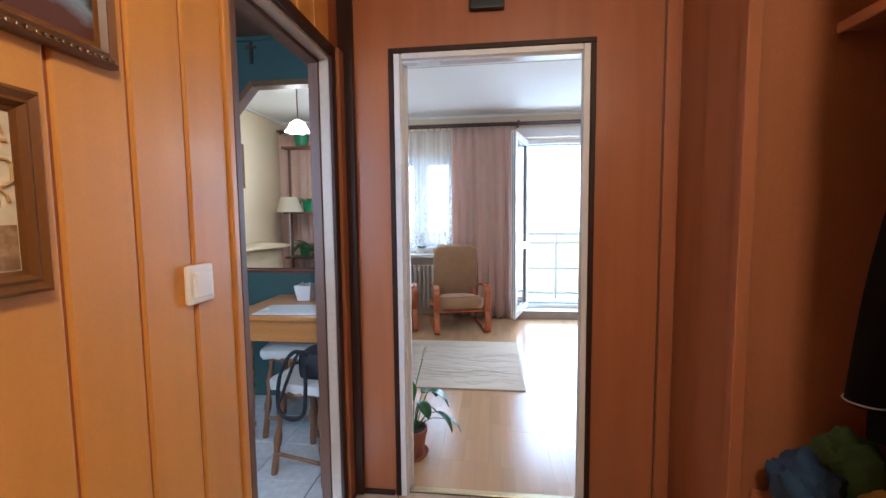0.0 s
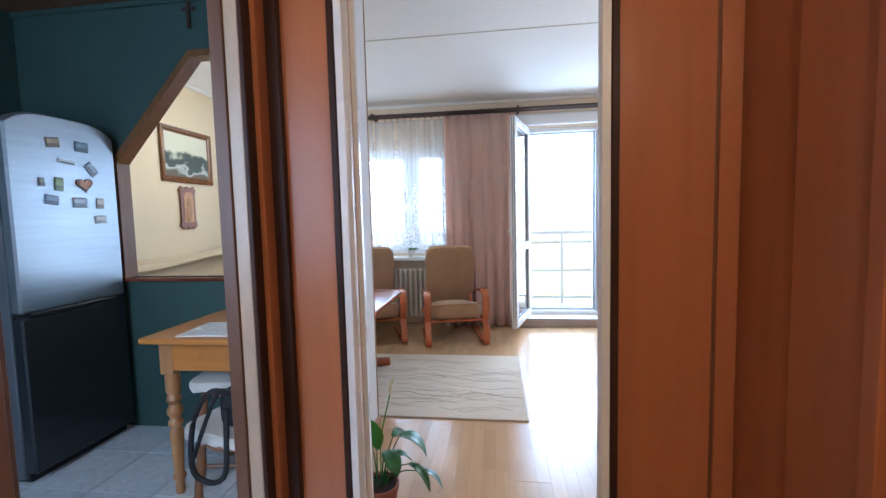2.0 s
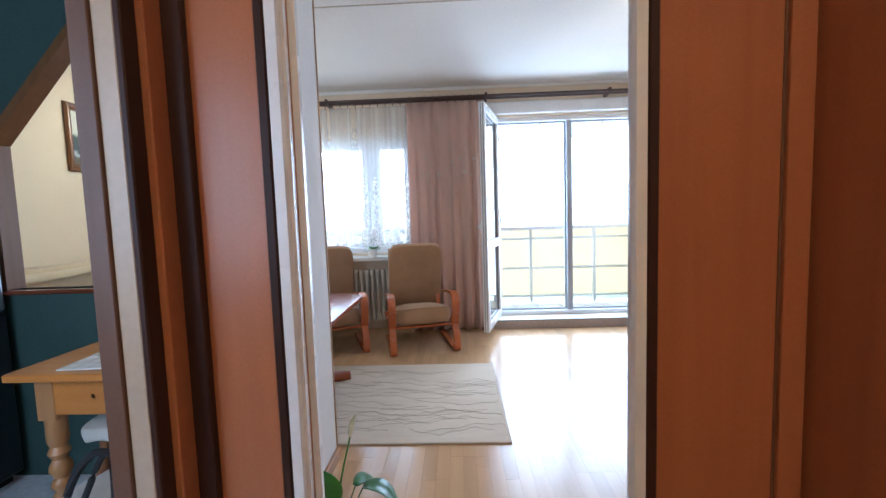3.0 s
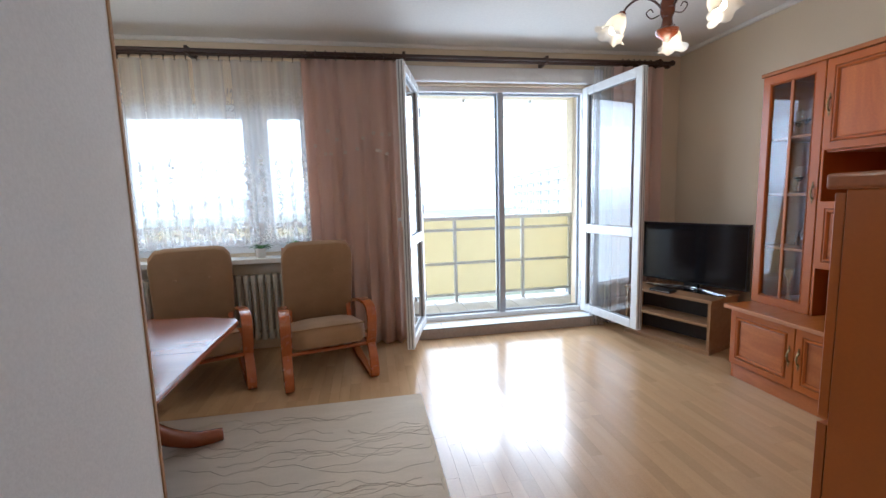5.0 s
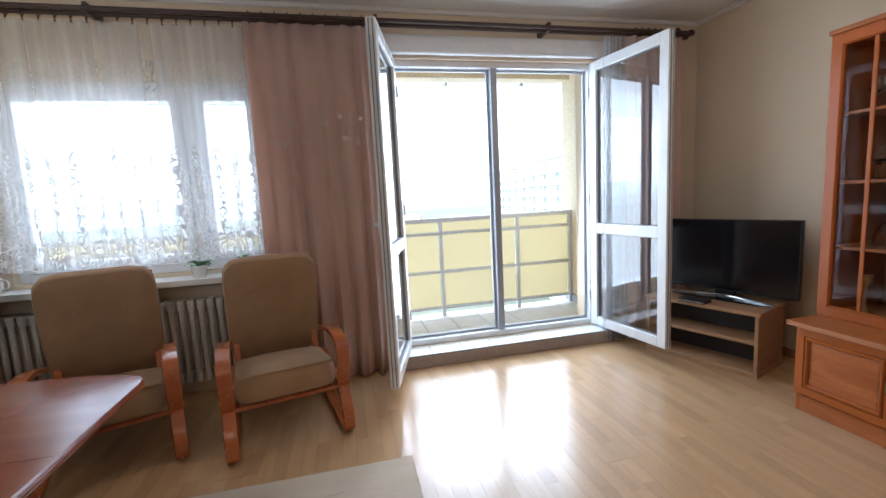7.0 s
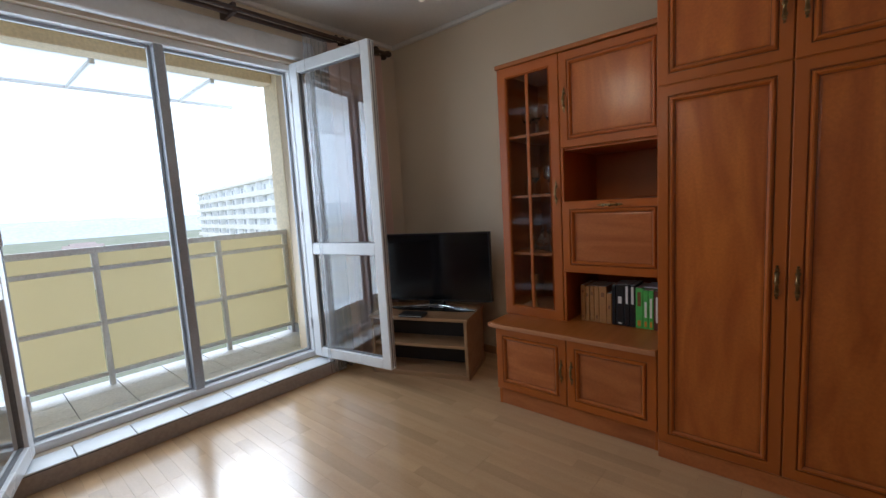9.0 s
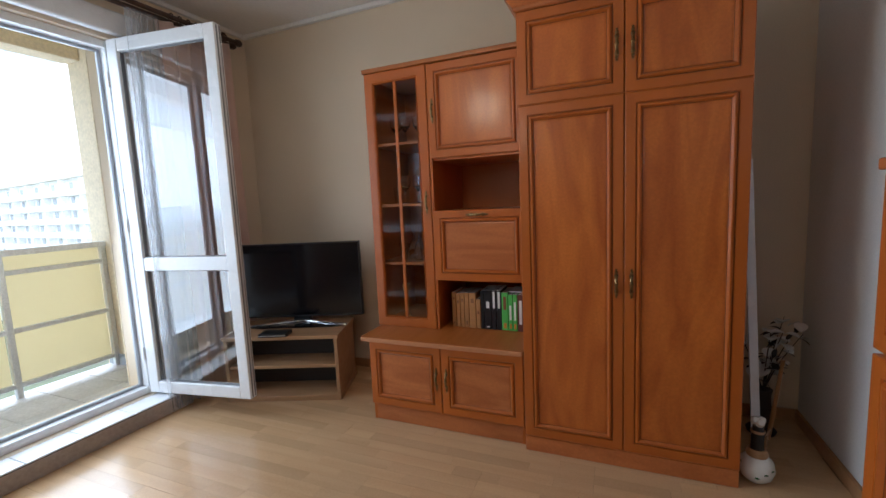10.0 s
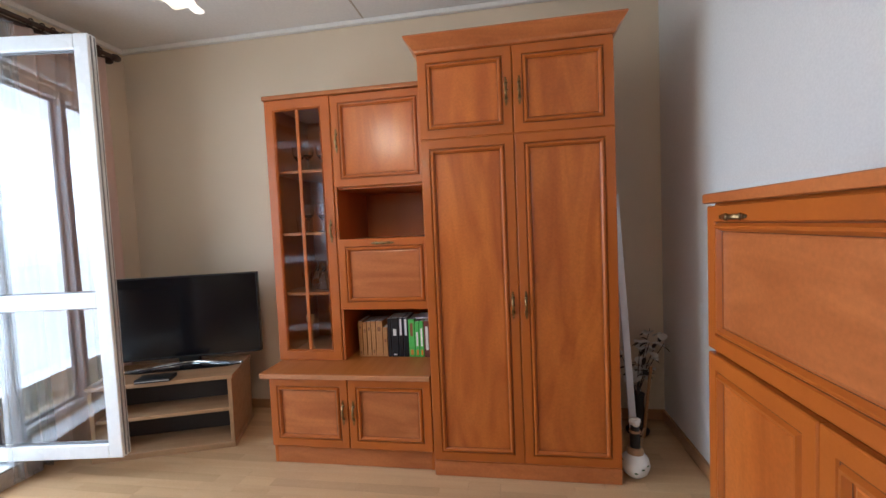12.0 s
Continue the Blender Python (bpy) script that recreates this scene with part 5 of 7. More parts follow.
# ---- chandelier ----
ch = thing("chandelier", pose(1.54, 3.67, 0), "wooden chandelier with lit frosted tulip shades", "chandelier")
part("stem", lathe(bmesh.new(), [(0.0, 2.012), (0.012, 2.02), (0.022, 2.035), (0.05, 2.055), (0.056, 2.075), (0.03, 2.095), (0.022, 2.13), (0.034, 2.16), (0.036, 2.21), (0.02, 2.25), (0.012, 2.30), (0.012, 2.55), (0.06, 2.56), (0.065, ZC), (0.0, ZC)], 18), M_CHERRY_D, ch, smooth=True)
for k in range(3):
    a = math.tau * k / 3 + math.radians(47)
    d = Vector((math.cos(a), math.sin(a), 0))
    def at(r, z):
        return (d.x * r, d.y * r, z)
    part("arm", tube(bmesh.new(), smooth_path([at(0.02, 2.17), at(0.07, 2.22), at(0.14, 2.235), at(0.20, 2.20), at(0.22, 2.165)], 5), 0.006, 8), M_ROD, ch, smooth=True)
    part("scroll", tube(bmesh.new(), smooth_path([at(0.04, 2.15), at(0.08, 2.135), at(0.105, 2.16), at(0.085, 2.18), at(0.07, 2.165)], 5), 0.003, 6), M_ROD, ch, smooth=True)
    part("socket", lathe(bmesh.new(), [(0.0, 0.0), (0.017, 0.0), (0.021, -0.02), (0.017, -0.035), (0, -0.035)], 12), M_CHERRY_D, ch, smooth=True).matrix_local = Matrix.Translation(at(0.22, 2.17)) @ Matrix.Rotation(a, 4, "Z") @ Matrix.Rotation(radians(-32), 4, "Y")
    sm = Matrix.Translation(at(0.22, 2.165)) @ Matrix.Rotation(a, 4, "Z") @ Matrix.Rotation(radians(-32), 4, "Y")
    sh = part("shade", lathe(bmesh.new(), [(0.018, -0.005), (0.030, -0.022), (0.043, -0.045), (0.048, -0.07), (0.047, -0.092), (0.058, -0.112), (0.078, -0.124)], 36, ruffle=0.16, waves=6, caps=False), M_TULIP, ch, "frosted ruffled glass shade", True)
    sh.matrix_local = sm
    bu = part("bulb", lathe(bmesh.new(), [(0, -0.03), (0.012, -0.035), (0.020, -0.06), (0.024, -0.085), (0.016, -0.105), (0, -0.11)], 14), M_BULB, ch, "lit bulb", True)
    bu.matrix_local = sm
lamp("chandelier_light", "POINT", pose(1.54, 3.67, 1.93), 8, (1.0, 0.78, 0.52), 0.12)


# ---- plants ----
def leaf_blade(bm, base, direction, length, width, droop, seed=0):
    """One broad pointed leaf with a folded midrib, arching over."""
    d = Vector(direction).normalized()
    side = d.cross(Vector((0, 0, 1)))
    side = side.normalized() if side.length > 0.05 else Vector((1, 0, 0))
    rows = []
    p = Vector(base)
    n = 8
    for i in range(n + 1):
        t = i / n
        w = width * (math.sin(math.pi * min(t * 0.92 + 0.06, 1)) ** 0.8)
        if i == n:
            w = 0.001
        up = side.cross(d).normalized()
        rows.append([p - side * w / 2 + up * w * 0.12, p - side * w * 0.25 + up * w * 0.03, p, p + side * w * 0.25 + up * w * 0.03, p + side * w / 2 + up * w * 0.12])
        d = (d + Vector((0, 0, -droop / n))).normalized()
        p = p + d * length / n
    return skin(bm, rows, False, False)


def peace_lily(m, pot_r, pot_h, n, spread, label, seed, flower=True, size=1.0, grown=()):
    t = thing("peace_lily", m, label, "plant")
    rnd = random.Random(seed)
    r = pot_r
    part("pot", lathe(bmesh.new(), [(0, 0), (r * 0.70, 0.0), (r * 0.74, 0.01), (r * 0.95, pot_h * 0.8), (r * 0.96, pot_h * 0.82), (r, pot_h * 0.83), (r * 1.02, pot_h), (r * 0.93, pot_h), (r * 0.88, pot_h * 0.9), (0, pot_h * 0.88)], 28), M_TERRA, t, smooth=True)
    part("soil", lathe(bmesh.new(), [(0, pot_h * 0.885), (r * 0.86, pot_h * 0.885), (r * 0.84, pot_h * 0.92), (0, pot_h * 0.94)], 20), M_SOIL, t)
    part("saucer", lathe(bmesh.new(), [(0, -0.002), (r * 0.92, -0.002), (r * 1.12, 0.02), (r * 1.08, 0.022), (r * 0.9, 0.004), (0, 0.004)], 24), M_TERRA, t, smooth=True)
    for turn, out, h, length, width, droop, young in grown:
        a = radians(turn)
        b0 = Vector((0.02 * math.cos(a), 0.02 * math.sin(a), pot_h * 0.9))
        b1 = Vector((out * math.cos(a), out * math.sin(a), pot_h + h))
        lf = part("leaf", tube(bmesh.new(), smooth_path([b0, (b0 + b1) / 2 + Vector((0, 0, 0.03)), b1], 4), 0.0035, 6, 0.002), M_LEAF, t, smooth=True)
        rise = 3.0 if young else 0.35
        blade = part("blade", leaf_blade(bmesh.new(), b1, (math.cos(a), math.sin(a), rise), length, width, droop), M_LEAF_Y if young else M_LEAF, lf, smooth=True)
        blade.modifiers.new("thickness", "SOLIDIFY").thickness = 0.0012
    for k in range(n):
        a = math.tau * k * 0.382 + rnd.uniform(-0.3, 0.3)
        out = rnd.uniform(0.25, 1.0) * spread
        h = size * rnd.uniform(0.12, 0.30) * (1.15 - 0.45 * out / spread)
        b0 = Vector((0.02 * math.cos(a), 0.02 * math.sin(a), pot_h * 0.9))
        b1 = Vector((out * 0.55 * math.cos(a), out * 0.55 * math.sin(a), pot_h + h))
        mid = (b0 + b1) / 2 + Vector((0, 0, 0.03))
        lf = part("leaf", tube(bmesh.new(), smooth_path([b0, mid, b1], 4), 0.0035, 6, 0.002), M_LEAF, t, smooth=True)
        bm = bmesh.new()
        leaf_blade(bm, b1, (math.cos(a) * (0.5 + out), math.sin(a) * (0.5 + out), rnd.uniform(0.2, 0.9)), size * rnd.uniform(0.14, 0.21), size * rnd.uniform(0.075, 0.105), rnd.uniform(0.8, 1.9))
        blade = part("blade", bm, M_LEAF_Y if k == 1 else M_LEAF, lf, smooth=True)
        md = blade.modifiers.new("thickness", "SOLIDIFY")
        md.thickness = 0.0012
    if flower:
        f0, f1 = Vector((0.01, 0.0, pot_h)), Vector((0.07, -0.04, pot_h + size * 0.40))
        st = part("flower_stalk", tube(bmesh.new(), smooth_path([f0, (f0 + f1) / 2 + Vector((-0.02, 0, 0)), f1], 5), 0.0028, 6), M_LEAF_Y, t, smooth=True)
        bm = bmesh.new()
        leaf_blade(bm, f1, (0.25, -0.1, 1), size * 0.085, size * 0.035, 0.3)
        sp = part("spathe", bm, M_SPATHE, st, "white flower spathe", True)
        sp.modifiers.new("thickness", "SOLIDIFY").thickness = 0.0012
    return t


LILY = ((-95, 0.012, 0.15, 0.17, 0.075, 0.2, True), (8, 0.09, 0.20, 0.16, 0.085, 2.2, False), (-15, 0.14, 0.11, 0.15, 0.045, 2.6, False), (5, 0.17, 0.05, 0.14, 0.04, 2.2, False),
        (170, 0.09, 0.18, 0.15, 0.085, 1.6, False), (205, 0.08, 0.07, 0.16, 0.09, 1.8, False), (-50, 0.07, 0.17, 0.13, 0.07, 1.5, False), (-140, 0.07, 0.13, 0.13, 0.075, 1.5, False),
        (60, 0.09, 0.16, 0.15, 0.08, 1.6, False), (125, 0.09, 0.12, 0.15, 0.075, 1.7, False), (35, 0.05, 0.10, 0.12, 0.06, 1.6, False))
peace_lily(pose(-0.40, 2.135, 0.002), 0.082, 0.155, 0, 0.24, "peace lily with a white bud in a terracotta floor pot", 3, grown=LILY)
peace_lily(pose(-2.09, 4.93, 0.572, 0, 0, -20), 0.085, 0.13, 22, 0.36, "flowering peace lily in a brown pot on a metal stand", 8, True, 1.15)
ps = thing("plant_stand", pose(-2.09, 4.93, 0), "slim dark metal plant stand with rings", "plant stand")
for z, r in ((0.565, 0.10), (0.48, 0.115), (0.15, 0.13)):
    part("ring", tube(bmesh.new(), [(r * math.cos(math.tau * k / 24), r * math.sin(math.tau * k / 24), z) for k in range(25)], 0.005, 6), M_ROD, ps, smooth=True)
part("plate", lathe(bmesh.new(), [(0, 0.56), (0.10, 0.56), (0.10, 0.568), (0, 0.568)], 20), M_ROD, ps)
for k in range(3):
    a = math.tau * k / 3
    part("leg", tube(bmesh.new(), [(0.10 * math.cos(a), 0.10 * math.sin(a), 0.56), (0.145 * math.cos(a), 0.145 * math.sin(a), 0.0)], 0.006, 6), M_ROD, ps, smooth=True)

mug = thing("mug", pose(-2.02, 5.34, 0.815), "cream ceramic mug on the window sill", "mug")
part("mug_body", lathe(bmesh.new(), [(0, 0), (0.038, 0.0), (0.048, 0.03), (0.05, 0.075), (0.046, 0.095), (0.043, 0.095), (0.045, 0.07), (0, 0.06)], 20), M_CERAMIC, mug, smooth=True)
part("mug_handle", tube(bmesh.new(), smooth_path([(0.046, 0, 0.08), (0.078, 0, 0.07), (0.078, 0, 0.035), (0.046, 0, 0.02)], 5), 0.006, 8), M_CERAMIC, mug, smooth=True)


def sill_plant(x, label, seed, mat_pot):
    t = thing("sill_plant", pose(x, 5.345, 0.815), label, "plant")
    rnd = random.Random(seed)
    part("pot", lathe(bmesh.new(), [(0, 0), (0.036, 0), (0.046, 0.065), (0.048, 0.068), (0.048, 0.078), (0.043, 0.078), (0, 0.07)], 20), mat_pot, t, smooth=True)
    for k in range(16):
        a, o = rnd.uniform(0, 6.28), rnd.uniform(0.2, 1)
        bm = bmesh.new()
        leaf_blade(bm, (0.01 * math.cos(a), 0.01 * math.sin(a), 0.072), (math.cos(a) * o, 0.6 * math.sin(a) * o, 0.7), rnd.uniform(0.05, 0.10), 0.024, 1.4)
        part("leaf", bm, M_LEAF if k % 3 else M_LEAF_Y, t, smooth=True).modifiers.new("thickness", "SOLIDIFY").thickness = 0.001
    return t


sill_plant(-0.90, "small green plant in a white pot on the window sill", 5, M_CERAMIC)
sill_plant(-0.62, "small trailing plant in a pale pot on the window sill", 6, M_CERAMIC)

# ---- corner behind the wardrobe ----
va = thing("round_vase", pose(2.425, 2.188, 0), "round white painted vase with rope round its dark neck", "vase")
part("belly", lathe(bmesh.new(), [(0, 0), (0.030, 0.002), (0.055, 0.025), (0.066, 0.06), (0.058, 0.095), (0.035, 0.118), (0.028, 0.122), (0, 0.122)], 24), M_CERAMIC, va, smooth=True)
part("collar", lathe(bmesh.new(), [(0.037, 0.113), (0.040, 0.122), (0.034, 0.142), (0.027, 0.146), (0.026, 0.12)], 20, caps=False), M_OAK, va, "rope-wrapped collar", True)
part("neck", lathe(bmesh.new(), [(0.024, 0.13), (0.023, 0.20), (0.019, 0.245), (0, 0.245)], 16), M_BLACK, va, smooth=True)
part("rope_bow", tube(bmesh.new(), smooth_path([(0.0, -0.026, 0.20), (0.03, -0.05, 0.22), (0.05, -0.05, 0.18), (0.03, -0.04, 0.14)], 6), 0.003, 6), M_OAK, va, smooth=True)
part("rope_band", lathe(bmesh.new(), [(0.0245, 0.215), (0.027, 0.22), (0.0245, 0.228)], 16, caps=False), M_OAK, va, smooth=True)
for k in range(4):
    t = bmesh.new()
    bmesh.ops.create_icosphere(t, subdivisions=2, radius=0.017)
    for v in t.verts:
        v.co *= 1 + 0.18 * math.sin(v.co.x * 300) * math.cos(v.co.z * 260)
        v.co += Vector((0.012 * math.cos(k * 1.7), 0.012 * math.sin(k * 1.7), 0.262 + 0.006 * (k % 2)))
    part("blossom", t, M_CERAMIC, va, "white cloth blossom", True)
rnd = random.Random(5)
bm = bmesh.new()
for k in range(12):
    a = rnd.uniform(0, math.tau)
    z = rnd.uniform(0.03, 0.09)
    r = 0.0665 - abs(z - 0.06) * 0.25
    t = bmesh.new()
    bmesh.ops.create_icosphere(t, subdivisions=1, radius=0.008)
    add(bm, t, Matrix.Translation((r * math.cos(a), r * math.sin(a), z)) @ Matrix.Rotation(a, 4, "Z") @ Matrix.Diagonal((0.18, 1.3, 0.6, 1)))
part("painted_leaves", bm, M_LEAF, va, "painted leaf pattern")

pl = thing("white_slat", Matrix(), "long white slat leaning behind the wardrobe", "slat")
part("slat_body", skin(bmesh.new(), [[(2.70, 2.10, 0.0), (2.715, 2.10, 0.0), (2.715, 2.135, 0.0), (2.70, 2.135, 0.0)], [(2.74, 2.165, 1.36), (2.755, 2.165, 1.36), (2.755, 2.20, 1.36), (2.74, 2.20, 1.36)]]), M_PVC, pl)
br = thing("dry_branch_vase", pose(2.86, 2.06, 0), "tall dark vase with dry branches and white blossoms", "vase")
part("vase_body", lathe(bmesh.new(), [(0, 0), (0.06, 0.004), (0.065, 0.02), (0.042, 0.04), (0.036, 0.20), (0.042, 0.23), (0.036, 0.23), (0, 0.21)], 18), M_DARK, br, smooth=True)
rnd = random.Random(21)
for k in range(9):
    a = rnd.uniform(0, math.tau)
    hgt, o = rnd.uniform(0.36, 0.60), rnd.uniform(0.05, 0.17)
    pts = smooth_path([(0, 0, 0.21), (o * 0.4 * math.cos(a), o * 0.4 * math.sin(a), 0.21 + (hgt - 0.21) * 0.5), (o * math.cos(a), o * math.sin(a), hgt)], 5)
    bch = part("branch", tube(bmesh.new(), pts, 0.003, 5, 0.0015), M_DARK, br)
    bm, bk = bmesh.new(), bmesh.new()
    for q in range(10):
        p = pts[rnd.randrange(4, len(pts))]
        dest = bm if q < 6 else bk
        leaf_blade(dest, p, (rnd.uniform(-1, 1), rnd.uniform(-1, 1), rnd.uniform(-0.3, 0.8)), 0.058, 0.055 if q < 6 else 0.022, 0.8)
    part("blossom", bm, M_CERAMIC, bch, "white paper blossom", True)
    part("dry_leaves", bk, M_DARK, bch, "", True)
stick = thing("wooden_stick", pose(2.80, 2.045, 0), "thin pale wooden stick standing in the corner", "stick")
part("stick_body", tube(bmesh.new(), [(0.0, 0.0, 0.0), (0.02, -0.05, 0.40)], 0.009, 8), M_PINE_Z, stick, smooth=True)


# ---- far end of the living room, seen through the hatch ----
def picture(name, m, w, h, fw, label, canvas, bar):
    """Framed picture in the local x-z plane, facing -y."""
    t = thing(name, m, label, "picture")
    prof = ((0, 0.0), (0, -0.016), (0.006, -0.022), (fw * 0.45, -0.016), (fw * 0.6, -0.019), (fw * 0.8, -0.010), (fw, -0.008), (fw, 0.0))
    part("frame", skin(bmesh.new(), [[(i, d, i), (w - i, d, i), (w - i, d, h - i), (i, d, h - i)] for i, d in prof], True, False), bar, t)
    part("canvas", boxed(fw - 0.002, w - fw + 0.002, -0.006, 0.0, fw - 0.002, h - fw + 0.002), canvas, t)
    return t


def landscape_mat(name, skycol, mid, ground, water):
    """Soft painted landscape: sky, dark masses and a pale stream, in the picture's own plane."""
    m = mat(name, mid, ground, (7, 7, 9), 120, 0.45, 0.1, sharp=1.6)
    n, l = m.node_tree.nodes, m.node_tree.links
    tc = n.new("ShaderNodeTexCoord")
    sp = n.new("ShaderNodeSeparateXYZ")
    l.new(tc.outputs["Generated"], sp.inputs[0])
    nz = n.new("ShaderNodeTexNoise")
    nz.inputs["Scale"].default_value, nz.inputs["Detail"].default_value = 3.0, 5
    l.new(tc.outputs["Generated"], nz.inputs[0])
    ad = n.new("ShaderNodeMath")
    ad.operation = "MULTIPLY_ADD"
    ad.inputs[1].default_value = 0.9
    l.new(nz.outputs[0], ad.inputs[0])
    l.new(sp.outputs[2], ad.inputs[2])
    rp = n.new("ShaderNodeValToRGB")
    e = rp.color_ramp.elements
    e[0].position, e[0].color = 0.55, (*ground, 1)
    e[1].position, e[1].color = 1.0, (*skycol, 1)
    for pos, c in ((0.66, water), (0.72, mid), (0.86, mid)):
        q = e.new(pos)
        q.color = (*c, 1)
    l.new(ad.outputs[0], rp.inputs[0])
    l.new(rp.outputs[0], n["Principled BSDF"].inputs["Base Color"])
    return m


C_LAND = landscape_mat("landscape_canvas", (0.62, 0.60, 0.46), (0.045, 0.06, 0.05), (0.10, 0.075, 0.035), (0.50, 0.52, 0.50))
C_DARK = landscape_mat("brook_canvas", (0.05, 0.04, 0.035), (0.022, 0.014, 0.012), (0.09, 0.03, 0.015), (0.22, 0.30, 0.38))
picture("landscape_painting", pose(XW + 0.004, 3.86, 1.645, 0, 0, 90), 0.66, 0.50, 0.055, "landscape painting in a brown gilt frame", C_LAND, M_GILT)
rel = thing("carved_relief", pose(XW + 0.004, 4.04, 1.217, 0, 0, 90), "carved brown wooden relief plaque under the painting", "wooden plaque")
out = [(0.0, 0.03), (0.03, 0.0), (0.075, 0.02), (0.105, 0.0), (0.135, 0.02), (0.18, 0.0), (0.21, 0.03), (0.195, 0.08), (0.195, 0.32), (0.21, 0.365), (0.18, 0.395), (0.135, 0.375), (0.105, 0.395), (0.075, 0.375), (0.03, 0.395), (0.0, 0.365), (0.015, 0.32), (0.015, 0.08)]
part("board", prism(bmesh.new(), out, -0.022, 0.0, "y"), wood("relief_wood", (0.20, 0.075, 0.03), (0.14, 0.05, 0.02), "z", 0.4), rel)
part("carved_field", prism(bmesh.new(), [(0.045, 0.06), (0.165, 0.06), (0.165, 0.29)] + [(0.105 + 0.06 * math.cos(radians(a)), 0.29 + 0.055 * math.sin(radians(a))) for a in range(15, 180, 15)] + [(0.045, 0.29)], -0.026, -0.02, "y"), wood("relief_field", (0.48, 0.26, 0.10), (0.38, 0.19, 0.07), "z", 0.5), rel)
bm = bmesh.new()
for x, z, a, b in ((0.105, 0.24, 0.030, 0.045), (0.105, 0.17, 0.042, 0.06), (0.092, 0.11, 0.035, 0.045)):
    t = bmesh.new()
    bmesh.ops.create_icosphere(t, subdivisions=2, radius=1)
    add(bm, t, Matrix.Translation((x, -0.026, z)) @ Matrix.Diagonal((a, 0.010, b, 1)))
part("carving", bm, wood("carving_wood", (0.42, 0.21, 0.08), (0.30, 0.14, 0.05), "z", 0.5), rel, "raised carved shapes", True)

sofa = thing("sofa", pose(-2.40, 3.95, 0), "sofa under a pale yellow throw against the wall", "sofa")
part("base", boxed(-0.38, 0.42, -0.95, 0.95, 0.06, 0.42, 0.03), M_SOFA, sofa)
bk = part("back", cushion(bmesh.new(), 0.26, 1.9, 0.56, 10, 0.1), M_SOFA, sofa, smooth=True)
bk.matrix_local = pose(-0.25, 0.0, 0.40)
st = part("seat", cushion(bmesh.new(), 0.62, 1.86, 0.16, 10, 0.2), M_SOFA, sofa, smooth=True)
st.matrix_local = pose(0.10, 0, 0.40)
throw = skin(bmesh.new(), [[(-0.40 + 0.34 * u, -0.98 + 1.96 * v, 0.955 + 0.05 * v + 0.014 * math.sin(9 * v + 3 * u) - 0.08 * max(u - 0.7, 0)) for u in (0, 0.25, 0.5, 0.75, 1.0)] for v in [k / 24 for k in range(25)]], False, False)
tw = part("throw", throw, M_SOFA, sofa, "creased yellow throw", True)
tw.modifiers.new("thickness", "SOLIDIFY").thickness = 0.012
for sx in (-0.3, 0.34):
    for sy in (-0.85, 0.85):
        part("leg", boxed(sx - 0.03, sx + 0.03, sy - 0.03, sy + 0.03, 0, 0.06, 0.004), M_ROD, sofa)

fl_ = thing("floor_lamp", pose(-2.50, 5.0, 0), "floor lamp with a cream conical shade and chrome stem", "floor lamp")
part("base", lathe(bmesh.new(), [(0, 0), (0.12, 0), (0.12, 0.012), (0.02, 0.022), (0, 0.022)], 24), M_CHROME, fl_, smooth=True)
part("stem", tube(bmesh.new(), [(0, 0, 0.02), (0, 0, 1.58)], 0.008, 8), M_CHROME, fl_, smooth=True)
part("shade", lathe(bmesh.new(), [(0.155, 1.375), (0.10, 1.56), (0.098, 1.56), (0.153, 1.375)], 28, caps=False), M_LAMPSHADE, fl_, smooth=True)

sh = thing("corner_shelf", pose(-2.40, 5.12, 0), "dark wooden plant shelf in front of the curtain", "shelf")
for z in (0.78, 1.35, 2.17):
    part("shelf_board", boxed(-0.20, 0.20, -0.09, 0.07, z, z + 0.03, 0.006), M_BROWN, sh)
for x in (-0.16, 0.16):
    part("post", boxed(x - 0.014, x + 0.014, 0.035, 0.063, 0.0, 2.17, 0.003), M_BROWN, sh)


def shelf_plant(x, z, label, seed, r=0.07, n=18, L=0.14):
    t = thing("potted_plant", pose(x, 5.10, z), label, "plant")
    rnd = random.Random(seed)
    part("pot", lathe(bmesh.new(), [(0, 0), (r * 0.75, 0), (r, 0.12), (r * 1.06, 0.122), (r * 1.06, 0.138), (r * 0.95, 0.138), (0, 0.12)], 20), M_GREENPOT, t, smooth=True)
    for k in range(n):
        a = rnd.uniform(0, 6.28)
        bm = bmesh.new()
        leaf_blade(bm, (0.02 * math.cos(a), 0.02 * math.sin(a), 0.125), (math.cos(a), 0.5 * math.sin(a), rnd.uniform(0.3, 1.4)), L * rnd.uniform(0.7, 1.2), 0.04, 1.6)
        part("leaf", bm, M_LEAF if k % 3 else M_LEAF_Y, t, smooth=True).modifiers.new("thickness", "SOLIDIFY").thickness = 0.001
    return t


shelf_plant(-2.36, 2.20, "leafy plant in a green pot on the top shelf", 3, 0.09, 10, 0.2)
shelf_plant(-2.30, 1.38, "leafy plant in a green pot on the middle shelf", 4)
shelf_plant(-2.36, 0.81, "dark trailing plant in a green pot on the shelf", 9, 0.07, 26, 0.17)
pd = thing("pendant_lamp", pose(-1.90, 4.05, 0), "lit white ruffled glass pendant on a thin stem", "pendant lamp")
part("stem", tube(bmesh.new(), [(0, 0, 2.26), (0, 0, ZC)], 0.006, 8), M_BRASS, pd)
part("shade", lathe(bmesh.new(), [(0.03, 2.28), (0.07, 2.25), (0.09, 2.20), (0.115, 2.16)], 36, ruffle=0.14, waves=7, caps=False), M_TULIP, pd, smooth=True)
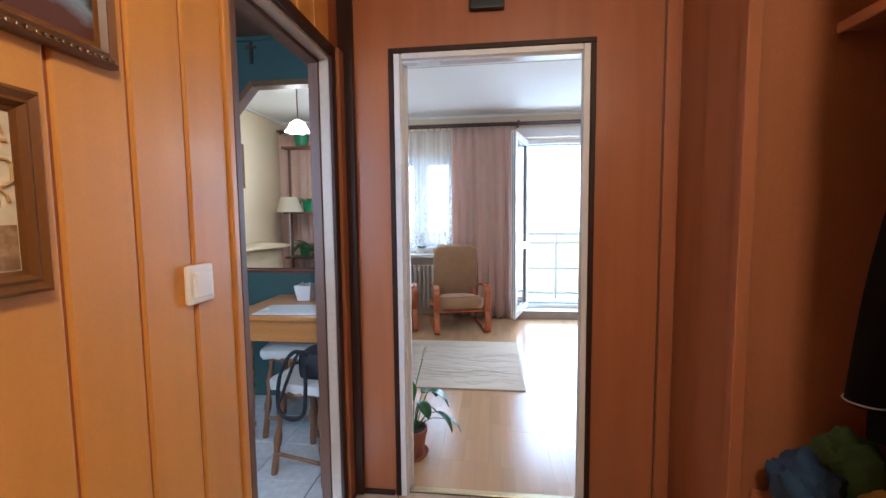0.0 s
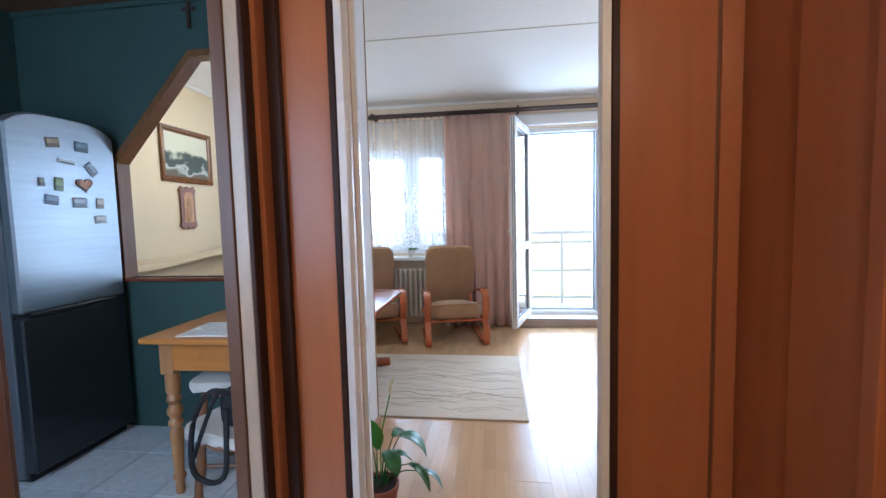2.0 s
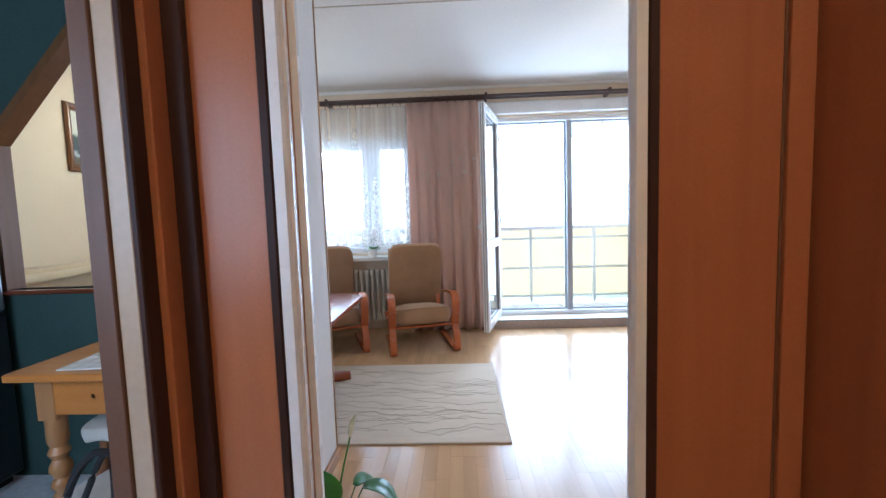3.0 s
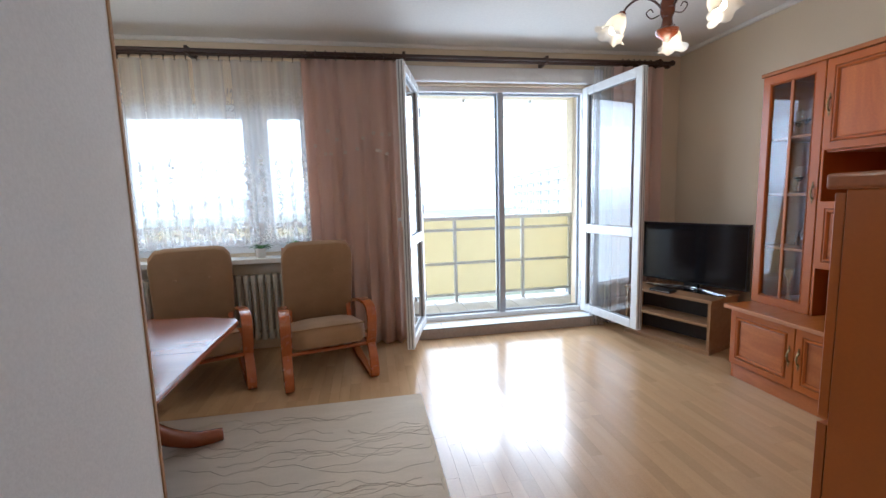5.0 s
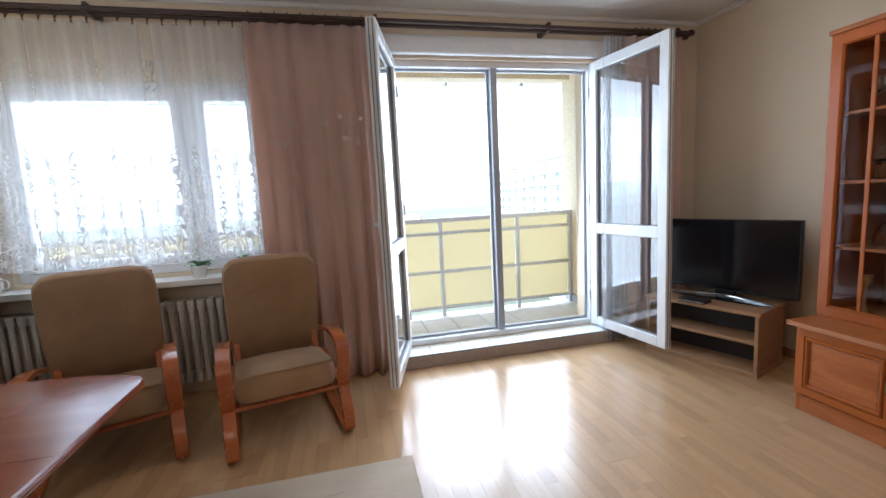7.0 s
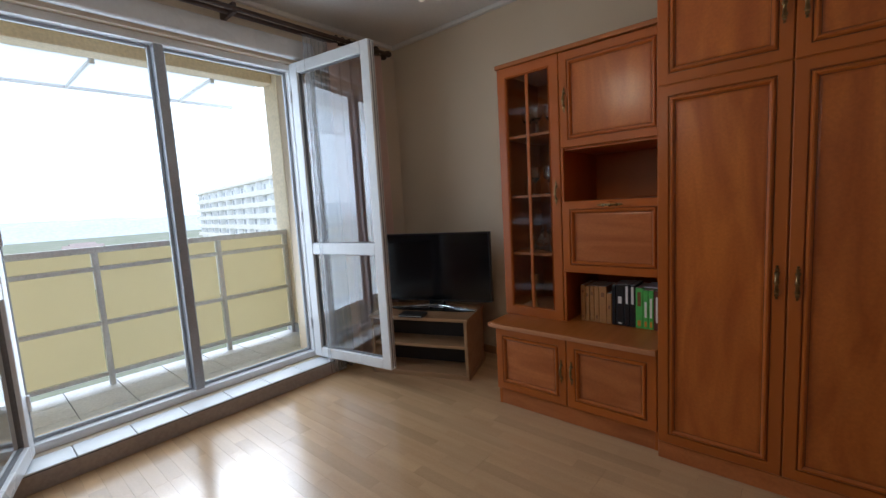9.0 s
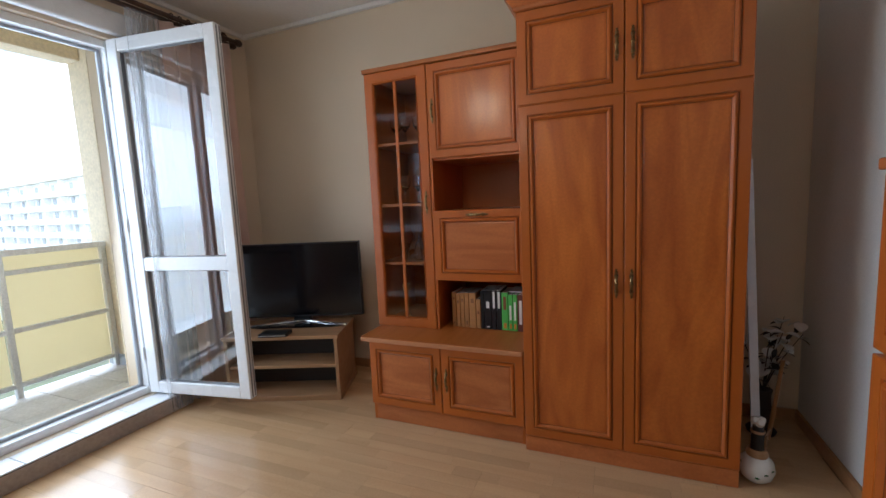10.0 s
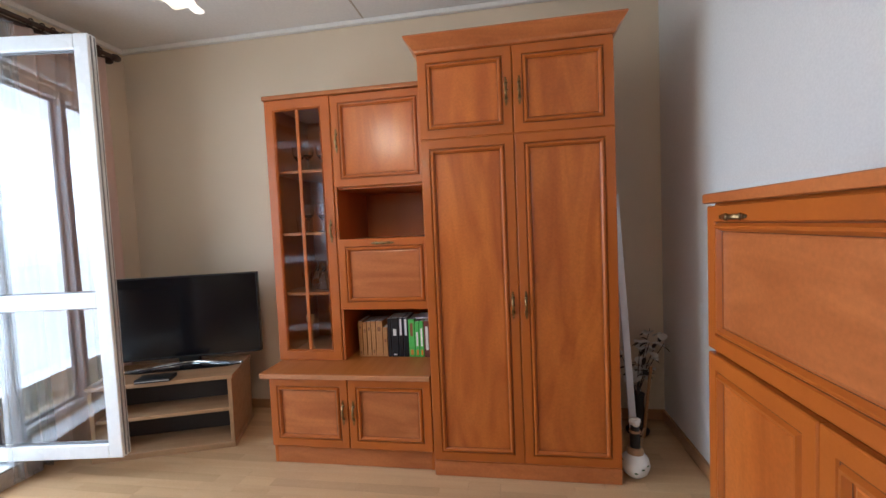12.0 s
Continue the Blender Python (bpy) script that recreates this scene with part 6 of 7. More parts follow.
part("bulb", lathe(bmesh.new(), [(0, 2.17), (0.03, 2.18), (0.034, 2.21), (0, 2.25)], 12), M_BULB, pd, smooth=True)
lamp("pendant_light", "POINT", pose(-1.90, 4.05, 2.12), 14, (1.0, 0.85, 0.62), 0.08)

# ---- kitchen ----
fr = thing("refrigerator", pose(-2.15, 2.19, 0, 0, 0, 90), "tall silver fridge-freezer with a rounded top and magnets", "refrigerator")
FW_, FD_ = 0.58, 0.60
def arched(z0, z1, d0, d1):
    """A door slab in x-z, its top edge bowed down at the ends when tall."""
    pts = [(0.004, z0), (FW_ - 0.004, z0)]
    for k in range(13):
        u = 1 - k / 12
        drop = 0.07 * (abs(2 * u - 1) ** 4) if z1 > 1.5 else 0.0
        pts.append((0.004 + (FW_ - 0.008) * u, z1 - drop))
    return prism(bmesh.new(), pts, d0, d1, "y")
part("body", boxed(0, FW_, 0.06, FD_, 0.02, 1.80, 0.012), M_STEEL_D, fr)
up_ = part("upper_door", arched(0.845, 1.835, 0.0, 0.058), M_STEEL, fr)
up_.modifiers.new("soft_edge", "BEVEL").width = 0.010
# same steel as above; its dark reflection is put into the base colour
lo_ = part("lower_door", arched(0.05, 0.825, 0.0, 0.058), mat("fridge_steel_dark_reflection", (0.07, 0.078, 0.085), (0.06, 0.066, 0.072), (2, 2, 40), 180, 0.3, 0.02, 0.7), fr)
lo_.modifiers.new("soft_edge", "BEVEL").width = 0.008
part("grip", boxed(0.05, FW_ - 0.01, -0.004, 0.02, 0.826, 0.844, 0.003), M_BLACK, fr)
part("plinth", boxed(0.02, FW_ - 0.02, 0.05, FD_, 0.0, 0.05), M_BLACK, fr)
rnd = random.Random(14)
MAGS = ((0.373, 1.695, 0.075, 0.055, 0, (0.10, 0.16, 0.22)), (0.420, 1.579, 0.075, 0.05, 50, (0.20, 0.25, 0.30)), (0.22, 1.696, 0.07, 0.05, -8, (0.28, 0.20, 0.10)), (0.339, 1.392, 0.08, 0.055, 0, (0.28, 0.32, 0.36)), (0.192, 1.402, 0.07, 0.05, 6, (0.15, 0.2, 0.28)),
        (0.235, 1.483, 0.045, 0.07, 4, (0.20, 0.28, 0.10)), (0.456, 1.391, 0.045, 0.06, 3, (0.45, 0.38, 0.28)), (0.453, 1.30, 0.07, 0.045, -5, (0.55, 0.55, 0.52)), (0.283, 1.607, 0.09, 0.022, 4, (0.50, 0.52, 0.52)), (0.15, 1.49, 0.03, 0.045, 0, (0.20, 0.18, 0.15)))
for u, z, w, h, rot, c in MAGS:
    mg = thing("fridge_magnet", fr.matrix_world @ pose(u, -0.006, z, 0, rot, 0), "small printed souvenir magnet on the fridge door", "magnet", "magnets on the fridge")
    part("plate", boxed(-w / 2, w / 2, 0.0, 0.006, -h / 2, h / 2, 0.002), mat("magnet_print", c, tuple(0.4 * v + 0.08 for v in c), (40, 40, 40), 90, 0.3), mg)
    part("picture_field", boxed(-w * 0.4, w * 0.4, -0.0012, 0.001, -h * 0.1, h * 0.36), mat("magnet_field", tuple(min(1, 1.8 * v + 0.05) for v in c), c, (60, 60, 60), 90, 0.3), mg)
hm = thing("heart_magnet", fr.matrix_world @ pose(0.373, -0.007, 1.492, 0, -6, 0), "heart-shaped wooden magnet on the fridge door", "magnet", "magnets on the fridge")
heart = [(0.048 * math.sin(a) ** 3, 0.0026 * (13 * math.cos(a) - 5 * math.cos(2 * a) - 2 * math.cos(3 * a) - math.cos(4 * a))) for a in [math.tau * k / 28 for k in range(28)]]
part("plate", prism(bmesh.new(), heart, 0.0, 0.007, "y"), M_GILT, hm)
part("field", prism(bmesh.new(), [(x * 0.72, z * 0.72) for x, z in heart], -0.002, 0.001, "y"), M_EDGE, hm)


def turned_leg(bm, x, y, h, r, seg=14):
    p = [(r * 0.6, 0), (r * 0.75, 0.02 * h), (r * 0.7, 0.10 * h), (r * 1.05, 0.13 * h), (r * 1.05, 0.15 * h), (r * 0.75, 0.17 * h), (r * 1.0, 0.40 * h), (r * 1.1, 0.50 * h), (r * 0.8, 0.53 * h), (r * 1.2, 0.56 * h), (r * 1.2, 0.58 * h), (r * 0.75, 0.61 * h), (r * 1.25, 0.65 * h), (r * 1.25, 0.68 * h), (r * 0.8, 0.72 * h), (r * 1.25, 0.76 * h), (r * 0.9, 0.80 * h), (r * 1.2, 0.83 * h), (r * 1.2, h)]
    return lathe(bm, p, seg, (x, y, 0))


kt = thing("kitchen_table", pose(-1.475, 2.125, 0), "honey-coloured pine kitchen table with turned legs", "table")
KW, KD = 0.76, 0.655
part("table_top", boxed(0, KW, 0, KD, 0.735, 0.762, 0.008), M_PINE, kt)
part("front_apron", boxed(0.075, KW - 0.04, 0.055, 0.075, 0.60, 0.735, 0.003), M_PINE, kt)
part("side_apron", boxed(0.055, 0.075, 0.075, KD - 0.05, 0.60, 0.735, 0.003), M_PINE, kt)
part("rear_apron", boxed(0.075, KW - 0.04, KD - 0.06, KD - 0.04, 0.60, 0.735, 0.003), M_PINE, kt)
for x in (0.085, KW - 0.06):
    for y in (0.085, KD - 0.06):
        lg = part("leg", turned_leg(bmesh.new(), x, y, 0.60, 0.027), M_PINE_Z, kt, smooth=True)
        part("leg_block", boxed(x - 0.033, x + 0.033, y - 0.033, y + 0.033, 0.58, 0.735, 0.003), M_PINE_Z, lg)
part("drawer_knob", lathe(bmesh.new(), [(0, 0), (0.008, 0), (0.012, -0.006), (0.011, -0.014), (0, -0.016)], 14), M_DARKWOOD, kt, smooth=True).matrix_local = pose(0.255, 0.055, 0.665, -90, 0, 0) @ pose(0, 0, 0, 180, 0, 0)


def stool(x, y, h, rot, label):
    t = thing("stool", pose(x, y, 0, 0, 0, rot), label, "stool", "stools at the kitchen table")
    for sx in (-1, 1):
        for sy in (-1, 1):
            pts = [(sx * 0.155, sy * 0.155, 0.0), (sx * 0.145, sy * 0.145, h * 0.3), (sx * 0.12, sy * 0.12, h)]
            bm = bmesh.new()
            n = 16
            rings = []
            for i in range(n + 1):
                v = i / n
                c = Vector((sx * (0.155 - 0.04 * v), sy * (0.155 - 0.04 * v), h * v))
                r = 0.017 + 0.005 * math.sin(v * 19) * (1 if 0.3 < v < 0.95 else 0.25)
                rings.append([c + Vector((r * math.cos(math.tau * k / 10), r * math.sin(math.tau * k / 10), 0)) for k in range(10)])
            part("leg", skin(bm, rings), M_DARKWOOD, t, smooth=True)
    for sy in (-1, 1):
        part("stretcher", tube(bmesh.new(), [(-0.146, sy * 0.146, h * 0.25), (0.146, sy * 0.146, h * 0.25)], 0.010, 8), M_DARKWOOD, t, smooth=True)
    part("stretcher", tube(bmesh.new(), [(0.146, -0.146, h * 0.38), (0.146, 0.146, h * 0.38)], 0.010, 8), M_DARKWOOD, t, smooth=True)
    part("seat", lathe(bmesh.new(), [(0, h), (0.16, h), (0.165, h + 0.012), (0.16, h + 0.025), (0, h + 0.025)], 24), M_DARKWOOD, t, smooth=True)
    bm = cushion(bmesh.new(), 0.36, 0.34, 0.055, 12, 0.4)
    rnd = random.Random(int(x * 100))
    for v in bm.verts:
        a = math.atan2(v.co.y, v.co.x)
        if v.co.z < 0.04:
            v.co.z += 0.006 * math.sin(a * 17) - 0.004
            v.co.x *= 1 + 0.012 * math.sin(a * 23)
    part("seat_cover", bm, M_CUSHION, t, "crumpled cream elastic cushion cover", True).matrix_local = pose(0, 0, h + 0.020)
    return t


stool(-1.18, 2.40, 0.46, 8, "dark turned stool with a cream cushion under the table")
stool(-0.885, 2.00, 0.43, -14, "brown wooden stool with a crumpled cream cushion cover")
bag = thing("bag_strap", pose(-0.915, 1.90, 0), "black bag strap looped over the stool", "bag")
part("strap", tube(bmesh.new(), smooth_path([(0.06, -0.02, 0.62), (0.0, -0.06, 0.66), (-0.06, -0.075, 0.58), (-0.085, -0.08, 0.45), (-0.07, -0.085, 0.36), (0.0, -0.09, 0.335), (0.05, -0.09, 0.37), (0.06, -0.085, 0.48), (0.055, -0.07, 0.60)], 6), 0.010, 8), M_BAG, bag, smooth=True)
part("second_strap", tube(bmesh.new(), smooth_path([(0.07, -0.02, 0.63), (0.02, -0.05, 0.655), (-0.02, -0.075, 0.56), (-0.065, -0.085, 0.44), (-0.085, -0.085, 0.40)], 6), 0.008, 8), M_BAG, bag, smooth=True)
part("bag_body", cushion(bmesh.new(), 0.20, 0.12, 0.16, 8, 0.2), M_BAG, bag, smooth=True).matrix_local = pose(0.10, 0.02, 0.500)

mt = thing("place_mat", pose(-1.13, 2.18, 0.7625, 0, 0, 4), "white checked place mat on the table", "place mat")
part("cloth", boxed(-0.19, 0.21, -0.01, 0.24, 0, 0.004, 0.001), M_PVC, mt)
for k in range(9):
    part("stripe", boxed(-0.185 + k * 0.047, -0.182 + k * 0.047, -0.008, 0.238, 0.004, 0.0046), M_ALU_D, mt)
for k in range(6):
    part("stripe", boxed(-0.188, 0.208, 0.005 + k * 0.043, 0.008 + k * 0.043, 0.0042, 0.0048), M_ALU_D, mt)
kp = thing("square_planter", pose(-1.20, 2.60, 0.762), "white square planter with grey pebbles", "planter")
part("planter_body", skin(bmesh.new(), [[(-a, -a, z), (a, -a, z), (a, a, z), (-a, a, z)] for a, z in ((0.042, 0), (0.058, 0.10), (0.054, 0.10), (0.052, 0.085))]), M_CERAMIC, kp)
t_ = bmesh.new()
for k in range(7):
    q = bmesh.new()
    bmesh.ops.create_icosphere(q, subdivisions=1, radius=0.017)
    add(t_, q, Matrix.Translation((0.03 * math.cos(k * 0.9), 0.03 * math.sin(k * 0.9), 0.092 + 0.008 * (k % 2))))
part("pebbles", t_, M_ALU_D, kp, smooth=True)
ec = thing("egg_cup", pose(-1.075, 2.56, 0.762), "orange egg cup on a small pale saucer", "egg cup")
part("saucer", lathe(bmesh.new(), [(0, 0), (0.035, 0), (0.046, 0.012), (0, 0.01)], 18), M_CERAMIC, ec, smooth=True)
part("cup_body", lathe(bmesh.new(), [(0.016, 0.01), (0.02, 0.02), (0.026, 0.05), (0.022, 0.05), (0, 0.03)], 16), mat("orange_glaze", (0.55, 0.16, 0.03), rough=0.3), ec, smooth=True)
cx = thing("crucifix", pose(-1.63, YT0, 2.42), "small dark wooden crucifix on the teal wall", "crucifix")
part("upright", boxed(-0.012, 0.012, -0.014, 0.0, -0.04, 0.125, 0.003), M_ROD, cx)
part("crossbeam", boxed(-0.042, 0.042, -0.013, -0.001, 0.06, 0.082, 0.003), M_ROD, cx)

# ---- hall things ----
sp_ = thing("light_switch", pose(XL + 0.010, 0.812, 1.165, 0, 0, 90), "cream double-size rocker switch on the panelling", "light switch")
part("plate", boxed(-0.042, 0.042, -0.014, 0.0, -0.044, 0.044, 0.008), M_WHITE, sp_)
part("rocker", boxed(-0.028, 0.028, -0.020, -0.012, -0.030, 0.028, 0.004), M_WHITE, sp_)
picture("brook_painting", pose(XL + 0.012, 0.051, 1.572, 0, 0, 90), 0.575, 0.42, 0.034, "dark brook landscape in an ornate gilt frame", C_DARK, M_GILT)
bead = bpy.data.objects["brook_painting"]
bm = bmesh.new()
for k in range(44):
    q = bmesh.new()
    bmesh.ops.create_icosphere(q, subdivisions=1, radius=0.0042)
    add(bm, q, Matrix.Translation((0.014 + k * 0.0127, -0.0205, 0.009)))
part("beading", bm, M_BRASS, bead, "gilt bead edge")
C_ORN = mat("ornament_print", (0.66, 0.58, 0.42), (0.58, 0.48, 0.32), (6, 6, 6), 60, 0.6)
op = picture("ornament_picture", pose(XL + 0.012, 0.067, 1.208, 0, 0, 90), 0.42, 0.288, 0.034, "cream print with scrolls in a wide brown wooden frame", C_ORN, M_GILT)
C_SCROLL = mat("scroll_print", (0.42, 0.28, 0.10), rough=0.6)
for cx_, cz_, r0 in ((0.368, 0.175, 0.045), (0.345, 0.222, 0.03), (0.355, 0.130, 0.022), (0.27, 0.18, 0.04)):
    pts = [(cx_ + r0 * (1 - q / 26) * math.cos(q * 0.42), -0.0065, cz_ + r0 * (1 - q / 26) * math.sin(q * 0.42)) for q in range(22)]
    pts = [p for p in pts if p[0] < 0.384]
    part("scroll", tube(bmesh.new(), pts, 0.0028, 5), C_SCROLL, op)
part("print_field", boxed(0.036, 0.384, -0.0072, -0.005, 0.036, 0.098), mat("brown_band_print", (0.20, 0.10, 0.03), (0.34, 0.22, 0.10), (50, 50, 50), 90, 0.6, sharp=2), op)
for k in range(7):
    a = k * 0.9
    part("petal", lathe(bmesh.new(), [(0, -0.001), (0.012, 0.0), (0.010, 0.0015), (0, 0.002)], 10), mat("red_print", (0.45, 0.04, 0.02), rough=0.6) if k == 0 else bpy.data.materials["red_print"], op).matrix_local = pose(0.315 + 0.04 * math.cos(a), -0.0072, 0.15 + 0.075 * math.sin(a), 90, 0, 0)
vb = thing("door_bell_box", pose(0.018, YD0, 2.168), "small black chime box above the doorway", "chime box")
part("casing", boxed(-0.072, 0.072, -0.035, 0.0, 0.0, 0.16, 0.006), M_BLACK, vb)
part("grille", boxed(-0.05, 0.05, -0.038, -0.034, 0.03, 0.05), M_DARK, vb)
ks = thing("closet_shelf", pose(0, 0, 0), "brown laminate shelf across the coat closet", "shelf")
part("shelf_board", boxed(1.05, 1.36, -0.12, 1.345, 1.835, 1.855, 0.003), M_PANEL_R, ks)
part("front_edge", boxed(1.04, 1.05, -0.12, 1.345, 1.828, 1.86, 0.003), M_EDGE, ks)
rail = thing("coat_rail", Matrix(), "metal coat rail under the closet shelf", "coat rail")
part("rail_tube", tube(bmesh.new(), [(1.22, -0.12, 1.70), (1.22, 1.345, 1.70)], 0.012, 10), M_ALU, rail, smooth=True)


def coat(y, label, seed, z0=0.62):
    t = thing("coat", pose(1.22, y, 0), label, "coat", "coats in the closet")
    rnd = random.Random(seed)
    rings = []
    for j in range(13):
        v = j / 12
        z = 1.62 - (1.62 - z0) * v
        w = 0.05 + 0.09 * min(v * 2.2, 1) + 0.03 * v
        d = 0.05 + 0.05 * min(v * 3, 1) + 0.015 * v
        rings.append([(w * math.cos(a) * (1 + 0.05 * math.sin(7 * a + seed + 3 * v)), d * math.sin(a) * (1 + 0.10 * math.sin(5 * a + 2 * v + seed)), z) for a in [math.tau * k / 28 for k in range(28)]])
    part("body", skin(bmesh.new(), rings), M_COAT, t, smooth=True)
    for s in (-1, 1):
        part("sleeve", tube(bmesh.new(), smooth_path([(s * 0.07, 0, 1.56), (s * 0.11, -0.02, 1.40), (s * 0.15, 0.0, 1.10), (s * 0.17, 0.02, 0.79)], 5), 0.055, 12, 0.05), M_COAT, t, smooth=True)
    if seed == 2:
        part("cuff_piping", tube(bmesh.new(), [(-0.17 + 0.052 * math.cos(a), 0.02 + 0.052 * math.sin(a), 0.80) for a in [math.tau * k / 18 for k in range(19)]], 0.0025, 5), M_ALU, t)
    part("hanger_hook", tube(bmesh.new(), smooth_path([(0, 0, 1.62), (0, 0, 1.69), (0.012, 0, 1.712), (0.0, 0, 1.725), (-0.014, 0, 1.71)], 4), 0.003, 6), M_ALU, t)
    return t


coat(1.15, "long black wool coat on the rail", 2, 0.70)
coat(0.98, "dark padded jacket on the rail", 5, 0.66)
coat(0.80, "black winter coat on the rail", 8, 0.60)
bench = thing("shoe_bench", pose(0, 0, 0), "low brown bench in the closet", "bench")
part("bench_top", boxed(0.86, 1.35, 0.40, 1.33, 0.40, 0.43, 0.004), M_PANEL_R, bench)
part("bench_side", boxed(0.87, 1.35, 1.30, 1.32, 0.0, 0.40), M_PANEL_R, bench)
part("bench_side", boxed(0.87, 1.35, 0.41, 0.43, 0.0, 0.40), M_PANEL_R, bench)


def crumpled(name, x, y, z, w, d, h, c, label, seed, cat):
    t = thing(name, pose(x, y, z), label, cat)
    bm = bmesh.new()
    bmesh.ops.create_icosphere(bm, subdivisions=4, radius=1)
    for v in bm.verts:
        k = 1 + 0.28 * noise.noise(v.co * 2.2 + Vector((seed, 0, 0))) + 0.14 * noise.noise(v.co * 5 + Vector((0, seed, 0)))
        v.co = Vector((v.co.x * w / 2 * k, v.co.y * d / 2 * k, max(v.co.z, -0.75) * h / 2 * k))
    lo = min(v.co.z for v in bm.verts)
    for v in bm.verts:
        v.co.z -= lo
    part("cloth", bm, mat(name + "_cloth", c, tuple(0.6 * q for q in c), (9, 9, 9), 240, 0.9, 0.4), t, smooth=True)
    return t


crumpled("blue_scarf", 0.93, 1.20, 0.43, 0.15, 0.20, 0.20, (0.02, 0.05, 0.12), "crumpled dark blue scarf on the closet bench", 1, "scarf")
crumpled("green_cap", 1.07, 1.24, 0.43, 0.18, 0.18, 0.24, (0.08, 0.17, 0.07), "crumpled green knitted cap on the closet bench", 2, "cap")
crumpled("yellow_glove", 1.06, 1.08, 0.43, 0.14, 0.14, 0.17, (0.50, 0.28, 0.03), "crumpled yellow glove on the closet bench", 3, "glove")
hl = thing("hall_ceiling_lamp", pose(0.36, -0.45, 0), "round opal ceiling lamp in the hall", "ceiling lamp")
part("base", lathe(bmesh.new(), [(0, 2.56), (0.10, 2.56), (0.10, 2.535), (0, 2.535)], 24), M_BRASS, hl, smooth=True)
part("globe", lathe(bmesh.new(), [(0.09, 2.535), (0.13, 2.50), (0.12, 2.44), (0.07, 2.41), (0, 2.40)], 24), glow("opal_glow", (1.0, 0.85, 0.62), 2.0), hl, "lit opal glass", True)


# ---- balcony and outdoors ----
YR, ZB = 6.5, 0.03
setting("balcony_slab", boxed(-2.9, 2.6, YW + 0.30, YR + 0.12, -0.16, ZB - 0.008), M_GROUT, "tiled concrete balcony slab", "balcony floor")
setting("balcony_side_wall", boxed(2.45, 2.63, YW + 0.30, YR + 0.14, -0.16, 2.70), M_RENDER, "cream rendered balcony side wall", "wall")
setting("balcony_side_skirting", boxed(2.435, 2.45, YW + 0.30, YR + 0.10, ZB, ZB + 0.09, 0.003), M_ALU_D, "grey tile skirting of the balcony", "baseboard")
setting("balcony_side_wall_far", boxed(-2.95, -2.77, YW + 0.30, YR + 0.14, -0.16, 2.70), M_RENDER, "cream rendered balcony side wall", "wall")
setting("balcony_ceiling", boxed(-2.9, 2.6, YW + 0.30, YR + 0.14, 2.56, 2.70), M_RENDER, "cream underside of the balcony above", "ceiling")
setting("balcony_beam", boxed(-2.77, 2.45, YR - 0.02, YR + 0.14, 2.40, 2.56, 0.01), M_RENDER, "cream rendered edge beam", "beam")
setting("outer_reveal_right", boxed(DX1 - 0.003, DX1 + 0.35, YW + 0.30, YW + 0.312, ZB, 2.56), M_RENDER, "cream rendered outer wall beside the door", "wall")
rl = thing("balcony_railing", Matrix(), "metal balcony railing with pale yellow boards", "railing")
for x in (-2.6, -1.7, -0.80, 0.06, 0.985, 1.82, 2.43):
    part("post", boxed(x - 0.018, x + 0.018, YR - 0.028, YR + 0.008, ZB, 1.02, 0.003), M_ALU, rl)
for z, h in ((1.02, 0.022), (0.885, 0.016), (0.49, 0.016), (0.115, 0.016)):
    part("rail", boxed(-2.75, 2.45, YR - 0.022 if h < 0.02 else YR - 0.036, YR + 0.006, z - h, z + h, 0.003), M_ALU, rl)
xs = [-2.75, -2.6, -1.7, -0.80, 0.06, 0.985, 1.82, 2.43]
for a, b in zip(xs[1:], xs[2:]):
    for z0, z1 in ((0.125, 0.475), (0.505, 0.87), (0.90, 1.0)):
        part("board", boxed(a + 0.02, b - 0.02, YR + 0.010, YR + 0.018, z0, z1), M_BOARD, rl)
aw = thing("awning", Matrix(), "half-open grey awning with folding arms over the balcony", "awning")
part("fabric", skin(bmesh.new(), [[(-2.6, YR + 0.15, 2.455), (2.44, YR + 0.15, 2.455)], [(-2.6, YR + 0.80, 2.345), (2.44, YR + 0.80, 2.345)]], False, False), M_AWNING, aw).modifiers.new("thickness", "SOLIDIFY").thickness = 0.002
part("roller", tube(bmesh.new(), [(-2.6, YR + 0.18, 2.43), (2.44, YR + 0.18, 2.43)], 0.022, 10), M_PVC, aw, smooth=True)
part("front_bar", boxed(-2.6, 2.44, YR + 0.79, YR + 0.82, 2.318, 2.345, 0.004), M_PVC, aw)
for x in (-2.3, -0.9, 0.30, 1.10, 1.93):
    ar = part("arm", tube(bmesh.new(), [(x + 0.06, YR + 0.16, 2.40), (x + 0.03, YR + 0.46, 2.375), (x, YR + 0.80, 2.335)], 0.013, 8), M_PVC, aw, smooth=True)
    part("joint", lathe(bmesh.new(), [(0, -0.03), (0.02, -0.03), (0.02, 0.03), (0, 0.03)], 10, (x + 0.06, YR + 0.16, 2.40)), M_ALU, ar, smooth=True)

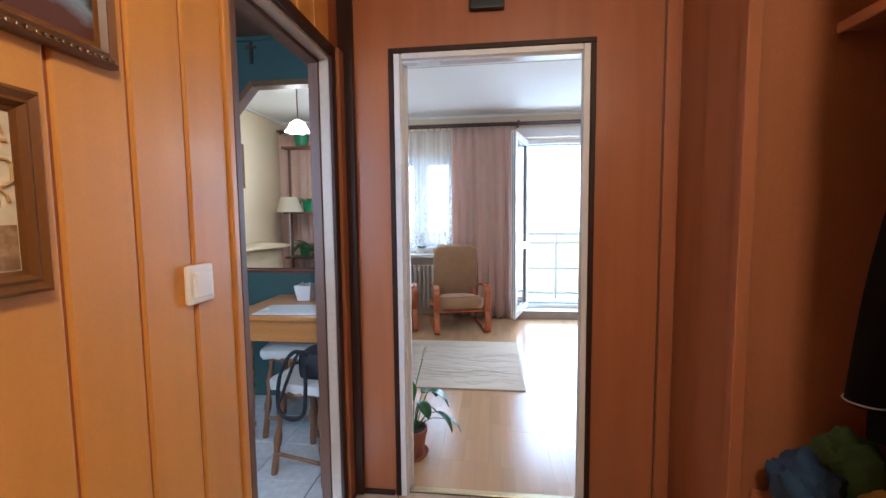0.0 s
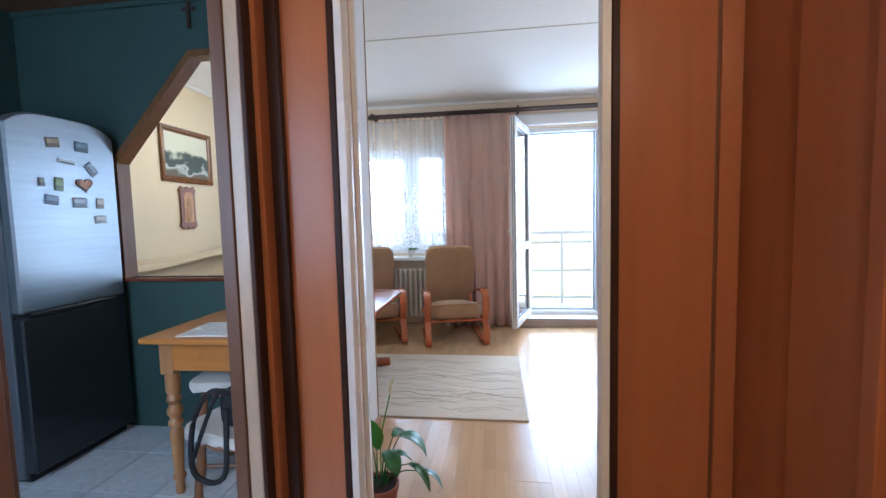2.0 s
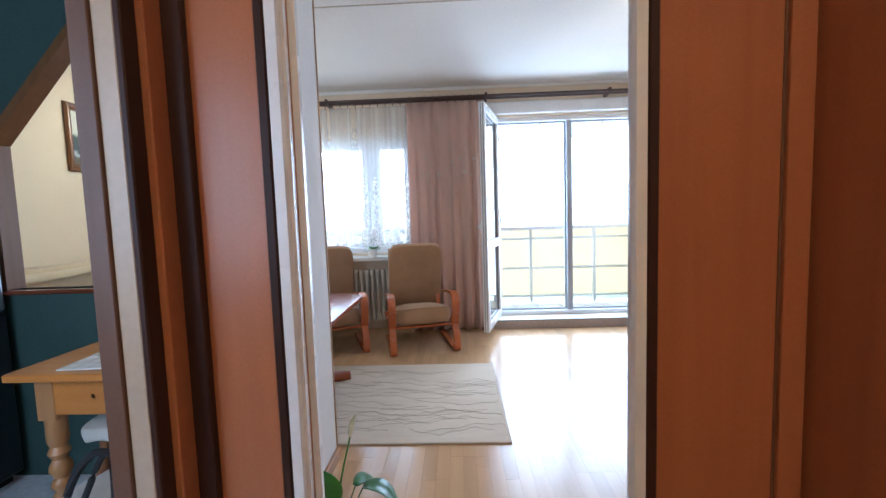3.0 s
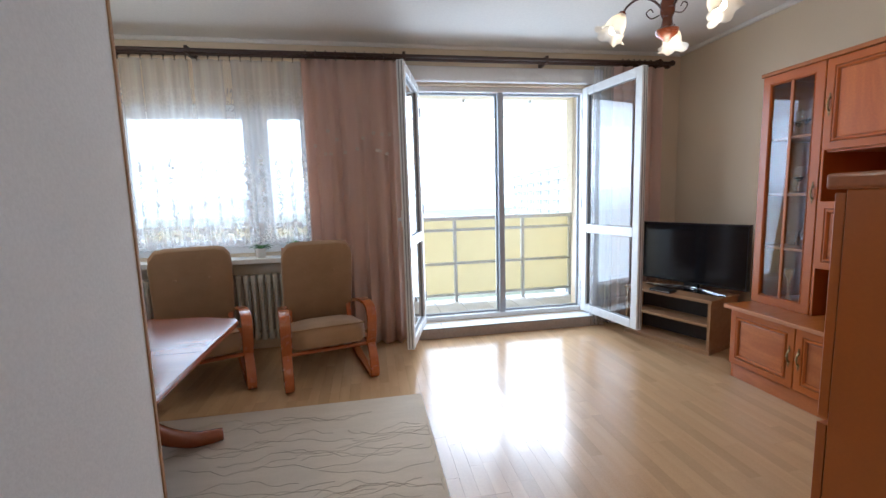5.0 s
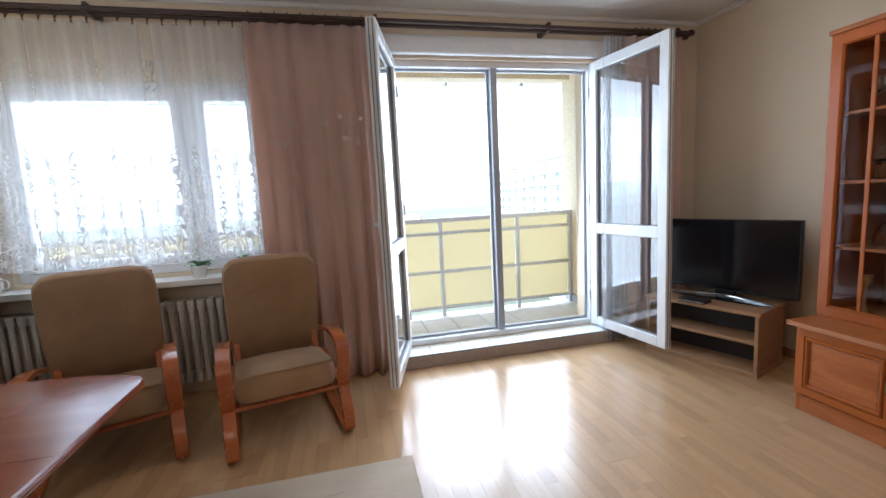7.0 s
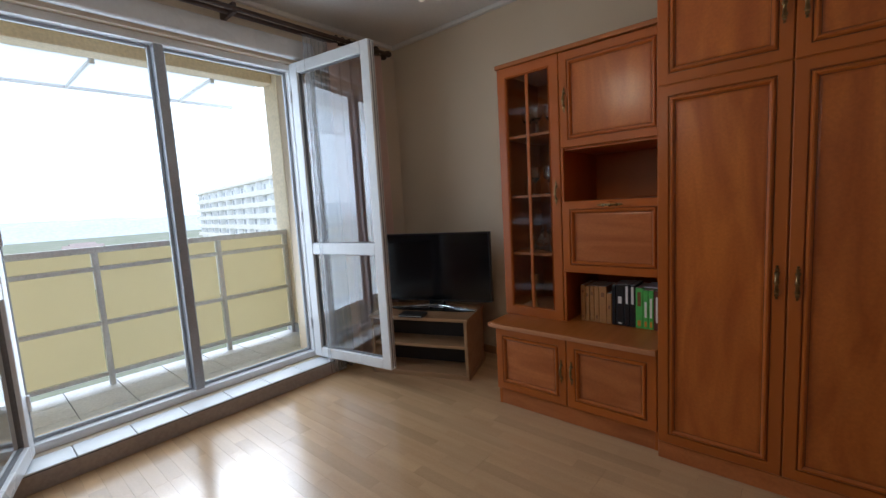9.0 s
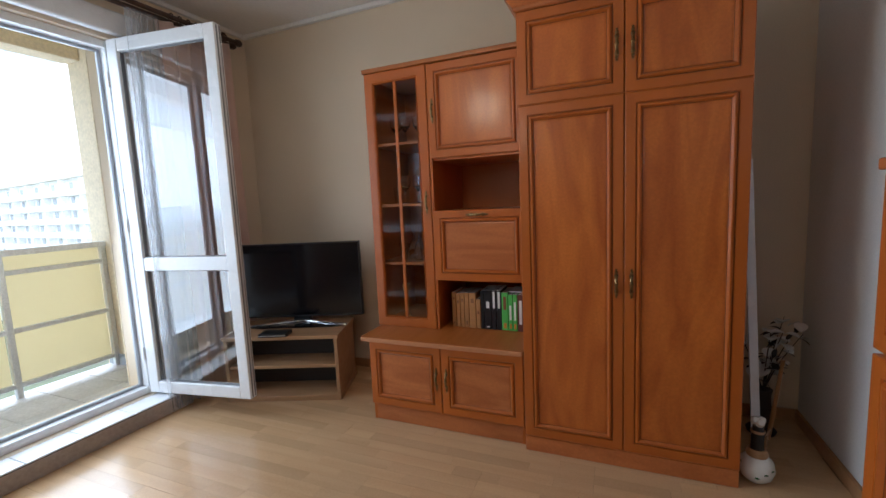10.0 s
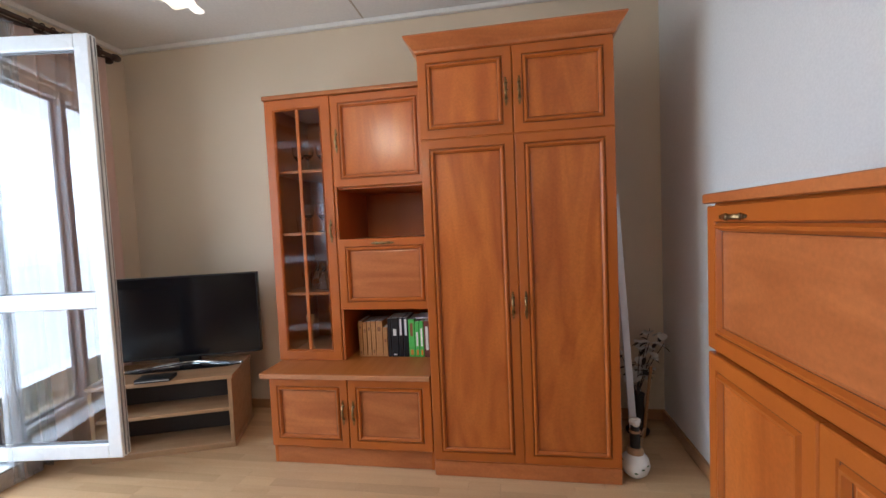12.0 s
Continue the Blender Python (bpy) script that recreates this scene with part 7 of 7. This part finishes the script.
setting("ground", boxed(-2500, 2500, 20, 4000, -24.5, -24.0), M_GRASS, "dull spring meadow around the housing estate", "ground")
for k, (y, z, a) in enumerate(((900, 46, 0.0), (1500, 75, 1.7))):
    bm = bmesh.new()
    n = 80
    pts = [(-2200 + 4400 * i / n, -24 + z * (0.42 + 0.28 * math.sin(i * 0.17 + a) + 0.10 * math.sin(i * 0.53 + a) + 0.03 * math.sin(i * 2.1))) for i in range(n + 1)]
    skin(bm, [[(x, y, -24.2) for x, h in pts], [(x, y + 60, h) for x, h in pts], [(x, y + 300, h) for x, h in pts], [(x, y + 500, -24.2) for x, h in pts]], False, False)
    setting("backdrop", bm, M_HILL, "wooded hills on the horizon with haze painted into their colour", "hills")
# apartment block across the green
bk_ = thing("apartment_block", pose(55.3, 161, -24, 0, 0, 261.6), "pale five-storey apartment block with rows of loggias", "apartment building")
BW_, BH_, BD_ = 100.0, 32.2, 11.0
part("wall", boxed(0, BW_, 0.9, BD_, 0, BH_), M_HOUSE_W, bk_)
part("roof", boxed(-0.3, BW_ + 0.3, -0.2, BD_ + 0.2, BH_, BH_ + 0.7), M_HOUSE, bk_)
part("attic", boxed(20, BW_ - 40, 4, BD_ - 2, BH_ + 0.7, BH_ + 2.4), M_HOUSE_W, bk_)
st_n = 12
wmesh = None
for s in range(6, st_n):
    z = 1.2 + s * (BH_ - 1.6) / st_n
    part("balcony_band", boxed(0.4, BW_ - 0.4, -0.35, 0.9, z - 0.15, z + 0.95), M_HOUSE, bk_)
    for k in range(22):
        x = 3.0 + k * 4.3
        if wmesh is None:
            bm = boxed(-0.75, 0.75, 0.82, 0.93, 0.0, 1.25)
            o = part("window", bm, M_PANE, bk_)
            wmesh = o.data
        else:
            o = new("window", wmesh)
            o.parent = bk_
        o.matrix_local = pose(x, 0, z + 0.98)
        if k % 2 == 0:
            part("pier", boxed(x + 2.0, x + 2.3, -0.30, 0.9, z + 0.95, z + 2.75), M_HOUSE_W, bk_)
rnd = random.Random(6)
for k in range(26):
    x, y = rnd.uniform(-150, 160), rnd.uniform(130, 420)
    w, h = rnd.uniform(9, 22), rnd.uniform(4, 9)
    t = thing("far_house", pose(x, y, -24, 0, 0, rnd.uniform(-30, 30)), "small pale house far down in the valley", "house", "houses in the valley")
    part("wall", boxed(-w / 2, w / 2, -4, 4, 0, h), M_HOUSE_W, t)
    part("roof", prism(bmesh.new(), [(-4.4, h), (4.4, h), (0, h + 3.4)], -w / 2 - 0.4, w / 2 + 0.4, "x"), M_ROOF if k % 3 else M_ALU_D, t)
    for q in (-0.28, 0.0, 0.28):
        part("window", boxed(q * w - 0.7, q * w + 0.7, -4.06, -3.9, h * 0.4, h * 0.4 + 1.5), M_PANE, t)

# ---- pieces: panelling, tiles, laminate boards ----
def piece(name, mesh, parent, m):
    o = new(name, mesh)
    o.parent = parent
    o.matrix_local = m
    return o


def piece_mesh(bm, material, name):
    bmesh.ops.recalc_face_normals(bm, faces=bm.faces)
    me = bpy.data.meshes.new(name)
    bm.to_mesh(me)
    bm.free()
    me.materials.append(material)
    return me


# hall boards: rounded long edges
def board_mesh(w, h):
    return piece_mesh(prism(bmesh.new(), [(0.004, 0.0035), (0.008, 0.005), (0.010, 0.009), (0.010, w - 0.009), (0.008, w - 0.005), (0.004, w - 0.0035)], 0.0, h), M_PANEL, "board")


setting("panelling_end_bead", boxed(XL, XL + 0.017, 0.949, 0.976, 0.0, 2.56, 0.006), M_PANEL, "rounded orange-brown bead ending the panelling", "trim")
BMESH = board_mesh(0.1435, 2.56)
for k in range(18):
    piece("board", BMESH, hall_boards, pose(XL, 0.949 - 0.1435 * (k + 1), 0))
BTOP = board_mesh(0.1435, 0.535)
for k in range(5):
    piece("board", BTOP, door_top_boards, pose(XL, 0.951 + 0.1435 * k, 2.025))


def tile_mesh(w, d, t, material, name="tile"):
    bm = bmesh.new()
    c = 0.0025
    skin(bm, [[(0, 0, -t), (w, 0, -t), (w, d, -t), (0, d, -t)], [(0, 0, -c), (w, 0, -c), (w, d, -c), (0, d, -c)], [(c, c, 0), (w - c, c, 0), (w - c, d - c, 0), (c, d - c, 0)]])
    return piece_mesh(bm, material, name)


def lay(parent, x0, x1, y0, y1, tw, td, gap, z, thick, material, stagger=0.0, name="tile", phase=(0, 0)):
    """Tiles or boards over a rectangle, the edge ones cut to fit."""
    cache = {}
    i = 0
    x = x0 - phase[0]
    while x < x1 - 0.003:
        y = y0 - phase[1] - (td * ((i * stagger) % 1.0))
        while y < y1 - 0.003:
            a, b, c, d = max(x, x0), min(x + tw, x1), max(y, y0), min(y + td, y1)
            if b - a > 0.012 and d - c > 0.012:
                key = (round(b - a - gap, 3), round(d - c - gap, 3))
                if key not in cache:
                    cache[key] = tile_mesh(key[0], key[1], thick, material, name)
                piece(name, cache[key], parent, pose(a + gap / 2, c + gap / 2, z))
            y += td
        x += tw
        i += 1


lay(floor_k, XW, XK, -0.05, YT0, 0.335, 0.335, 0.005, 0.0, 0.006, M_KTILE, phase=(0.05, 0.12))
lay(floor_h, XL, 1.36, -1.7, 1.82, 0.335, 0.335, 0.004, 0.0, 0.006, M_HTILE, phase=(0.1, 0.07))
lay(bpy.data.objects["balcony_slab"], -2.77, 2.45, YW + 0.30, YR + 0.10, 0.30, 0.30, 0.005, ZB, 0.008, M_BTILE, phase=(0.11, 0.0))
lay(step_tiles, DX0 - 0.06, DX1 + 0.10, 5.292, YW + 0.033, 0.245, 0.30, 0.004, 0.098, 0.006, M_PVC)
# laminate: long boards of three strips, laid towards the window
def laminate_mesh(w, l, seed):
    """One board: three rows of strips of uneven length, a hair apart."""
    r, bm, n = random.Random(seed), bmesh.new(), 3 if w > 0.14 else 2 if w > 0.08 else 1
    for k in range(n):
        y = 0.0
        first = True
        while y < l - 1e-4:
            ln = r.uniform(0.12, 0.45) if first else r.uniform(0.32, 0.50)
            e = l if l - y - ln < 0.08 else y + ln
            x0, x1, g = w * k / n, w * (k + 1) / n, 0.00025
            skin(bm, [[(x0 + g, y + g, z), (x1 - g, y + g, z), (x1 - g, e - g, z), (x0 + g, e - g, z)] for z in (-0.004, 0.0)])
            y, first = e, False
    return piece_mesh(bm, M_FLOOR, "board")


BW1, BL1, cache = 0.1965, 1.285, {}
x, col = XW, 0
while x < XR - 0.01:
    w = min(BW1, XR - x)
    start = 1.86 if x > XL - 0.01 else YH + 0.004
    w = min(w, XL - x) if x < XL - 0.01 < x + w else w
    y = start - BL1 * ((col * 0.37) % 1.0)
    row = 0
    while y < YW - 0.01:
        a, b = max(y, start), min(y + BL1, YW)
        if b - a > 0.02:
            key = (round(w, 3), round(b - a, 3), (col * 3 + row) % 5)
            if key not in cache:
                cache[key] = laminate_mesh(key[0] - 0.0006, key[1] - 0.0006, hash(key[2]) + col)
            piece("board", cache[key], floor, pose(x, a, 0))
        y += BL1
        row += 1
    x += w
    col += 1
